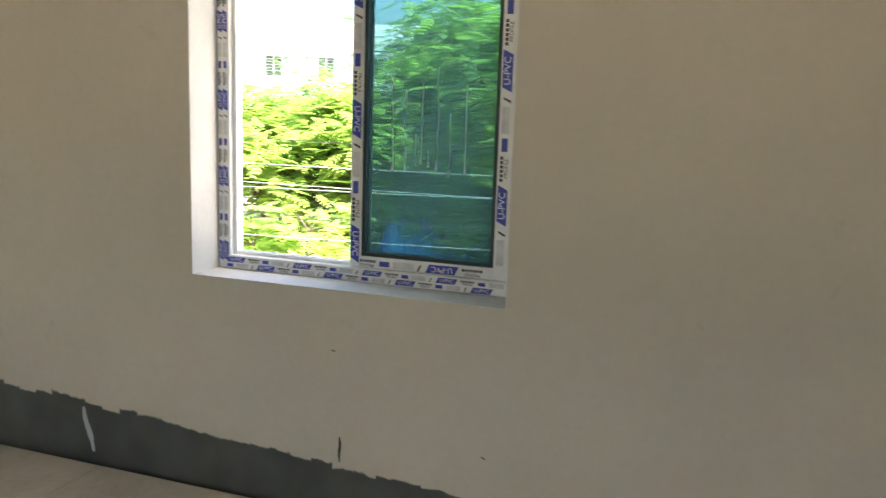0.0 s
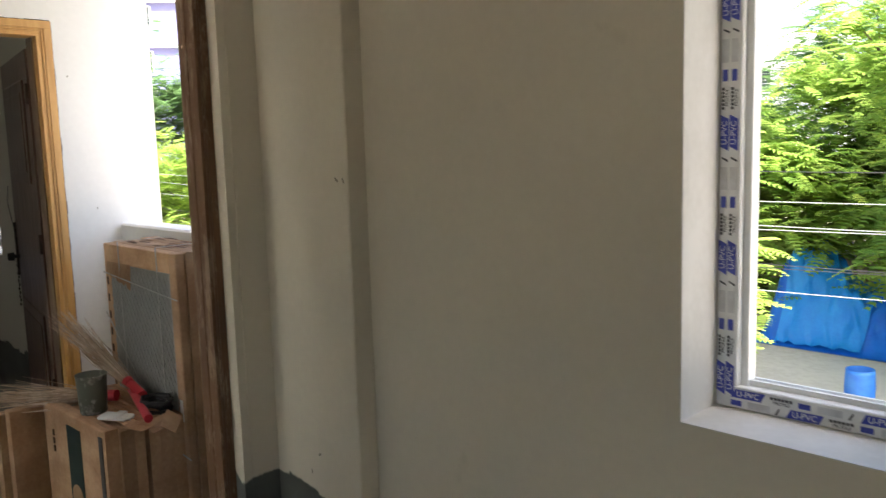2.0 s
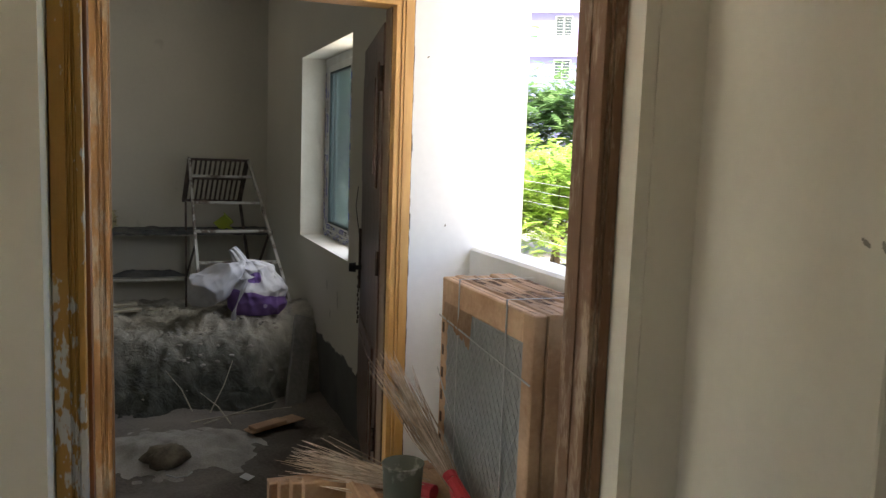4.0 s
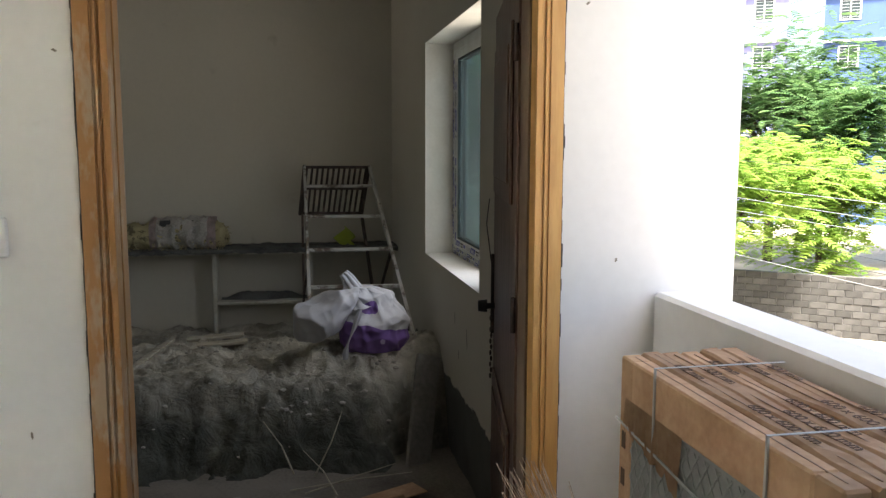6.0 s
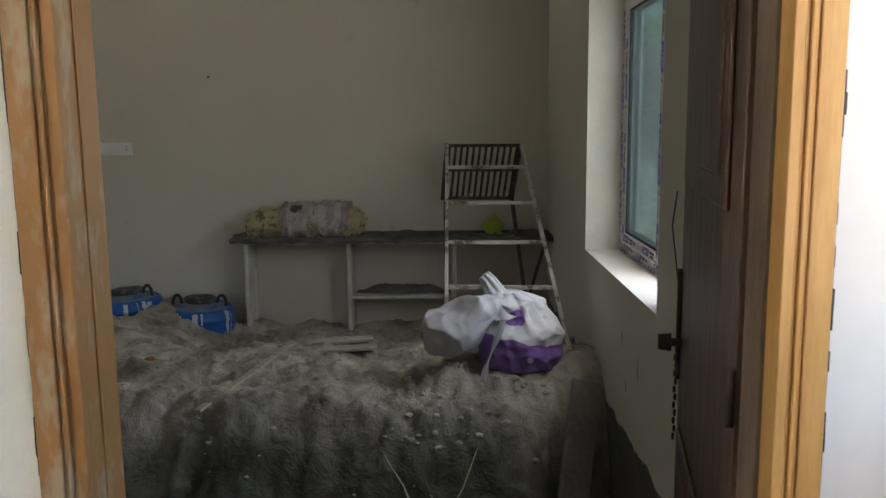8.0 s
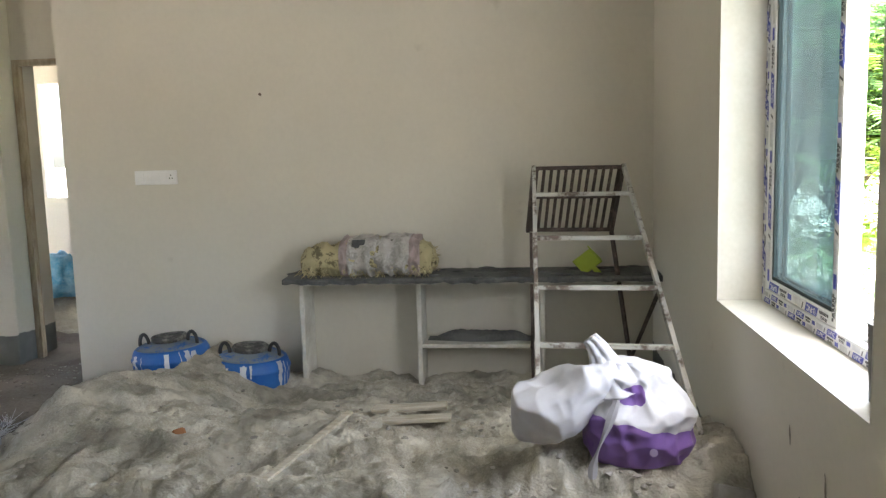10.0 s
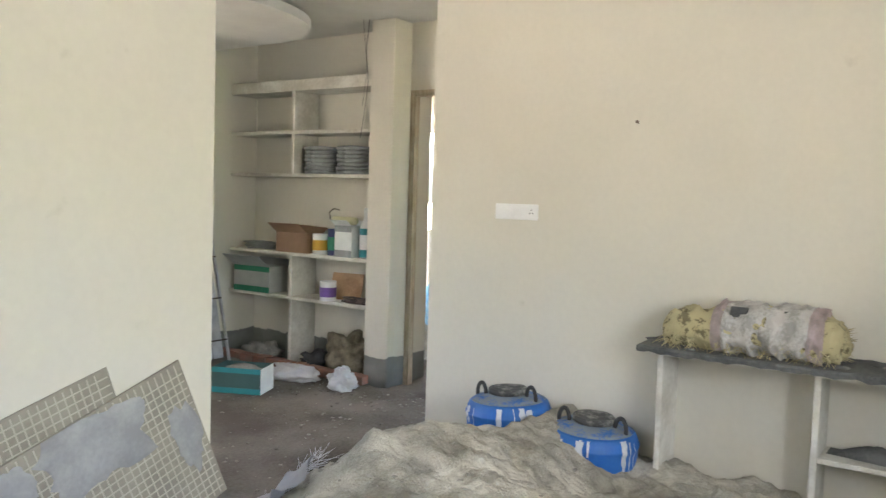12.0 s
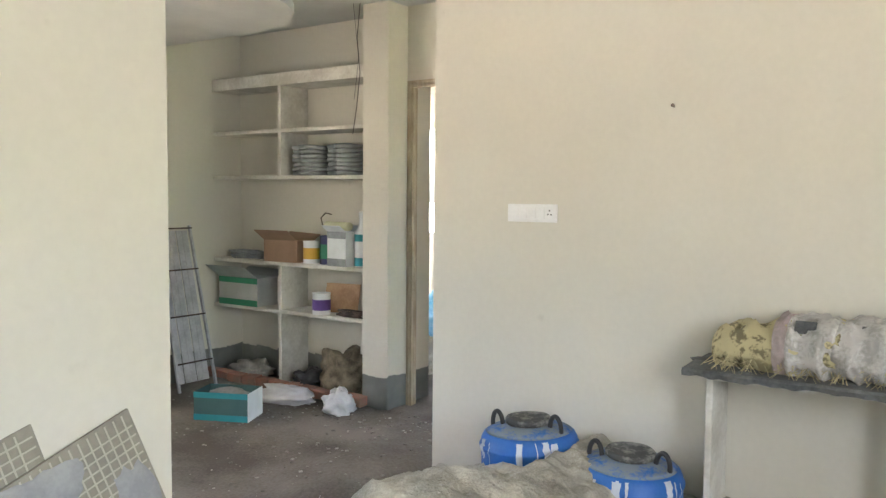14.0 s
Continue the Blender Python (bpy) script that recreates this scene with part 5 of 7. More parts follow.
blob("roll", loft([(-0.43, 0, 0.07, 0.03, 0.03), (-0.40, 0, 0.08, 0.11, 0.075), (-0.2, 0, 0.10, 0.145, 0.105), (0.1, 0, 0.11, 0.155, 0.115), (0.32, 0, 0.10, 0.13, 0.095), (0.40, 0, 0.09, 0.09, 0.07), (0.42, 0, 0.08, 0.03, 0.03)], 60), M["woven"], roll, 60, 0.034, 2, "yellow sack with dark print", 8.0)
for k, (x0, x1, mt) in enumerate(((-0.17, -0.12, "woven_pink"), (-0.12, 0.06, "woven_grey"), (0.06, 0.26, "woven_grey"), (0.26, 0.32, "woven_pink"))):
    def rr(x):
        f = 1 - abs((x - 0.08) / 0.5) ** 2 * 0.25
        return (x, 0, 0.106, 0.168 * f, 0.122 * f)
    blob("wrap", loft([rr(x0), rr((x0 + x1) / 2), rr(x1)], 26), M[mt], roll, 64, 0.034, 2, "faded printed wrap", 8.0)
for k, (x, a, w) in enumerate(((-0.05, 56, 0.04), (0.09, 60, 0.04), (0.19, 56, 0.04))):
    b = bmesh.new()
    cuboid(b, (-w, -0.03, 0), (w, 0.03, 0.004), 0.001, Matrix.Translation((x, 0, 0.11)) @ Matrix.Rotation(radians(a - 8), 4, "X") @ Matrix.Translation((0, 0, 0.134)))
    part("print_block", b, M["stone"], roll, "dark printed block")
b = bmesh.new()
for i in range(170):
    x = random.uniform(-0.40, 0.40)
    s = Vector((x, -0.13 + random.uniform(-0.02, 0.01), 0.05 + random.uniform(-0.03, 0.03)))
    tube(b, s, s + Vector((random.uniform(-0.05, 0.05), -0.05 * random.random(), -0.05 * random.random() - 0.01)), 0.0018, 0.001, 4)
for i in range(60):
    a = random.uniform(0, 6.28)
    s = Vector((0.38, 0.08 * math.cos(a), 0.09 + 0.06 * math.sin(a)))
    tube(b, s, s + Vector((random.uniform(0.02, 0.06), 0.02 * math.cos(a), 0.02 * math.sin(a))), 0.0018, 0.001, 4)
tagged(part("frayed_straws", b, M["straw"], roll), kind="stuff")


# ---- hall shelves ----
HS = thing("hall_shelves", pose(-11.34, -4.33, FB), "built-in cream painted shelves in the hall", "shelves")
HW, HD = 1.75, 0.32
for z, t, nm in ((2.48, 0.10, "top_board"), (2.10, 0.03, "shelf"), (1.72, 0.03, "shelf"), (1.01, 0.03, "shelf"), (0.615, 0.03, "shelf")):
    part(nm, boxes(((0.001, 0.001, z), (HD, HW - 0.001, z + t)), bevel=0.003), M["shelf_white"], HS)
for z0, z1 in ((1.75, 2.48), (0.645, 1.01), (0.0, 0.615)):
    part("divider", boxes(((0.001, 0.80, z0 + 0.001), (HD - 0.004, 0.835, z1 - 0.001)), bevel=0.003), M["shelf_white"], HS)
S4, S5, S3 = FB + 1.041, FB + 0.646, FB + 1.751
M["teal"] = plain("teal_print", (0.02, 0.22, 0.26), 0.5)
M["green_print"] = plain("green_print", (0.03, 0.22, 0.12), 0.5)
M["white_card"] = plain("white_card", (0.72, 0.74, 0.74), 0.6)
M["brown_card"] = plain("dull_brown_card", (0.30, 0.19, 0.12), 0.8)
M["pale_card"] = plain("pale_grey_card", (0.40, 0.41, 0.40), 0.6)
M["burlap"] = material("muddy_burlap", (0.20, 0.17, 0.12), 0.95, (0.10, 0.085, 0.06), 14, 60, 0.6)
M["brick"] = material("red_brick", (0.30, 0.13, 0.09), 0.9, (0.22, 0.14, 0.11), 10, 60, 0.5, island=0.25)
M["aluminium"] = material("dull_aluminium", (0.55, 0.55, 0.57), 0.4, (0.4, 0.4, 0.42), 8, 60, 0.1, metal=0.6)
M["galv"] = material("grey_conduit", (0.30, 0.32, 0.33), 0.4, (0.2, 0.21, 0.22), 8, 60, 0.1)
M["yellow_lbl"] = plain("yellow_label", (0.62, 0.36, 0.04), 0.5)
M["navy"] = plain("navy_tin", (0.03, 0.035, 0.12), 0.4)
M["cream_roll"] = plain("cream_roller", (0.62, 0.60, 0.38), 0.7)


def open_carton(m, sx, sy, sz, mat, label, band=None, flaps=True):
    c = thing("open_carton", m, label, "carton")
    t = 0.006
    part("side", boxes(((-sx / 2, -sy / 2, 0), (-sx / 2 + t, sy / 2, sz)), ((sx / 2 - t, -sy / 2, 0), (sx / 2, sy / 2, sz)), ((-sx / 2 + t, -sy / 2, 0), (sx / 2 - t, -sy / 2 + t, sz)), ((-sx / 2 + t, sy / 2 - t, 0), (sx / 2 - t, sy / 2, sz)), ((-sx / 2 + t, -sy / 2 + t, 0), (sx / 2 - t, sy / 2 - t, t))), mat, c)
    if band:
        for z0, z1 in ((0.0, 0.22), (0.8, 1.0)):
            part("print_band", boxes(((sx / 2, -sy / 2 - 0.001, sz * z0), (sx / 2 + 0.002, sy / 2 + 0.001, sz * z1))), band, c)
    if flaps:
        for s in (1, -1):
            b = bmesh.new()
            cuboid(b, (0, -sy / 2, 0), (sy * 0.4, sy / 2, 0.004), 0, Matrix.Translation((s * sx / 2, 0, sz)) @ Matrix.Rotation(radians(-35 if s > 0 else -150), 4, "Y"))
            part("flap", b, mat, c)
    return c


def tin(m, r, h, mat, label, lblmat=None):
    c = thing("paint_tin", m, label, "tin")
    b = bmesh.new()
    lathe(b, [(r, 0), (r, h * 0.95), (r * 1.04, h * 0.96), (r * 1.04, h), (r * 0.9, h), (r * 0.88, h * 0.97)], 22)
    part("can", b, mat, c, smooth=False)
    if lblmat:
        b = bmesh.new()
        lathe(b, [(r + 0.001, h * 0.2), (r + 0.0015, h * 0.22), (r + 0.0015, h * 0.68), (r + 0.001, h * 0.7)], 22)
        part("label", b, lblmat, c)
    return c


XS = -11.14
open_carton(pose(XS, -3.52, S4, 0, 0, 4), 0.22, 0.36, 0.18, M["brown_card"], "opened brown cardboard carton on the shelf")
tin(pose(XS + 0.02, -3.24, S4), 0.07, 0.18, M["white_card"], "white paint tin with a yellow label", M["yellow_lbl"])
tin(pose(XS, -3.07, S4), 0.075, 0.23, M["navy"], "dark blue paint tin", M["green_print"])
open_carton(pose(XS + 0.02, -2.88, S4, 0, 0, -3), 0.2, 0.20, 0.27, M["white_card"], "grey printed carton with open flaps", M["galv"])
rl = thing("paint_roller", pose(XS + 0.03, -2.95, S4 + 0.31, 0, 0, 80), "cream paint roller lying on a carton", "paint roller")
b = bmesh.new()
lathe(b, [(0.03, -0.15), (0.034, -0.14), (0.034, 0.14), (0.03, 0.15)], 16, pose(0, 0, 0, 0, 90, 0))
part("sleeve", b, M["cream_roll"], rl, smooth=True)
b = bmesh.new()
polytube(b, [(-0.15, 0, 0), (-0.2, 0, 0.0), (-0.22, 0, 0.06), (-0.16, 0, 0.10), (-0.08, 0, 0.09)], 0.005, 6)
part("handle_wire", b, M["steel_dark"], rl)
bt = thing("spray_bottle", pose(XS + 0.04, -2.69, S4), "white plastic bottle with a teal label", "bottle")
b = bmesh.new()
lathe(b, [(0.055, 0), (0.06, 0.02), (0.06, 0.26), (0.03, 0.32), (0.025, 0.36), (0.028, 0.42), (0.02, 0.43)], 20)
part("bottle", b, M["white_card"], bt, smooth=True)
b = bmesh.new()
lathe(b, [(0.0612, 0.01), (0.0615, 0.02), (0.0615, 0.07), (0.061, 0.075)], 20)
part("label", b, M["teal"], bt)
b = bmesh.new()
lathe(b, [(0.0612, 0.20), (0.0615, 0.205), (0.0615, 0.25), (0.061, 0.255)], 20)
part("label", b, M["teal"], bt)


def tangle(name, m, n, r, sx, sy, sz, mat, label, cat, seed):
    rng = random.Random(seed)
    t = thing(name, m, label, cat)
    for k in range(n):
        b = bmesh.new()
        pts = []
        a0, rr = rng.random() * 6, rng.uniform(0.6, 1)
        for i in range(15):
            a = a0 + i * 0.62
            pts.append(Vector((sx * rr * math.cos(a) + rng.uniform(-0.01, 0.01), sy * rr * math.sin(a) + rng.uniform(-0.01, 0.01), sz * (k + 0.5) / n + rng.uniform(0, 0.012))))
        polytube(b, pts, r, 6)
        part("loop", b, mat, t, smooth=True)
    return t


tangle("cable_tangle", pose(XS + 0.02, -4.0, S4), 6, 0.008, 0.1, 0.2, 0.07, M["galv"], "loose grey cable ends on the shelf", "cables", 3)
open_carton(pose(XS + 0.02, -4.0, S5, 0, 0, 2), 0.24, 0.46, 0.24, M["pale_card"], "grey and green printed carton with folded flaps", M["green_print"])
tin(pose(XS + 0.08, -3.08, S5), 0.072, 0.17, M["white_card"], "white paint tin with a blue label", M["bag_purple"])
fl = thing("cardboard_flap", pose(XS - 0.05, -3.0, S5, 0, 0, 10), "bent piece of brown cardboard", "cardboard")
b = bmesh.new()
cuboid(b, (-0.003, -0.16, 0), (0.003, 0.16, 0.24), 0, pose(0, 0, 0, 0, -15, 0))
part("sheet", b, M["cardboard"], fl)
tangle("tool_bundle", pose(XS + 0.06, -2.78, S5), 4, 0.008, 0.05, 0.16, 0.04, M["steel_dark"], "small dark tools and rods on the shelf", "tools", 6)
for yy in (-3.24, -2.86):
    c = thing("conduit_coil", pose(XS, yy, S3), "coil of grey electrical conduit wrapped in film", "conduit", "conduit coils")
    for k in range(7):
        b = bmesh.new()
        n = 26
        rr = 0.165 + 0.006 * math.sin(k * 2.3)
        pts = [Vector((0.85 * rr * math.cos(2 * math.pi * i / n), rr * math.sin(2 * math.pi * i / n), 0.018 + 0.034 * k + 0.004 * math.sin(i + k))) for i in range(n + 1)]
        polytube(b, pts, 0.0165, 8)
        part("turn", b, M["galv"], c, smooth=True)

# rubble and sacks at the foot of the shelves
for i in range(11):
    o = thing("brick", pose(-10.93 + random.uniform(-0.02, 0.02), -4.25 + i * 0.165, FB + 0.01, random.uniform(-4, 4), random.uniform(-4, 4), 90 + random.uniform(-6, 6)), "dusty red brick at the foot of the shelves", "brick", "bricks along the shelves")
    part("block", boxes(((-0.075, -0.05, 0), (0.075, 0.05, 0.07)), bevel=0.005), M["brick"], o)


def heap(name, m, sx, sy, sz, mat, label, cat, seed, amp=0.3, sub=4):
    o = thing(name, m, label, cat)
    b = bmesh.new()
    bmesh.ops.create_icosphere(b, subdivisions=sub, radius=1)
    for v in b.verts:
        p = v.co.copy()
        k = 1 + amp * noise.noise(p * 1.7 + Vector((seed, 0, 0))) + amp * 0.6 * noise.noise(p * 4.3 + Vector((0, seed, 0))) - amp * 0.5 * abs(noise.noise(p * 3.1 + Vector((0, 0, seed))))
        v.co = Vector((p.x * sx * k, p.y * sy * k, max(-0.02, (p.z * k + 0.55) * sz)))
    part("cloth", b, mat, o, smooth=True)
    return o


heap("muddy_sack", pose(-11.12, -2.88, FB + 0.02), 0.15, 0.24, 0.24, M["burlap"], "crumpled muddy sack on the floor under the shelf", "sack", 2, 0.45)
heap("dark_rag", pose(-11.1, -3.25, FB + 0.02), 0.12, 0.14, 0.10, M["rubber"], "dark crumpled rag on the floor", "rag", 4, 0.5)
heap("rubble_sack", pose(-11.15, -4.0, FB + 0.01), 0.15, 0.22, 0.09, M["concrete"], "cement rubble under the shelf", "rubble", 5, 0.5)
heap("white_cloth", pose(-10.72, -3.12, FB + 0.01), 0.13, 0.26, 0.07, M["bag_white"], "white plastic sheet lying on the floor", "plastic sheet", 7, 0.4)
heap("white_bundle", pose(-10.68, -2.55, FB + 0.01), 0.10, 0.12, 0.11, M["bag_white"], "balled-up pale cloth on the floor", "cloth", 8, 0.5)
floor_carton = open_carton(pose(-10.14, -3.12, FB + 0.01, 0, 0, 25), 0.26, 0.40, 0.20, plain("dark_teal_card", (0.045, 0.10, 0.10), 0.6), "dark teal carton with a white end on the dusty floor", M["teal"], False)
part("end_panel", boxes(((-0.131, 0.2005, 0.0), (0.131, 0.2035, 0.2))), M["white_card"], floor_carton, "white printed end")
heap("carton_filling", pose(-10.14, -3.12, FB + 0.13, 0, 0, 25), 0.09, 0.15, 0.06, M["concrete"], "wrapped bits inside the carton", "packing", 9, 0.4, 3)
# leaning aluminium ladder
ld = thing("leaning_rack", pose(-10.5, -4.05, FB + 0.01), "narrow aluminium trestle leaning on the hall wall", "trestle")
for xx in (-0.20, 0.13):
    b = bmesh.new()
    bar(b, (xx * 1.1, 0.10, 0), (xx, -0.2, 1.32), 0.02, 0.025)
    part("leg", b, M["aluminium"], ld)
for k in range(5):
    b = bmesh.new()
    cuboid(b, (-0.185 + k * 0.061, -0.008 + 0.006 * (k % 2), 0.06), (-0.128 + k * 0.061, 0.006 * (k % 2), 1.31), 0.003, pose(0, 0.075, 0, 12.5, 0, 0))
    part("slat", b, M["aluminium"], ld)
for f in (0.17, 0.45, 0.73, 0.985):
    b = bmesh.new()
    bar(b, (-0.205, 0.125 - 0.3 * f, 1.32 * f), (0.135, 0.125 - 0.3 * f, 1.32 * f), 0.012, 0.012)
    part("rung", b, M["steel_dark"], ld)
# loose wires hanging by the column
wr = thing("hanging_wires", pose(-10.96, -2.6, CEIL), "loose dark wires hanging from the ceiling", "wires")
b = bmesh.new()
polytube(b, [(0.02, 0.02, 0), (0.03, 0.0, -0.25), (0.02, 0.02, -0.5), (0.01, -0.02, -0.75), (0.02, -0.05, -0.95)], 0.0026, 6)
part("wire", b, M["rubber"], wr)
b = bmesh.new()
polytube(b, [(0.05, -0.02, 0), (0.035, 0.02, -0.4), (0.05, -0.01, -0.7)], 0.0016, 6)
part("wire", b, M["rubber"], wr)
w2 = thing("hanging_wires", pose(-9.4, -4.31, CEIL), "loose dark wires hanging from the ceiling", "wires")
b = bmesh.new()
polytube(b, [(0.0, 0.01, 0), (0.06, 0.03, -0.35), (-0.05, 0.03, -0.6), (0.05, 0.02, -0.85)], 0.005, 6)
part("wire", b, M["rubber"], w2)

# far room: blue sheet on a sand heap
tagged(height_sheet("far_sand", -13.9, -11.9, -4.4, -1.6, 0.08, lambda x, y: FB - 0.03 + 0.40 * math.exp(-(((x + 12.9) / 0.6) ** 2 + ((y + 3.2) / 0.7) ** 2)) + 0.03 * hnoise(x, y, 5, 3), M["sand"]), "sand heap in the far room", "sand", "", "stuff")
M["blue_sheet"] = material("light_blue_plastic", (0.10, 0.38, 0.66), 0.35, (0.3, 0.55, 0.75), 5, 40, 0.2)
heap("blue_sack", pose(-12.7, -3.0, 0.16), 0.2, 0.26, 0.26, M["blue_sheet"], "light blue plastic sack on the sand", "sack", 12, 0.4)


# ---- switch plates and wall marks ----
def switch_plate(m, L, n, label):
    s = thing("switch_plate", m, label, "switch plate")
    part("plate", boxes(((-L / 2, -0.012, -0.047), (L / 2, 0, 0.047)), bevel=0.004), M["switch"], s)
    w = (L - 0.03) / n
    for i in range(n):
        if i == n - 1:
            part("socket", boxes(((-L / 2 + 0.015 + w * i + 0.002, -0.0145, -0.03), (-L / 2 + 0.015 + w * (i + 1) - 0.002, -0.012, 0.03)), bevel=0.001), M["switch"], s)
            for dx, dz in ((0, 0.014), (-0.009, -0.006), (0.009, -0.006)):
                b = bmesh.new()
                c = -L / 2 + 0.015 + w * (i + 0.5)
                tube(b, (c + dx, -0.0152, dz), (c + dx, -0.0140, dz), 0.0042)
                part("pin_hole", b, M["rubber"], s)
        else:
            part("rocker", boxes(((-L / 2 + 0.015 + w * i + 0.002, -0.0155, -0.03), (-L / 2 + 0.015 + w * (i + 1) - 0.002, -0.012, 0.03)), bevel=0.001), M["switch"], s)


switch_plate(pose(-10.05, -0.64, 1.392, 0, 0, 90), 0.29, 5, "white switch plate with a socket on the wall")
switch_plate(pose(-5.2, 1.00, 1.33, 0, 0, 90), 0.15, 3, "white switch plate on the balcony wall")
nm = thing("wall_screw", pose(-10.05, 0.094, 1.9, 0, 0, 90), "small rusty screw in the wall", "screw")
b = bmesh.new()
tube(b, (0, 0, 0), (0.004, -0.03, 0.004), 0.004)
tube(b, (0.004, -0.03, 0.004), (0.004, -0.034, 0.004), 0.009)
part("shank", b, M["steel_dark"], nm)

# ---- bits on the window wall and sill ----
mug = thing("cement_mug", pose(-6.93, 2.665, 0.877), "grey cement-coated mug on the window sill", "mug")
b = bmesh.new()
lathe(b, [(0.052, 0), (0.058, 0.01), (0.066, 0.20), (0.070, 0.205), (0.062, 0.205), (0.052, 0.02)], 24)
part("cup", b, M["concrete"], mug, smooth=True)

# plank leaning at the cut face of the heap
pk = thing("plank", pose(-7.28, 2.335, -0.2), "cement-coated wooden plank leaning on the sand", "plank")
b = bmesh.new()
bar(b, (0, 0, 0), (-0.27, 0.11, 0.60), 0.14, 0.03, 0.004, (1, 0.3, 0))
part("board", b, M["concrete"], pk)
M["pale_wood"] = material("weathered_batten", (0.52, 0.48, 0.39), 0.8, (0.36, 0.33, 0.26), 8, 60, 0.2, stretch=(8, 1, 8))
bt2 = thing("batten", pose(0, 0, 0), "pale thin wooden batten on the sand", "batten")
b = bmesh.new()
bar(b, (-8.42, 0.967, sand_height(-8.42, 0.967) + 0.05), (-7.6, 0.68, sand_height(-7.6, 0.68) + 0.06), 0.035, 0.012, 0.002)
part("lath", b, M["pale_wood"], bt2)
for y0, x0, ln in ((1.03, -8.62, 0.36), (1.08, -8.50, 0.34)):
    o = thing("board_offcut", pose(x0, y0, sand_height(x0, y0 + 0.15) + 0.012, 3, 4, 2), "short weathered board on the sand", "board")
    part("board", boxes(((-0.035, 0, 0), (0.035, ln, 0.018)), bevel=0.003), M["pale_wood"], o)
sh = thing("brick_shard", pose(-8.31, 0.206, sand_height(-8.31, 0.206), 10, 5, 30), "orange brick shard on the sand", "brick shard")
part("chip", boxes(((-0.05, -0.03, 0), (0.05, 0.03, 0.03)), bevel=0.01), material("orange_brick", (0.42, 0.20, 0.09), 0.9), sh)
sc = thing("plastic_scoop", pose(-9.88, 2.14, 0.775, 0, 0, 30), "bright green plastic dustpan on the stone top", "dustpan")
b = bmesh.new()
cuboid(b, (-0.10, -0.09, 0), (0.10, 0.09, 0.01), 0.003, pose(0, 0, 0.06, 40, 25, 0))
cuboid(b, (-0.10, 0.08, 0), (0.10, 0.09, 0.05), 0.003, pose(0, 0, 0.06, 40, 25, 0))
cuboid(b, (0.09, -0.02, 0), (0.19, 0.02, 0.02), 0.004, pose(0, 0, 0.06, 40, 25, 0))
part("pan", b, plain("lime_plastic", (0.33, 0.42, 0.04), 0.4), sc)
sc.scale = (0.75, 0.75, 0.75)

# clods and crumbs of crust on the heap
rng = random.Random(404)
b = bmesh.new()
for i in range(420):
    x, y = rng.uniform(-9.5, -7.3), rng.uniform(-0.7, 2.45)
    r = rng.choice((0.005, 0.006, 0.008, 0.011, 0.016))
    if y > 1.2 and rng.random() < 0.22:
        x, y, r = rng.uniform(-7.85, -7.45), rng.uniform(1.5, 2.3), rng.uniform(0.008, 0.02)
    z = sand_height(x, y)
    if z < FB + 0.04:
        continue
    vs = bmesh.ops.create_icosphere(b, subdivisions=1, radius=1)["verts"]
    turn, flat = rng.random() * 6.28, rng.uniform(0.45, 0.8)
    for v in vs:
        k = 1 + 0.45 * noise.noise(v.co * 1.6 + Vector((i * 3.7, 0, 0))) + 0.22 * noise.noise(v.co * 4.1 + Vector((0, i * 2.9, 0)))
        q = v.co * k * r
        v.co = Vector((x + q.x * math.cos(turn) * 1.25 - q.y * math.sin(turn), y + q.x * math.sin(turn) * 1.25 + q.y * math.cos(turn), z + q.z * flat - 0.1 * r))
tagged(part("sand_clods", b, material("dry_sand_crust", (0.42, 0.40, 0.36), 0.95, (0.28, 0.262, 0.235), 9, 120, 0.9, spec=0.1, island=0.15)), "broken clods of dried sand crust on the heap", "sand clods", "", "stuff")

# ---- loose tiles leaning on the wall ----
M["tile_back"] = material("tile_back_clay", (0.31, 0.285, 0.235), 0.8, (0.23, 0.212, 0.18), 5, 50, 0.2)
M["mortar_patch"] = material("dried_mortar", (0.36, 0.36, 0.36), 0.9, (0.27, 0.27, 0.28), 7, 60, 0.4)
M["grid_line"] = plain("pale_rib", (0.45, 0.42, 0.345), 0.7)


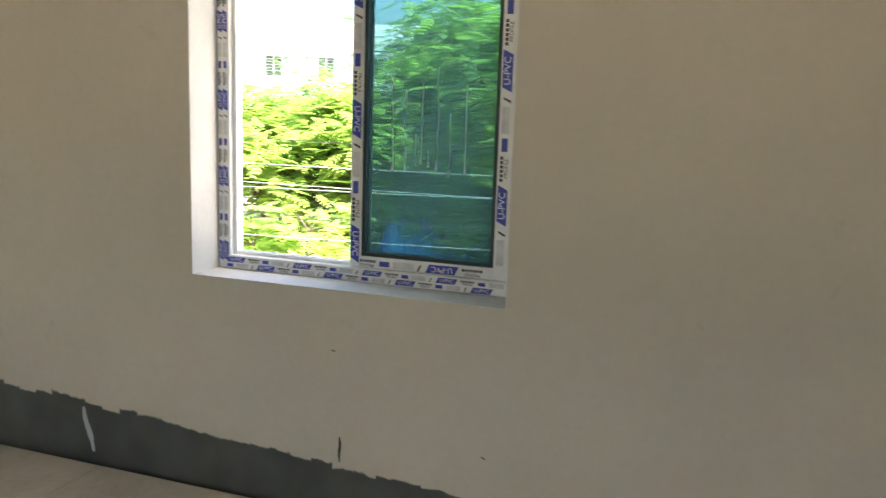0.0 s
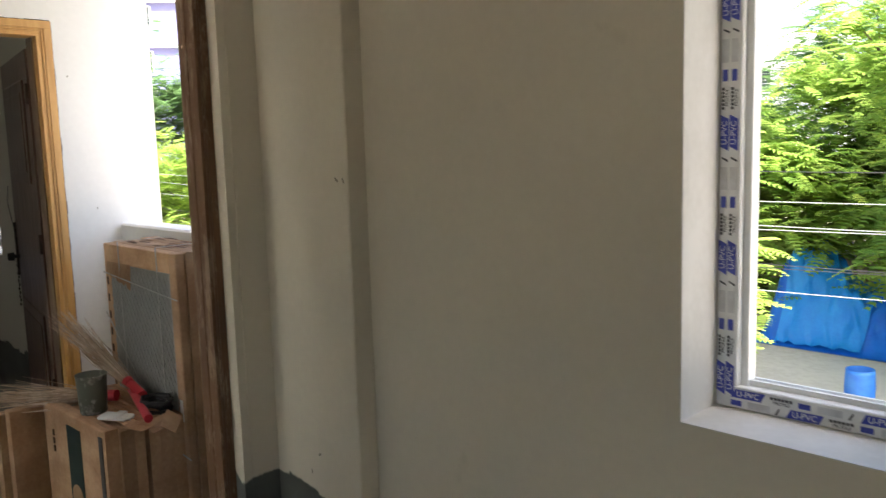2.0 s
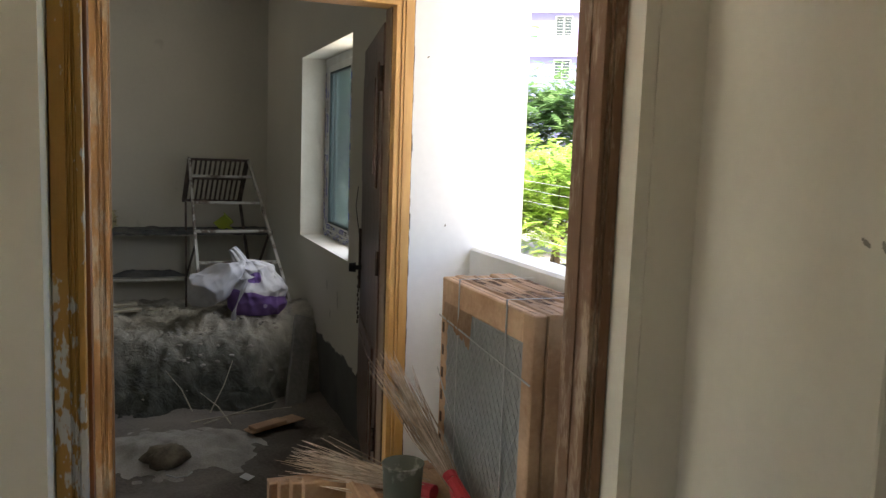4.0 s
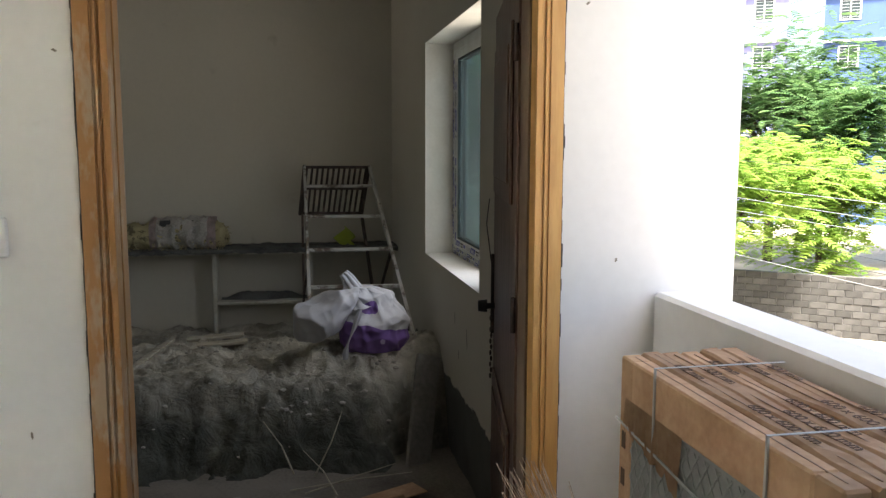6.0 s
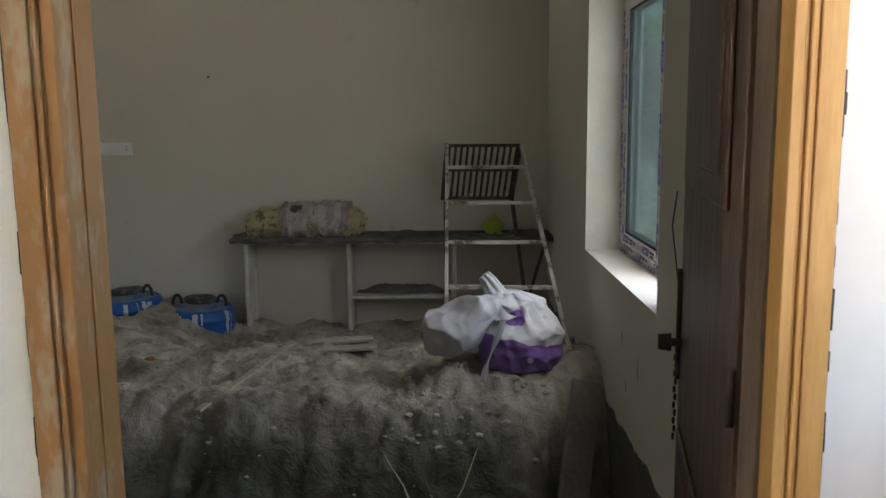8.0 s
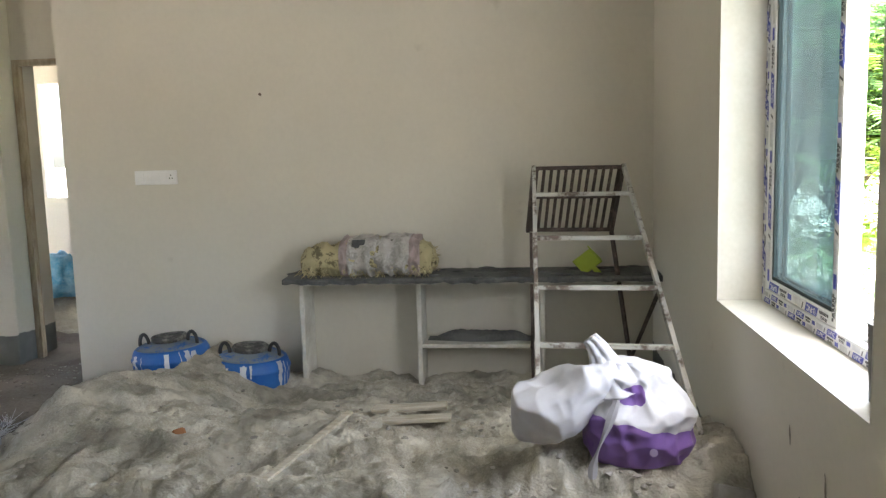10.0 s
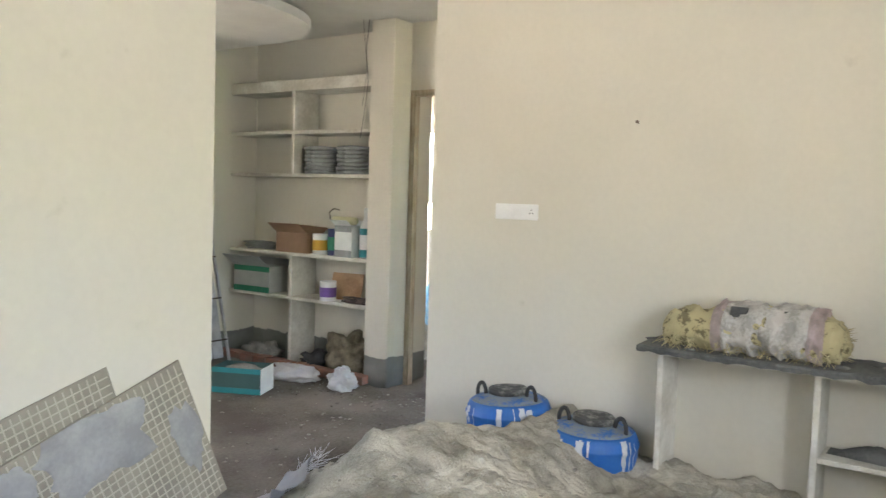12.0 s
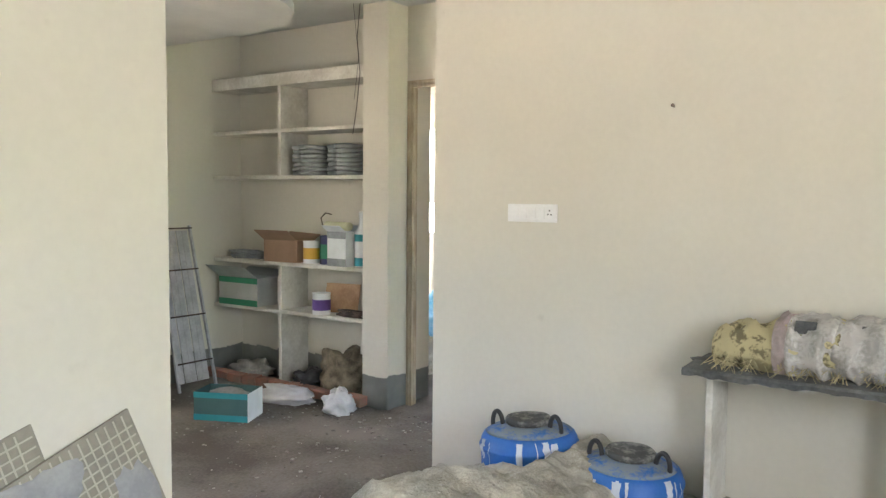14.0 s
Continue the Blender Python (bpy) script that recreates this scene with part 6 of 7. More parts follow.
def back_tile(m, W, H, patches, label, seed):
    rng = random.Random(seed)
    t = thing("loose_tile", m, label, "tile", "loose tiles on the wall")
    part("tile_body", boxes(((0, 0, 0), (W, 0.011, H)), bevel=0.002), M["tile_back"], t)
    b = bmesh.new()
    step = 0.032
    for i in range(1, int(W / step)):
        cuboid(b, (i * step - 0.0027, 0.0105, 0.01), (i * step + 0.0027, 0.0125, H - 0.01))
    for j in range(1, int(H / step)):
        cuboid(b, (0.01, 0.0105, j * step - 0.0027), (W - 0.01, 0.0128, j * step + 0.0027))
    tagged(part("ribs", b, M["grid_line"], t), kind="stuff")
    for cx, cz, r, sx, sz in patches:
        b = bmesh.new()
        n, rings = 40, []
        for q, hh in ((1.0, 0.011), (0.96, 0.017), (0.5, 0.021), (0.05, 0.022)):
            ring = []
            for i in range(n):
                a = 2 * math.pi * i / n
                k = 1 + 0.55 * noise.noise(Vector((math.cos(a) * 1.3 + seed, math.sin(a) * 1.3, cx * 9))) + 0.18 * noise.noise(Vector((math.cos(a) * 5, math.sin(a) * 5 + seed, 0)))
                x = min(W - 0.002, max(0.002, cx + math.cos(a) * r * sx * k * q))
                z = min(H - 0.002, max(0.002, cz + math.sin(a) * r * sz * k * q))
                ring.append(b.verts.new((x, hh, z)))
            rings.append(ring)
        for p, q in zip(rings[:-1], rings[1:]):
            for i in range(n):
                b.faces.new((p[i], p[(i + 1) % n], q[(i + 1) % n], q[i]))
        b.faces.new(rings[-1])
        part("mortar_patch", b, M["mortar_patch"], t, "grey dried mortar", smooth=True)
    return t


def leaning_tile(px, pz, tilt, y, lean, W, H, patches, label, seed):
    t = back_tile(pose(0, 0, 0), W, H, patches, label, seed)
    # local: x along the width, y out of the wall (towards the room), z up
    R = Matrix(((-1, 0, 0, 0), (0, 1, 0, 0), (0, 0, 1, 0), (0, 0, 0, 1)))
    for c in t.children:
        c.data.transform(R)
        c.data.flip_normals()
    t.matrix_world = Matrix.Translation((px, y, pz)) @ Matrix.Rotation(radians(lean), 4, "X") @ Matrix.Rotation(radians(tilt), 4, "Y")
    return t


leaning_tile(-7.27, -0.03, 19, -0.80, 7, 0.80, 0.60, [(0.38, 0.48, 0.17, 1.3, 0.9), (0.06, 0.50, 0.08, 1, 1), (0.72, 0.30, 0.09, 0.7, 1.6), (0.10, 0.2, 0.1, 1, 1.4)], "grey floor tile leaning face to the wall, patched with mortar", 3)
leaning_tile(-7.27, 0.13, 17, -0.86, 4, 0.44, 0.58, [(0.1, 0.1, 0.08, 1, 1)], "grey floor tile leaning face to the wall", 5)
leaning_tile(-7.13, 0.02, 3, -0.875, 2, 0.30, 0.60, [], "grey floor tile leaning face to the wall", 8)
# brown carton of tiles by the same wall
ct = thing("tile_carton", pose(-7.33, -0.69, -0.12, 0, 31, 0), "brown carton tied with pale string", "carton")
part("box", boxes(((0, -0.05, 0), (0.6, 0.03, 0.95)), bevel=0.005), M["cardboard"], ct)
b = bmesh.new()
bar(b, (-0.001, 0.033, 0.55), (0.4, 0.033, 0.75), 0.012, 0.003, 0, (0, 1, 0))
part("string", b, M["strap"], ct)
b = bmesh.new()
bar(b, (-0.001, 0.033, 0.38), (0.3, 0.033, 0.30), 0.012, 0.003, 0, (0, 1, 0))
part("string", b, M["strap"], ct)
# frayed woven sack at their foot
fs = thing("frayed_sack", pose(-8.15, -0.86, 0.0), "white woven plastic sack with frayed ends", "sack")
heapb = bmesh.new()
nx, ny = 26, 12
g = [[heapb.verts.new((0.32 - 0.62 * i / nx, -0.16 + 0.32 * j / ny + 0.03 * math.sin(i * 0.7), max(sand_height(-8.15 + 0.32 - 0.62 * i / nx, -0.86 - 0.16 + 0.32 * j / ny), FB) + 0.04 + 0.035 * hnoise(i * 0.3, j * 0.5, 1.0, 3) + 0.03 * math.sin(j / ny * 3.1))) for i in range(nx + 1)] for j in range(ny + 1)]
for a_, c_ in zip(g[:-1], g[1:]):
    for i in range(nx):
        heapb.faces.new((a_[i], a_[i + 1], c_[i + 1], c_[i]))
bmesh.ops.solidify(heapb, geom=heapb.faces[:], thickness=0.006)
part("cloth", heapb, M["bag_white"], fs, smooth=True)
b = bmesh.new()
for i in range(90):
    a = random.uniform(-0.9, 0.9)
    s = Vector((-0.30 + random.uniform(-0.03, 0.05), random.uniform(-0.15, 0.15), 0))
    s.z = max(sand_height(-8.15 + s.x, -0.86 + s.y), FB) + 0.05
    e = s + Vector((-math.cos(a) * 0.14, math.sin(a) * 0.14, random.uniform(-0.02, 0.07))) * random.uniform(0.5, 1.1)
    tube(b, s, e, 0.0022, 0.001, 4)
tagged(part("frayed_strands", b, M["bag_white"], fs), kind="stuff")


# ---- brooms, bucket and gloves on the low cartons ----
M["twig"] = material("dry_coconut_twig", (0.34, 0.25, 0.18), 0.8, (0.52, 0.43, 0.34), 12, 60, 0.2, island=0.3)
M["red_tape"] = plain("red_tape", (0.55, 0.03, 0.05), 0.4)


def broom(a, tip, spread, n, seed, label):
    rng = random.Random(seed)
    o = thing("stick_broom", Matrix.Translation(a), label, "broom", "stick brooms")
    d = Vector(tip) - Vector(a)
    side = d.cross(Vector((0, 0, 1))).normalized()
    up = side.cross(d).normalized()
    b = bmesh.new()
    for i in range(n):
        o1, o2 = rng.gauss(0, 0.008), rng.gauss(0, 0.008)
        e1, e2, ll = rng.gauss(0, spread), rng.gauss(0, spread * 0.55), rng.uniform(0.75, 1.05)
        p0 = side * o1 + up * o2
        p2 = d * ll + side * e1 + up * e2
        p1 = p0.lerp(p2, 0.5) + side * rng.gauss(0, 0.012) + up * rng.gauss(0, 0.012)
        tube(b, p0, p1, 0.0022, 0.0019, 4)
        tube(b, p1, p2, 0.0019, 0.0008, 4)
    tagged(part("bristle_bundle", b, M["twig"], o), kind="stuff")
    b = bmesh.new()
    dn = d.normalized()
    tube(b, dn * -0.03, dn * 0.07, 0.024, 0.022, 12)
    tube(b, dn * 0.075, dn * 0.10, 0.023, 0.024, 12)
    part("binding", b, M["red_tape"], o, "red tape binding")
    return o


broom((-4.30, 2.29, 0.52), (-5.02, 2.26, 0.76), 0.036, 110, 5, "coconut-twig broom bound with red tape on the cartons")
broom((-4.42, 2.22, 0.50), (-4.88, 1.90, 0.475), 0.045, 130, 6, "coconut-twig broom bound with red tape on the cartons")
rh = thing("red_pipe", pose(-4.28, 2.28, 0.49), "short red plastic pipe on the cartons", "pipe")
b = bmesh.new()
tube(b, (-0.14, 0.03, 0.02), (0.28, -0.09, 0.01), 0.017, n=12)
part("tube", b, M["red_tape"], rh)
bk = thing("small_bucket", pose(-4.335, 2.115, 0.472), "grey paint-splashed plastic jug on the cartons", "jug")
b = bmesh.new()
lathe(b, [(0.048, 0), (0.052, 0.006), (0.060, 0.155), (0.063, 0.16), (0.057, 0.16), (0.049, 0.012)], 24)
part("jug_body", b, material("grey_green_plastic", (0.13, 0.14, 0.11), 0.6, (0.35, 0.35, 0.31), 16, 60, 0.1, contrast=(0.55, 0.66)), bk, smooth=True)
gl = thing("work_glove", pose(-4.19, 2.13, 0.475, 0, 0, 30), "dirty white work glove on the carton", "glove")
b = bmesh.new()
cuboid(b, (-0.05, -0.035, 0), (0.04, 0.035, 0.016), 0.006)
for k in range(4):
    cuboid(b, (0.035, -0.034 + k * 0.018, 0.001), (0.095 - 0.01 * abs(k - 1.5), -0.019 + k * 0.018, 0.014), 0.005)
cuboid(b, (-0.01, 0.03, 0.001), (0.03, 0.06, 0.014), 0.005)
part("fabric", b, M["white_card"], gl, smooth=True)
tangle("cable_coil", pose(-4.14, 2.29, 0.475), 7, 0.007, 0.085, 0.06, 0.045, M["rubber"], "coil of black cable on the cartons", "cable", 11)
pp = thing("torn_cardboard", pose(-4.05, 2.20, 0.47, 0, 12, 20), "torn cardboard scraps on the cartons", "cardboard")
for k in range(4):
    b = bmesh.new()
    cuboid(b, (-0.05, -0.03, 0), (0.06, 0.035, 0.003), 0, pose(0.03 * k, 0.03 * k - 0.05, 0.006 * k, 8 * k, -10, 40 * k))
    part("scrap", b, M["cardboard"], pp)

# printed sack lying on the tiles of the first room
ps = thing("printed_sack", pose(-3.3, 2.02, 0.001, 0, 0, 15), "flattened white printed sack on the tiled floor", "sack")
b = bmesh.new()
nx, ny = 16, 12
g = [[b.verts.new((-0.25 + 0.5 * i / nx, -0.22 + 0.42 * j / ny, 0.006 + 0.035 * (hnoise(i * 0.2, j * 0.2, 1.6, 3) + 0.6) * sstep(min(i, nx - i, j, ny - j) / 2.5))) for i in range(nx + 1)] for j in range(ny + 1)]
for a_, c_ in zip(g[:-1], g[1:]):
    for i in range(nx):
        b.faces.new((a_[i], a_[i + 1], c_[i + 1], c_[i]))
bmesh.ops.solidify(b, geom=b.faces[:], thickness=0.003)
part("cloth", b, material("printed_sack_white", (0.6, 0.6, 0.58), 0.6, (0.2, 0.19, 0.16), 16, 60, 0.2, contrast=(0.56, 0.6)), ps, smooth=True)

# crumbs on the hall floor
rng = random.Random(77)
b = bmesh.new()
for i in range(900):
    x, y = rng.uniform(-11.0, -8.2), rng.uniform(-4.2, -1.2)
    if i % 3 == 0:
        x, y = rng.gauss(-10.6, 0.25), rng.uniform(-3.9, -1.5)
    r = rng.choice((0.003, 0.004, 0.006, 0.010))
    z = dirt_height(x, y)
    cuboid(b, (-r, -r * 0.7, 0), (r, r * 0.7, r * 0.7), 0, Matrix.Translation((x, y, z)) @ Matrix.Rotation(rng.random() * 6, 4, "Z"))
tagged(part("floor_rubble", b, material("mortar_rubble", (0.36, 0.34, 0.30), 0.95, (0.18, 0.16, 0.14), 8, 40, 0.3, island=0.4)), "crumbs of mortar and rubble on the hall floor", "rubble", "", "stuff")

# debris on the floor just inside the door
cd = thing("cardboard_scrap", pose(-6.84, 2.13, FB + 0.03, 6, -8, 15), "torn damp cardboard on the floor", "cardboard")
part("sheet", boxes(((-0.09, -0.16, 0), (0.09, 0.17, 0.006)), bevel=0.002), M["cardboard"], cd)
part("sheet", boxes(((-0.02, -0.14, 0.006), (0.10, 0.05, 0.03)), bevel=0.004), M["cardboard"], cd)
heap("mortar_lump", pose(-6.45, 1.52, FB), 0.09, 0.12, 0.07, M["burlap"], "dark lump of hardened mortar on the floor", "lump", 15, 0.35, 3)


def spill_height(x, y):
    r2 = ((x + 6.68) / 0.34) ** 2 + ((y - 1.58) / 0.46) ** 2
    lump = 0.034 * hnoise(x, y, 6, 71) + 0.022 * hnoise(x, y, 15, 73) + 0.03 * (noise.voronoi(Vector((x * 11, y * 11, 2.0)))[0][0] - 0.3)
    return FB - 0.045 + (0.10 + lump) * math.exp(-r2 * 0.9)


tagged(height_sheet("spilt_sand", -7.3, -6.05, 0.85, 2.3, 0.016, spill_height, M["dry_sand"]), "low rough spill of sand and mortar on the floor", "sand", "", "stuff")
for k, (x, y, x2, y2, z2) in enumerate(((-7.0, 1.68, -7.05, 2.28, 0.03), (-6.95, 1.75, -7.1, 2.2, 0.06), (-7.15, 1.8, -7.3, 1.95, 0.28), (-7.2, 1.7, -7.38, 1.55, 0.22), (-6.9, 1.9, -7.25, 1.75, 0.10))):
    t = thing("dry_twig", pose(x, y, FB + 0.03), "thin dry twig on the sand", "twig", "dry twigs")
    b = bmesh.new()
    d = Vector((x2 - x, y2 - y, z2))
    tube(b, (0, 0, 0), d * 0.5 + Vector((0.01, 0.015, 0.012)), 0.005, 0.004, 5)
    tube(b, d * 0.5 + Vector((0.01, 0.015, 0.012)), d, 0.004, 0.002, 5)
    part("stem", b, M["pale_wood"], t)
wv = thing("white_wire", pose(-6.18, 1.56, FB + 0.03), "short bent white wire on the floor", "wire")
b = bmesh.new()
polytube(b, [(-0.05, -0.04, 0), (0.02, 0.0, 0.01), (0.03, 0.05, 0.015), (-0.03, 0.08, 0.01)], 0.004, 6)
part("strand", b, M["strap"], wv)
pp2 = thing("paper_scrap", pose(-6.1, 1.89, FB + 0.03, 8, 5, 40), "small white paper scrap on the floor", "paper")
part("sheet", boxes(((-0.03, -0.02, 0), (0.03, 0.025, 0.002))), M["white_card"], pp2)


# ---- outside ----
GZ = -3.2
ground = height_sheet("ground", -420, 420, -420, 420, 14, lambda x, y: GZ, M["ground"])
tagged(ground, "sandy bare ground of the yard", "ground", "", "structure")


def tree(name, x, y, h, r, n, mat, seed, label, cz=0.33, fs=1.0):
    rng = random.Random(seed)
    t = thing(name, pose(x, y, GZ), label, "tree", "street trees")
    b = bmesh.new()
    top = Vector((rng.uniform(-0.4, 0.4), rng.uniform(-0.4, 0.4), h * 0.45))
    tube(b, (0, 0, -0.2), top, 0.16 * h / 7, 0.10 * h / 7, 10)
    tips = []
    for i in range(9):
        a = i * 0.72 + rng.random()
        e = top + Vector((math.cos(a) * r * rng.uniform(0.45, 0.8), math.sin(a) * r * rng.uniform(0.45, 0.8), h * rng.uniform(0.15, 0.42)))
        mid = top.lerp(e, 0.5) + Vector((0, 0, 0.15 * r))
        tube(b, top, mid, 0.06 * h / 7, 0.04 * h / 7, 7)
        tube(b, mid, e, 0.04 * h / 7, 0.012, 6)
        tips += [mid, e]
        for j in range(3):
            q = e + Vector((rng.uniform(-1, 1), rng.uniform(-1, 1), rng.uniform(-0.3, 0.8))) * r * 0.35
            tube(b, mid.lerp(e, 0.6), q, 0.015, 0.006, 5)
            tips.append(q)
    part("trunk", b, M["bark"], t)
    R = np.random.RandomState(seed)
    verts, faces = [], []
    c0 = np.array([0, 0, h * (1 - cz)])
    centres = [np.array(q) for q in tips]
    for k in range(14):
        d = R.normal(0, 1, 3)
        d /= np.linalg.norm(d)
        centres.append(c0 + d * np.array([r, r, h * cz]) * R.uniform(0.35, 0.85))
    for k in range(n):
        base_p = centres[R.randint(len(centres))] + R.normal(0, 0.20 * r, 3) * np.array([1, 1, 0.6])
        a = R.uniform(0, 2 * math.pi)
        dirv = np.array([math.cos(a), math.sin(a), R.uniform(-0.45, 0.25)])
        dirv /= np.linalg.norm(dirv)
        side = np.cross(dirv, [0, 0, 1.0])
        side /= np.linalg.norm(side)
        upv = np.cross(side, dirv)
        ln = R.uniform(0.35, 0.65) * fs
        m = 7
        for s in range(m):
            f = (s + 0.5) / m
            p = base_p + dirv * ln * f - np.array([0, 0, 0.22 * ln * f * f])
            w = 0.34 * ln * (1 - abs(f - 0.42) * 1.3)
            for sg in (1, -1):
                tip = p + side * sg * w + dirv * ln * 0.08 - upv * w * 0.25
                i0 = len(verts)
                t_ = ln / m * 0.42
                verts += [p - dirv * t_, p + side * sg * w * 0.5 - dirv * t_ * 1.0, tip, p + side * sg * w * 0.55 + dirv * t_ * 1.1, p + dirv * t_]
                faces.append((i0, i0 + 1, i0 + 2, i0 + 3, i0 + 4))
    me = bpy.data.meshes.new("crown")
    me.from_pydata([tuple(v) for v in verts], [], faces)
    me.materials.append(mat)
    cr = new("crown", me)
    cr.parent = t
    return t


LT, DK = M["leaf_light"], M["leaf_dark"]
for i, (x, y, h, r, n, mt, cz) in enumerate([
    (-6.9, 11.4, 3.5, 1.3, 480, LT, 0.42), (-4.2, 16.4, 7.8, 2.4, 1900, LT, 0.34), (-10.2, 22.0, 5.5, 2.8, 2600, LT, 0.47), (-6.9, 23.5, 8.0, 3.2, 2600, LT, 0.47), (-3.4, 21.0, 8.2, 3.0, 2200, LT, 0.47),
    (-13.5, 24, 5.6, 3.2, 2400, LT, 0.47), (-9.3, 20.3, 3.4, 1.6, 1000, LT, 0.48), (-5.6, 20.4, 3.6, 1.7, 1000, LT, 0.48), (-1.4, 22.4, 3.4, 1.6, 900, DK, 0.48), (-8.0, 25.5, 4.5, 2.6, 1400, LT, 0.48), (-8.5, 29, 8.8, 4.2, 2600, DK, 0.47), (-0.6, 17.0, 7.6, 2.6, 1600, DK, 0.45), (3.5, 20, 8.0, 3.4, 1200, DK, 0.45), (-16, 31, 6.6, 4.0, 2000, DK, 0.47), (-12.0, 19.0, 4.6, 2.0, 1300, LT, 0.47), (-4.0, 26, 8.4, 3.6, 1600, LT, 0.47),
    (-21.8, 12.4, 5.0, 2.0, 1700, LT, 0.36), (-24.8, 17.2, 5.4, 2.4, 1900, LT, 0.45), (-28.5, 15.5, 5.6, 2.4, 1500, LT, 0.46), (-5.0, 34, 10.0, 4.6, 1500, DK, 0.47), (-1.0, 29, 9.4, 4.2, 1400, DK, 0.47), (-35, 22.0, 9.8, 4.2, 3000, DK, 0.48), (-38.0, 17.5, 9.0, 3.8, 2400, DK, 0.48), (-31, 28, 9.5, 4.0, 2200, DK, 0.48), (-21, 25, 6.2, 3.0, 1500, DK, 0.47), (-30, 21.5, 8.0, 3.2, 2000, DK, 0.47),
    (-19.0, 5.7, 8.0, 2.3, 1900, DK, 0.47), (-20.5, 7.5, 7.4, 2.0, 1700, LT, 0.47), (-26.5, 9.8, 9.0, 2.8, 1900, DK, 0.48)]):
    tree("tree", x, y, h, r, n, mt, 50 + i, "feathery light green street tree" if mt is LT else "dense dark green street tree", cz, 1.0 if y < 17 else 1.35)


def building(name, x, y, w, d, h, color, label, rz=0, floors=4, cols=3):
    m = material(name + "_paint", color, 0.7, tuple(c * 0.85 for c in color), 0.5, 8, 0.05)
    bd = thing(name, pose(x, y, GZ, 0, 0, rz), label, "building")
    part("wall", boxes(((-w / 2, 0, 0), (w / 2, d, h))), m, bd)
    part("roof", boxes(((-w / 2 - 0.2, -0.2, h), (w / 2 + 0.2, d + 0.2, h + 0.25)), ((-w / 2, -0.1, h + 0.25), (w / 2, 0.1, h + 1.1))), M["wall_white"], bd)
    for f in range(floors):
        for c in range(cols):
            cx, cz = -w / 2 + w * (c + 0.5) / cols, 1.2 + f * 3.0
            win = part("window", boxes(((cx - 0.62, -0.06, cz - 0.08), (cx + 0.62, 0.0, cz + 1.33)), bevel=0.01), M["upvc"], bd)
            part("pane", boxes(((cx - 0.53, -0.075, cz), (cx - 0.03, -0.065, cz + 1.25)), ((cx + 0.03, -0.075, cz), (cx + 0.53, -0.065, cz + 1.25))), M["gasket"], win)
            bb = bmesh.new()
            for q in range(6):
                cuboid(bb, (cx - 0.53, -0.10, cz + 0.1 + q * 0.2), (cx + 0.53, -0.09, cz + 0.115 + q * 0.2))
            part("grille", bb, M["upvc"], win)
        part("ledge", boxes(((-w / 2 - 0.05, -0.35, 2.75 + f * 3.0), (w / 2 + 0.05, 0, 2.87 + f * 3.0))), M["wall_white"], bd)
    return bd


building("apartment_building", -24.5, 50, 14, 9, 9.6, (0.80, 0.80, 0.80), "white plastered apartment block behind the trees", 20, 3, 4)
building("purple_building", -54.0, 29.5, 9, 8, 22.5, (0.24, 0.24, 0.44), "lavender painted apartment block with white windows", 58, 7, 3)
building("blue_building", -49.0, 39.5, 9, 8, 20, (0.07, 0.12, 0.27), "blue painted apartment block", 52, 6, 3)

# block wall of the yard beyond
bw = thing("block_wall", pose(-21.6, 15.2, GZ, 0, 0, 52), "grey block compound wall with pale mortar", "wall", "", "structure")
part("mortar", boxes(((-6, 0.03, 0), (6, 0.17, 1.58))), material("dark_mortar", (0.17, 0.16, 0.15), 0.9, (0.10, 0.095, 0.09), 2.0, 40, 0.4), bw)
bk = boxes(((0.01, 0, 0.01), (0.39, 0.2, 0.18)), bevel=0.012)
first = part("block", bk, M["block"], bw)
first.location = (-6, 0, 0)
for r in range(9):
    for c in range(30):
        if r == 0 and c == 0:
            continue
        o = new("block", first.data)
        o.parent, o.location = bw, (-6 + 0.4 * c - (0.2 if r % 2 else 0), random.uniform(-0.015, 0.015), 0.19 * r * 0.92)

# tarpaulin-covered pile and a drum in the yard
tp = thing("tarpaulin_pile", pose(-7.55, 20.2, GZ), "pile under crumpled blue tarpaulins", "tarpaulin")


def tarp_h(x, y):
    e = sstep((1.6 - abs(x)) / 0.6) * sstep((1.55 - abs(y)) / 1.2)
    top = 1.25 + 0.75 * sstep((0.5 - x) / 1.1) - 0.45 * sstep((-x - 0.8) / 0.7)
    q = Vector((x * 1.5 + 0.5 * y, y * 1.1, 3.0))
    q += Vector((noise.noise(q), noise.noise(q + Vector((7, 0, 0))), 0)) * 0.5
    return e * (top + 0.22 * (noise.voronoi(q)[0][0] - 0.4) + 0.16 * (noise.voronoi(q * 2.7)[0][0] - 0.4) + 0.28 * hnoise(x, y, 1.7, 4) - 0.34 * abs(hnoise(x * 2.2 + y, y, 2.2, 8)) - 0.16 * abs(hnoise(x - y, y * 0.5, 6, 2)))


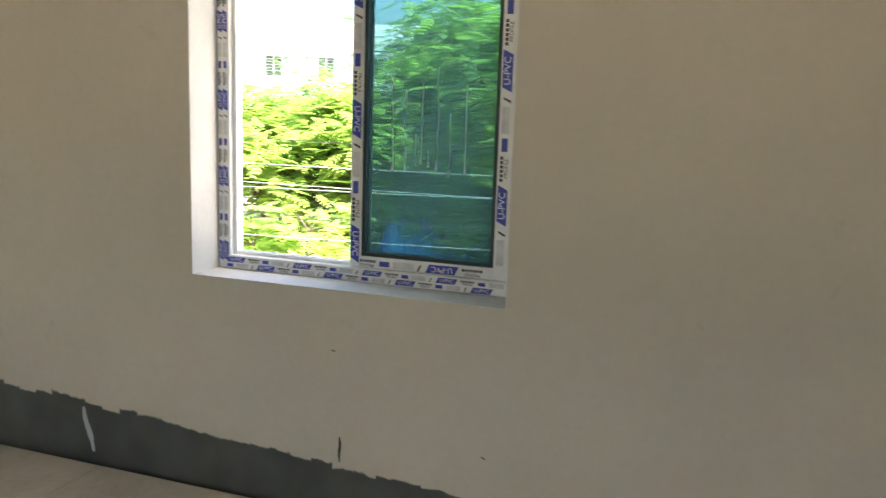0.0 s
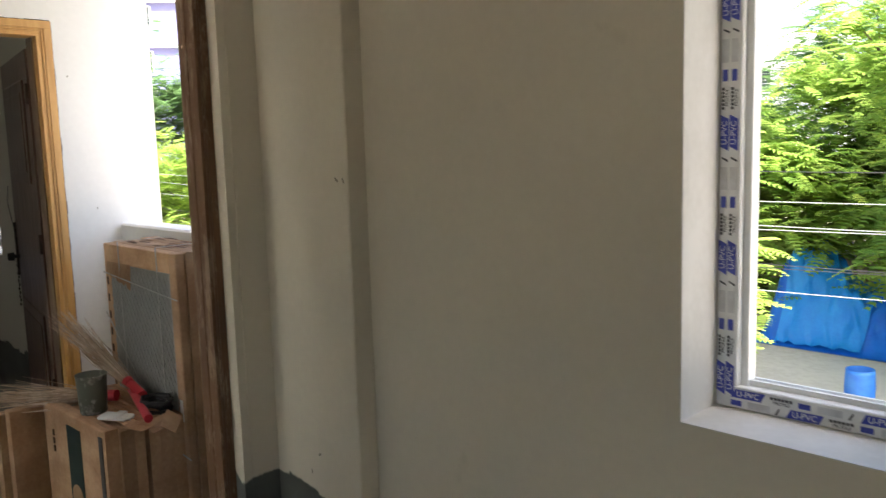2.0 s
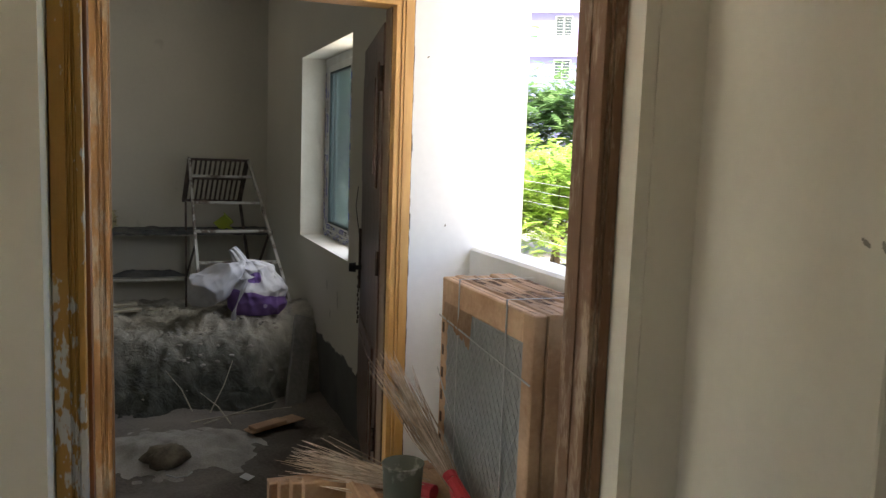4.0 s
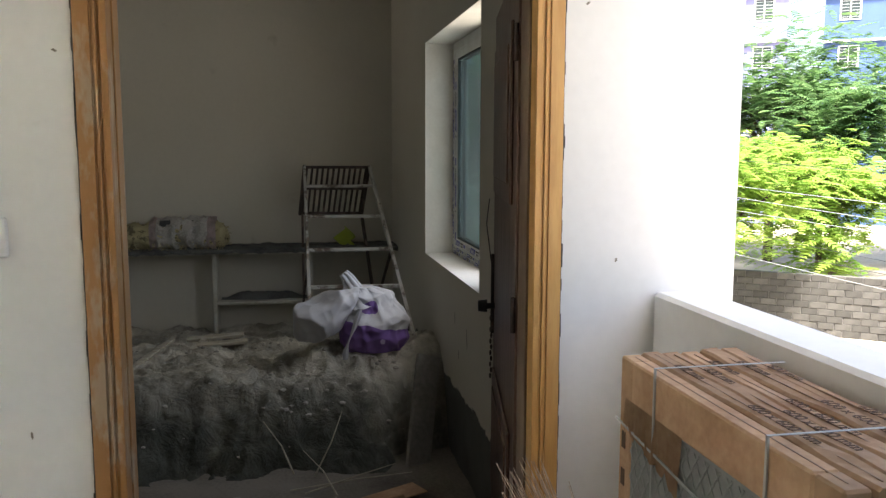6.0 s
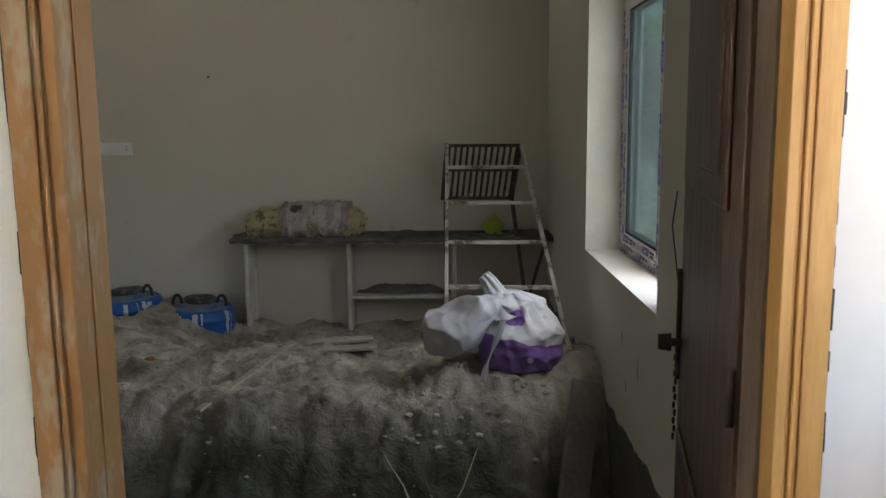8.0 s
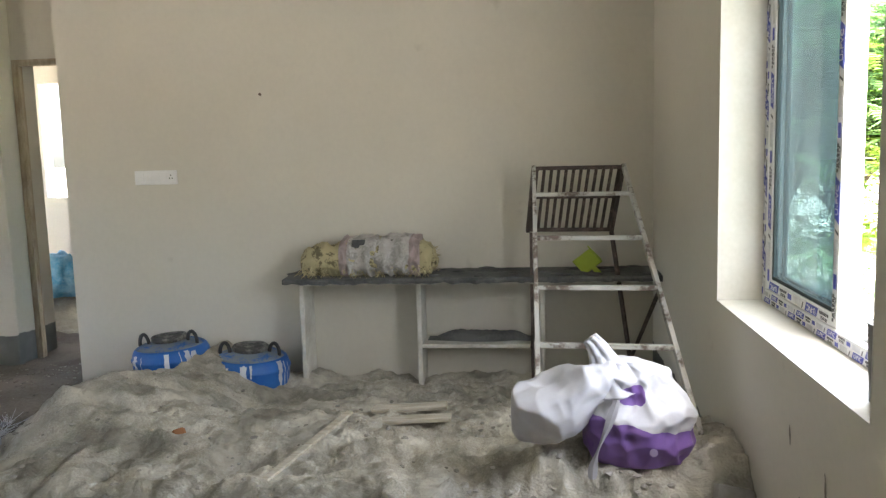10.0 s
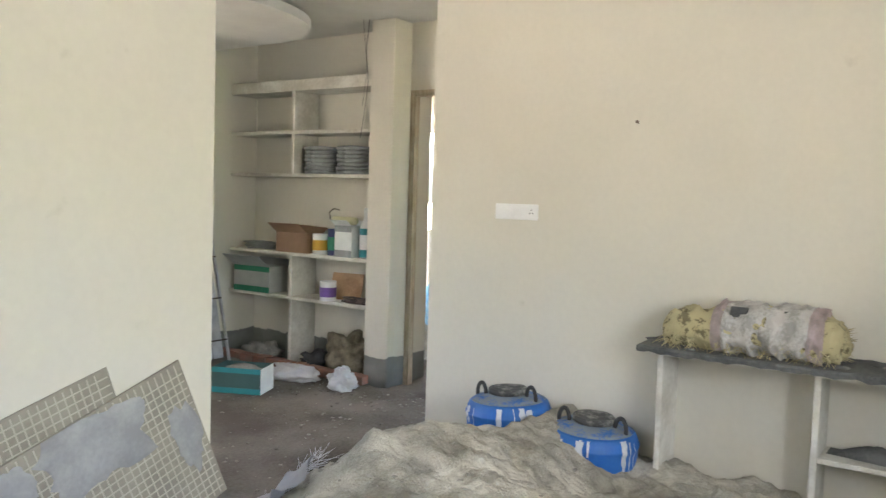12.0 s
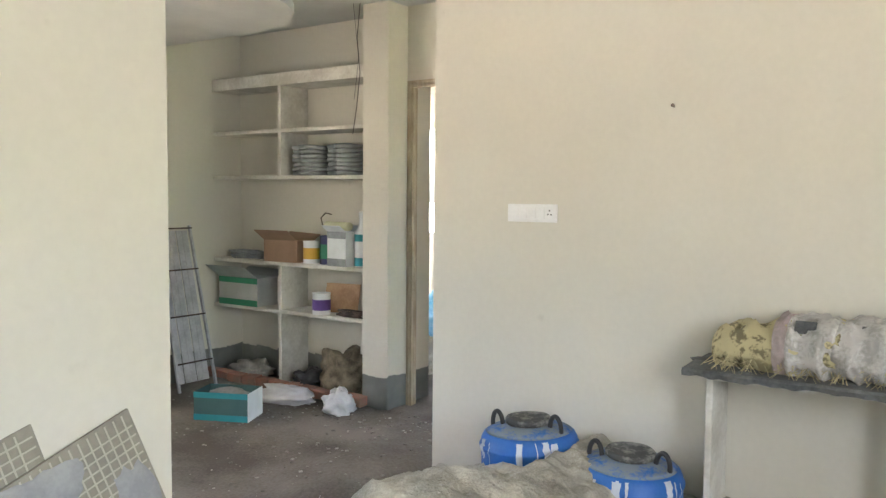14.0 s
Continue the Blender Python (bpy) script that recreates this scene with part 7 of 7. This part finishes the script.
ts = height_sheet("tarpaulin", -1.7, 1.7, -1.6, 1.6, 0.045, tarp_h, M["tarp"])
ts.parent = tp
M["tarp_pale"] = material("pale_blue_tarpaulin", (0.008, 0.17, 0.50), 0.3, (0.015, 0.22, 0.56), 2, 20, 0.2)
ts = height_sheet("upper_sheet", -0.9, 0.9, -1.5, 0.6, 0.045, lambda x, y: tarp_h(x, y) * 0.985 + 0.09 + 0.08 * hnoise(x * 2 + y, y, 3, 9), M["tarp_pale"])
ts.parent = tp
ts["label"] = "paler blue sheet thrown over"
fence = thing("yard_wall", pose(-7.9, 23.0, GZ), "low weathered yard wall behind the pile", "wall", "", "structure")
part("wall", boxes(((-6, 0, 0), (7, 0.2, 1.5)), bevel=0.02), material("weathered_sandy_plaster", (0.42, 0.36, 0.28), 0.9, (0.28, 0.235, 0.18), 1.2, 30, 0.4), fence)
shed = thing("shed_roof", pose(-9.1, 22.0, GZ + 1.62, 8, 0, 6), "corrugated pale sheet roof of a low shed", "roof")
bb = bmesh.new()
for k in range(26):
    cuboid(bb, (-1.3 + k * 0.1, 0, 0.02 * (k % 2)), (-1.2 + k * 0.1, 1.2, 0.012 + 0.02 * (k % 2)))
part("sheet", bb, M["upvc"], shed)
for xx in (-1.2, 1.15):
    for yy in (0.05, 1.1):
        part("post", boxes(((xx, yy, -1.62), (xx + 0.08, yy + 0.08, 0.0))), M["bark"], shed)

yd = thing("yard_drum", pose(-5.64, 15.58, GZ), "blue plastic drum in the yard", "drum")
b = bmesh.new()
lathe(b, [(0.22, 0), (0.24, 0.05), (0.25, 0.3), (0.24, 0.55), (0.235, 0.62), (0.21, 0.62), (0.21, 0.1)], 24)
part("drum_body", b, M["blue_drum"], yd, smooth=True)

# overhead cables of the street
cb = thing("overhead_cables", pose(0, 0, 0), "sagging overhead street cables", "cables")
for i in range(7):
    b = bmesh.new()
    z0, y0 = 0.55 + 0.26 * i - 0.4 * (i % 2), 7.6 + 0.25 * (i % 3)
    pts = [Vector((-26 + 38 * k / 24, y0 + (0.8 * k / 24), z0 - 0.9 * (1 - ((k - 12) / 12) ** 2) * 0.6 + (0.5 - 0.2 * i) * k / 24)) for k in range(25)]
    polytube(b, pts, 0.0036, 5)
    part("cable", b, M["strap"] if i % 3 else M["rubber"], cb)
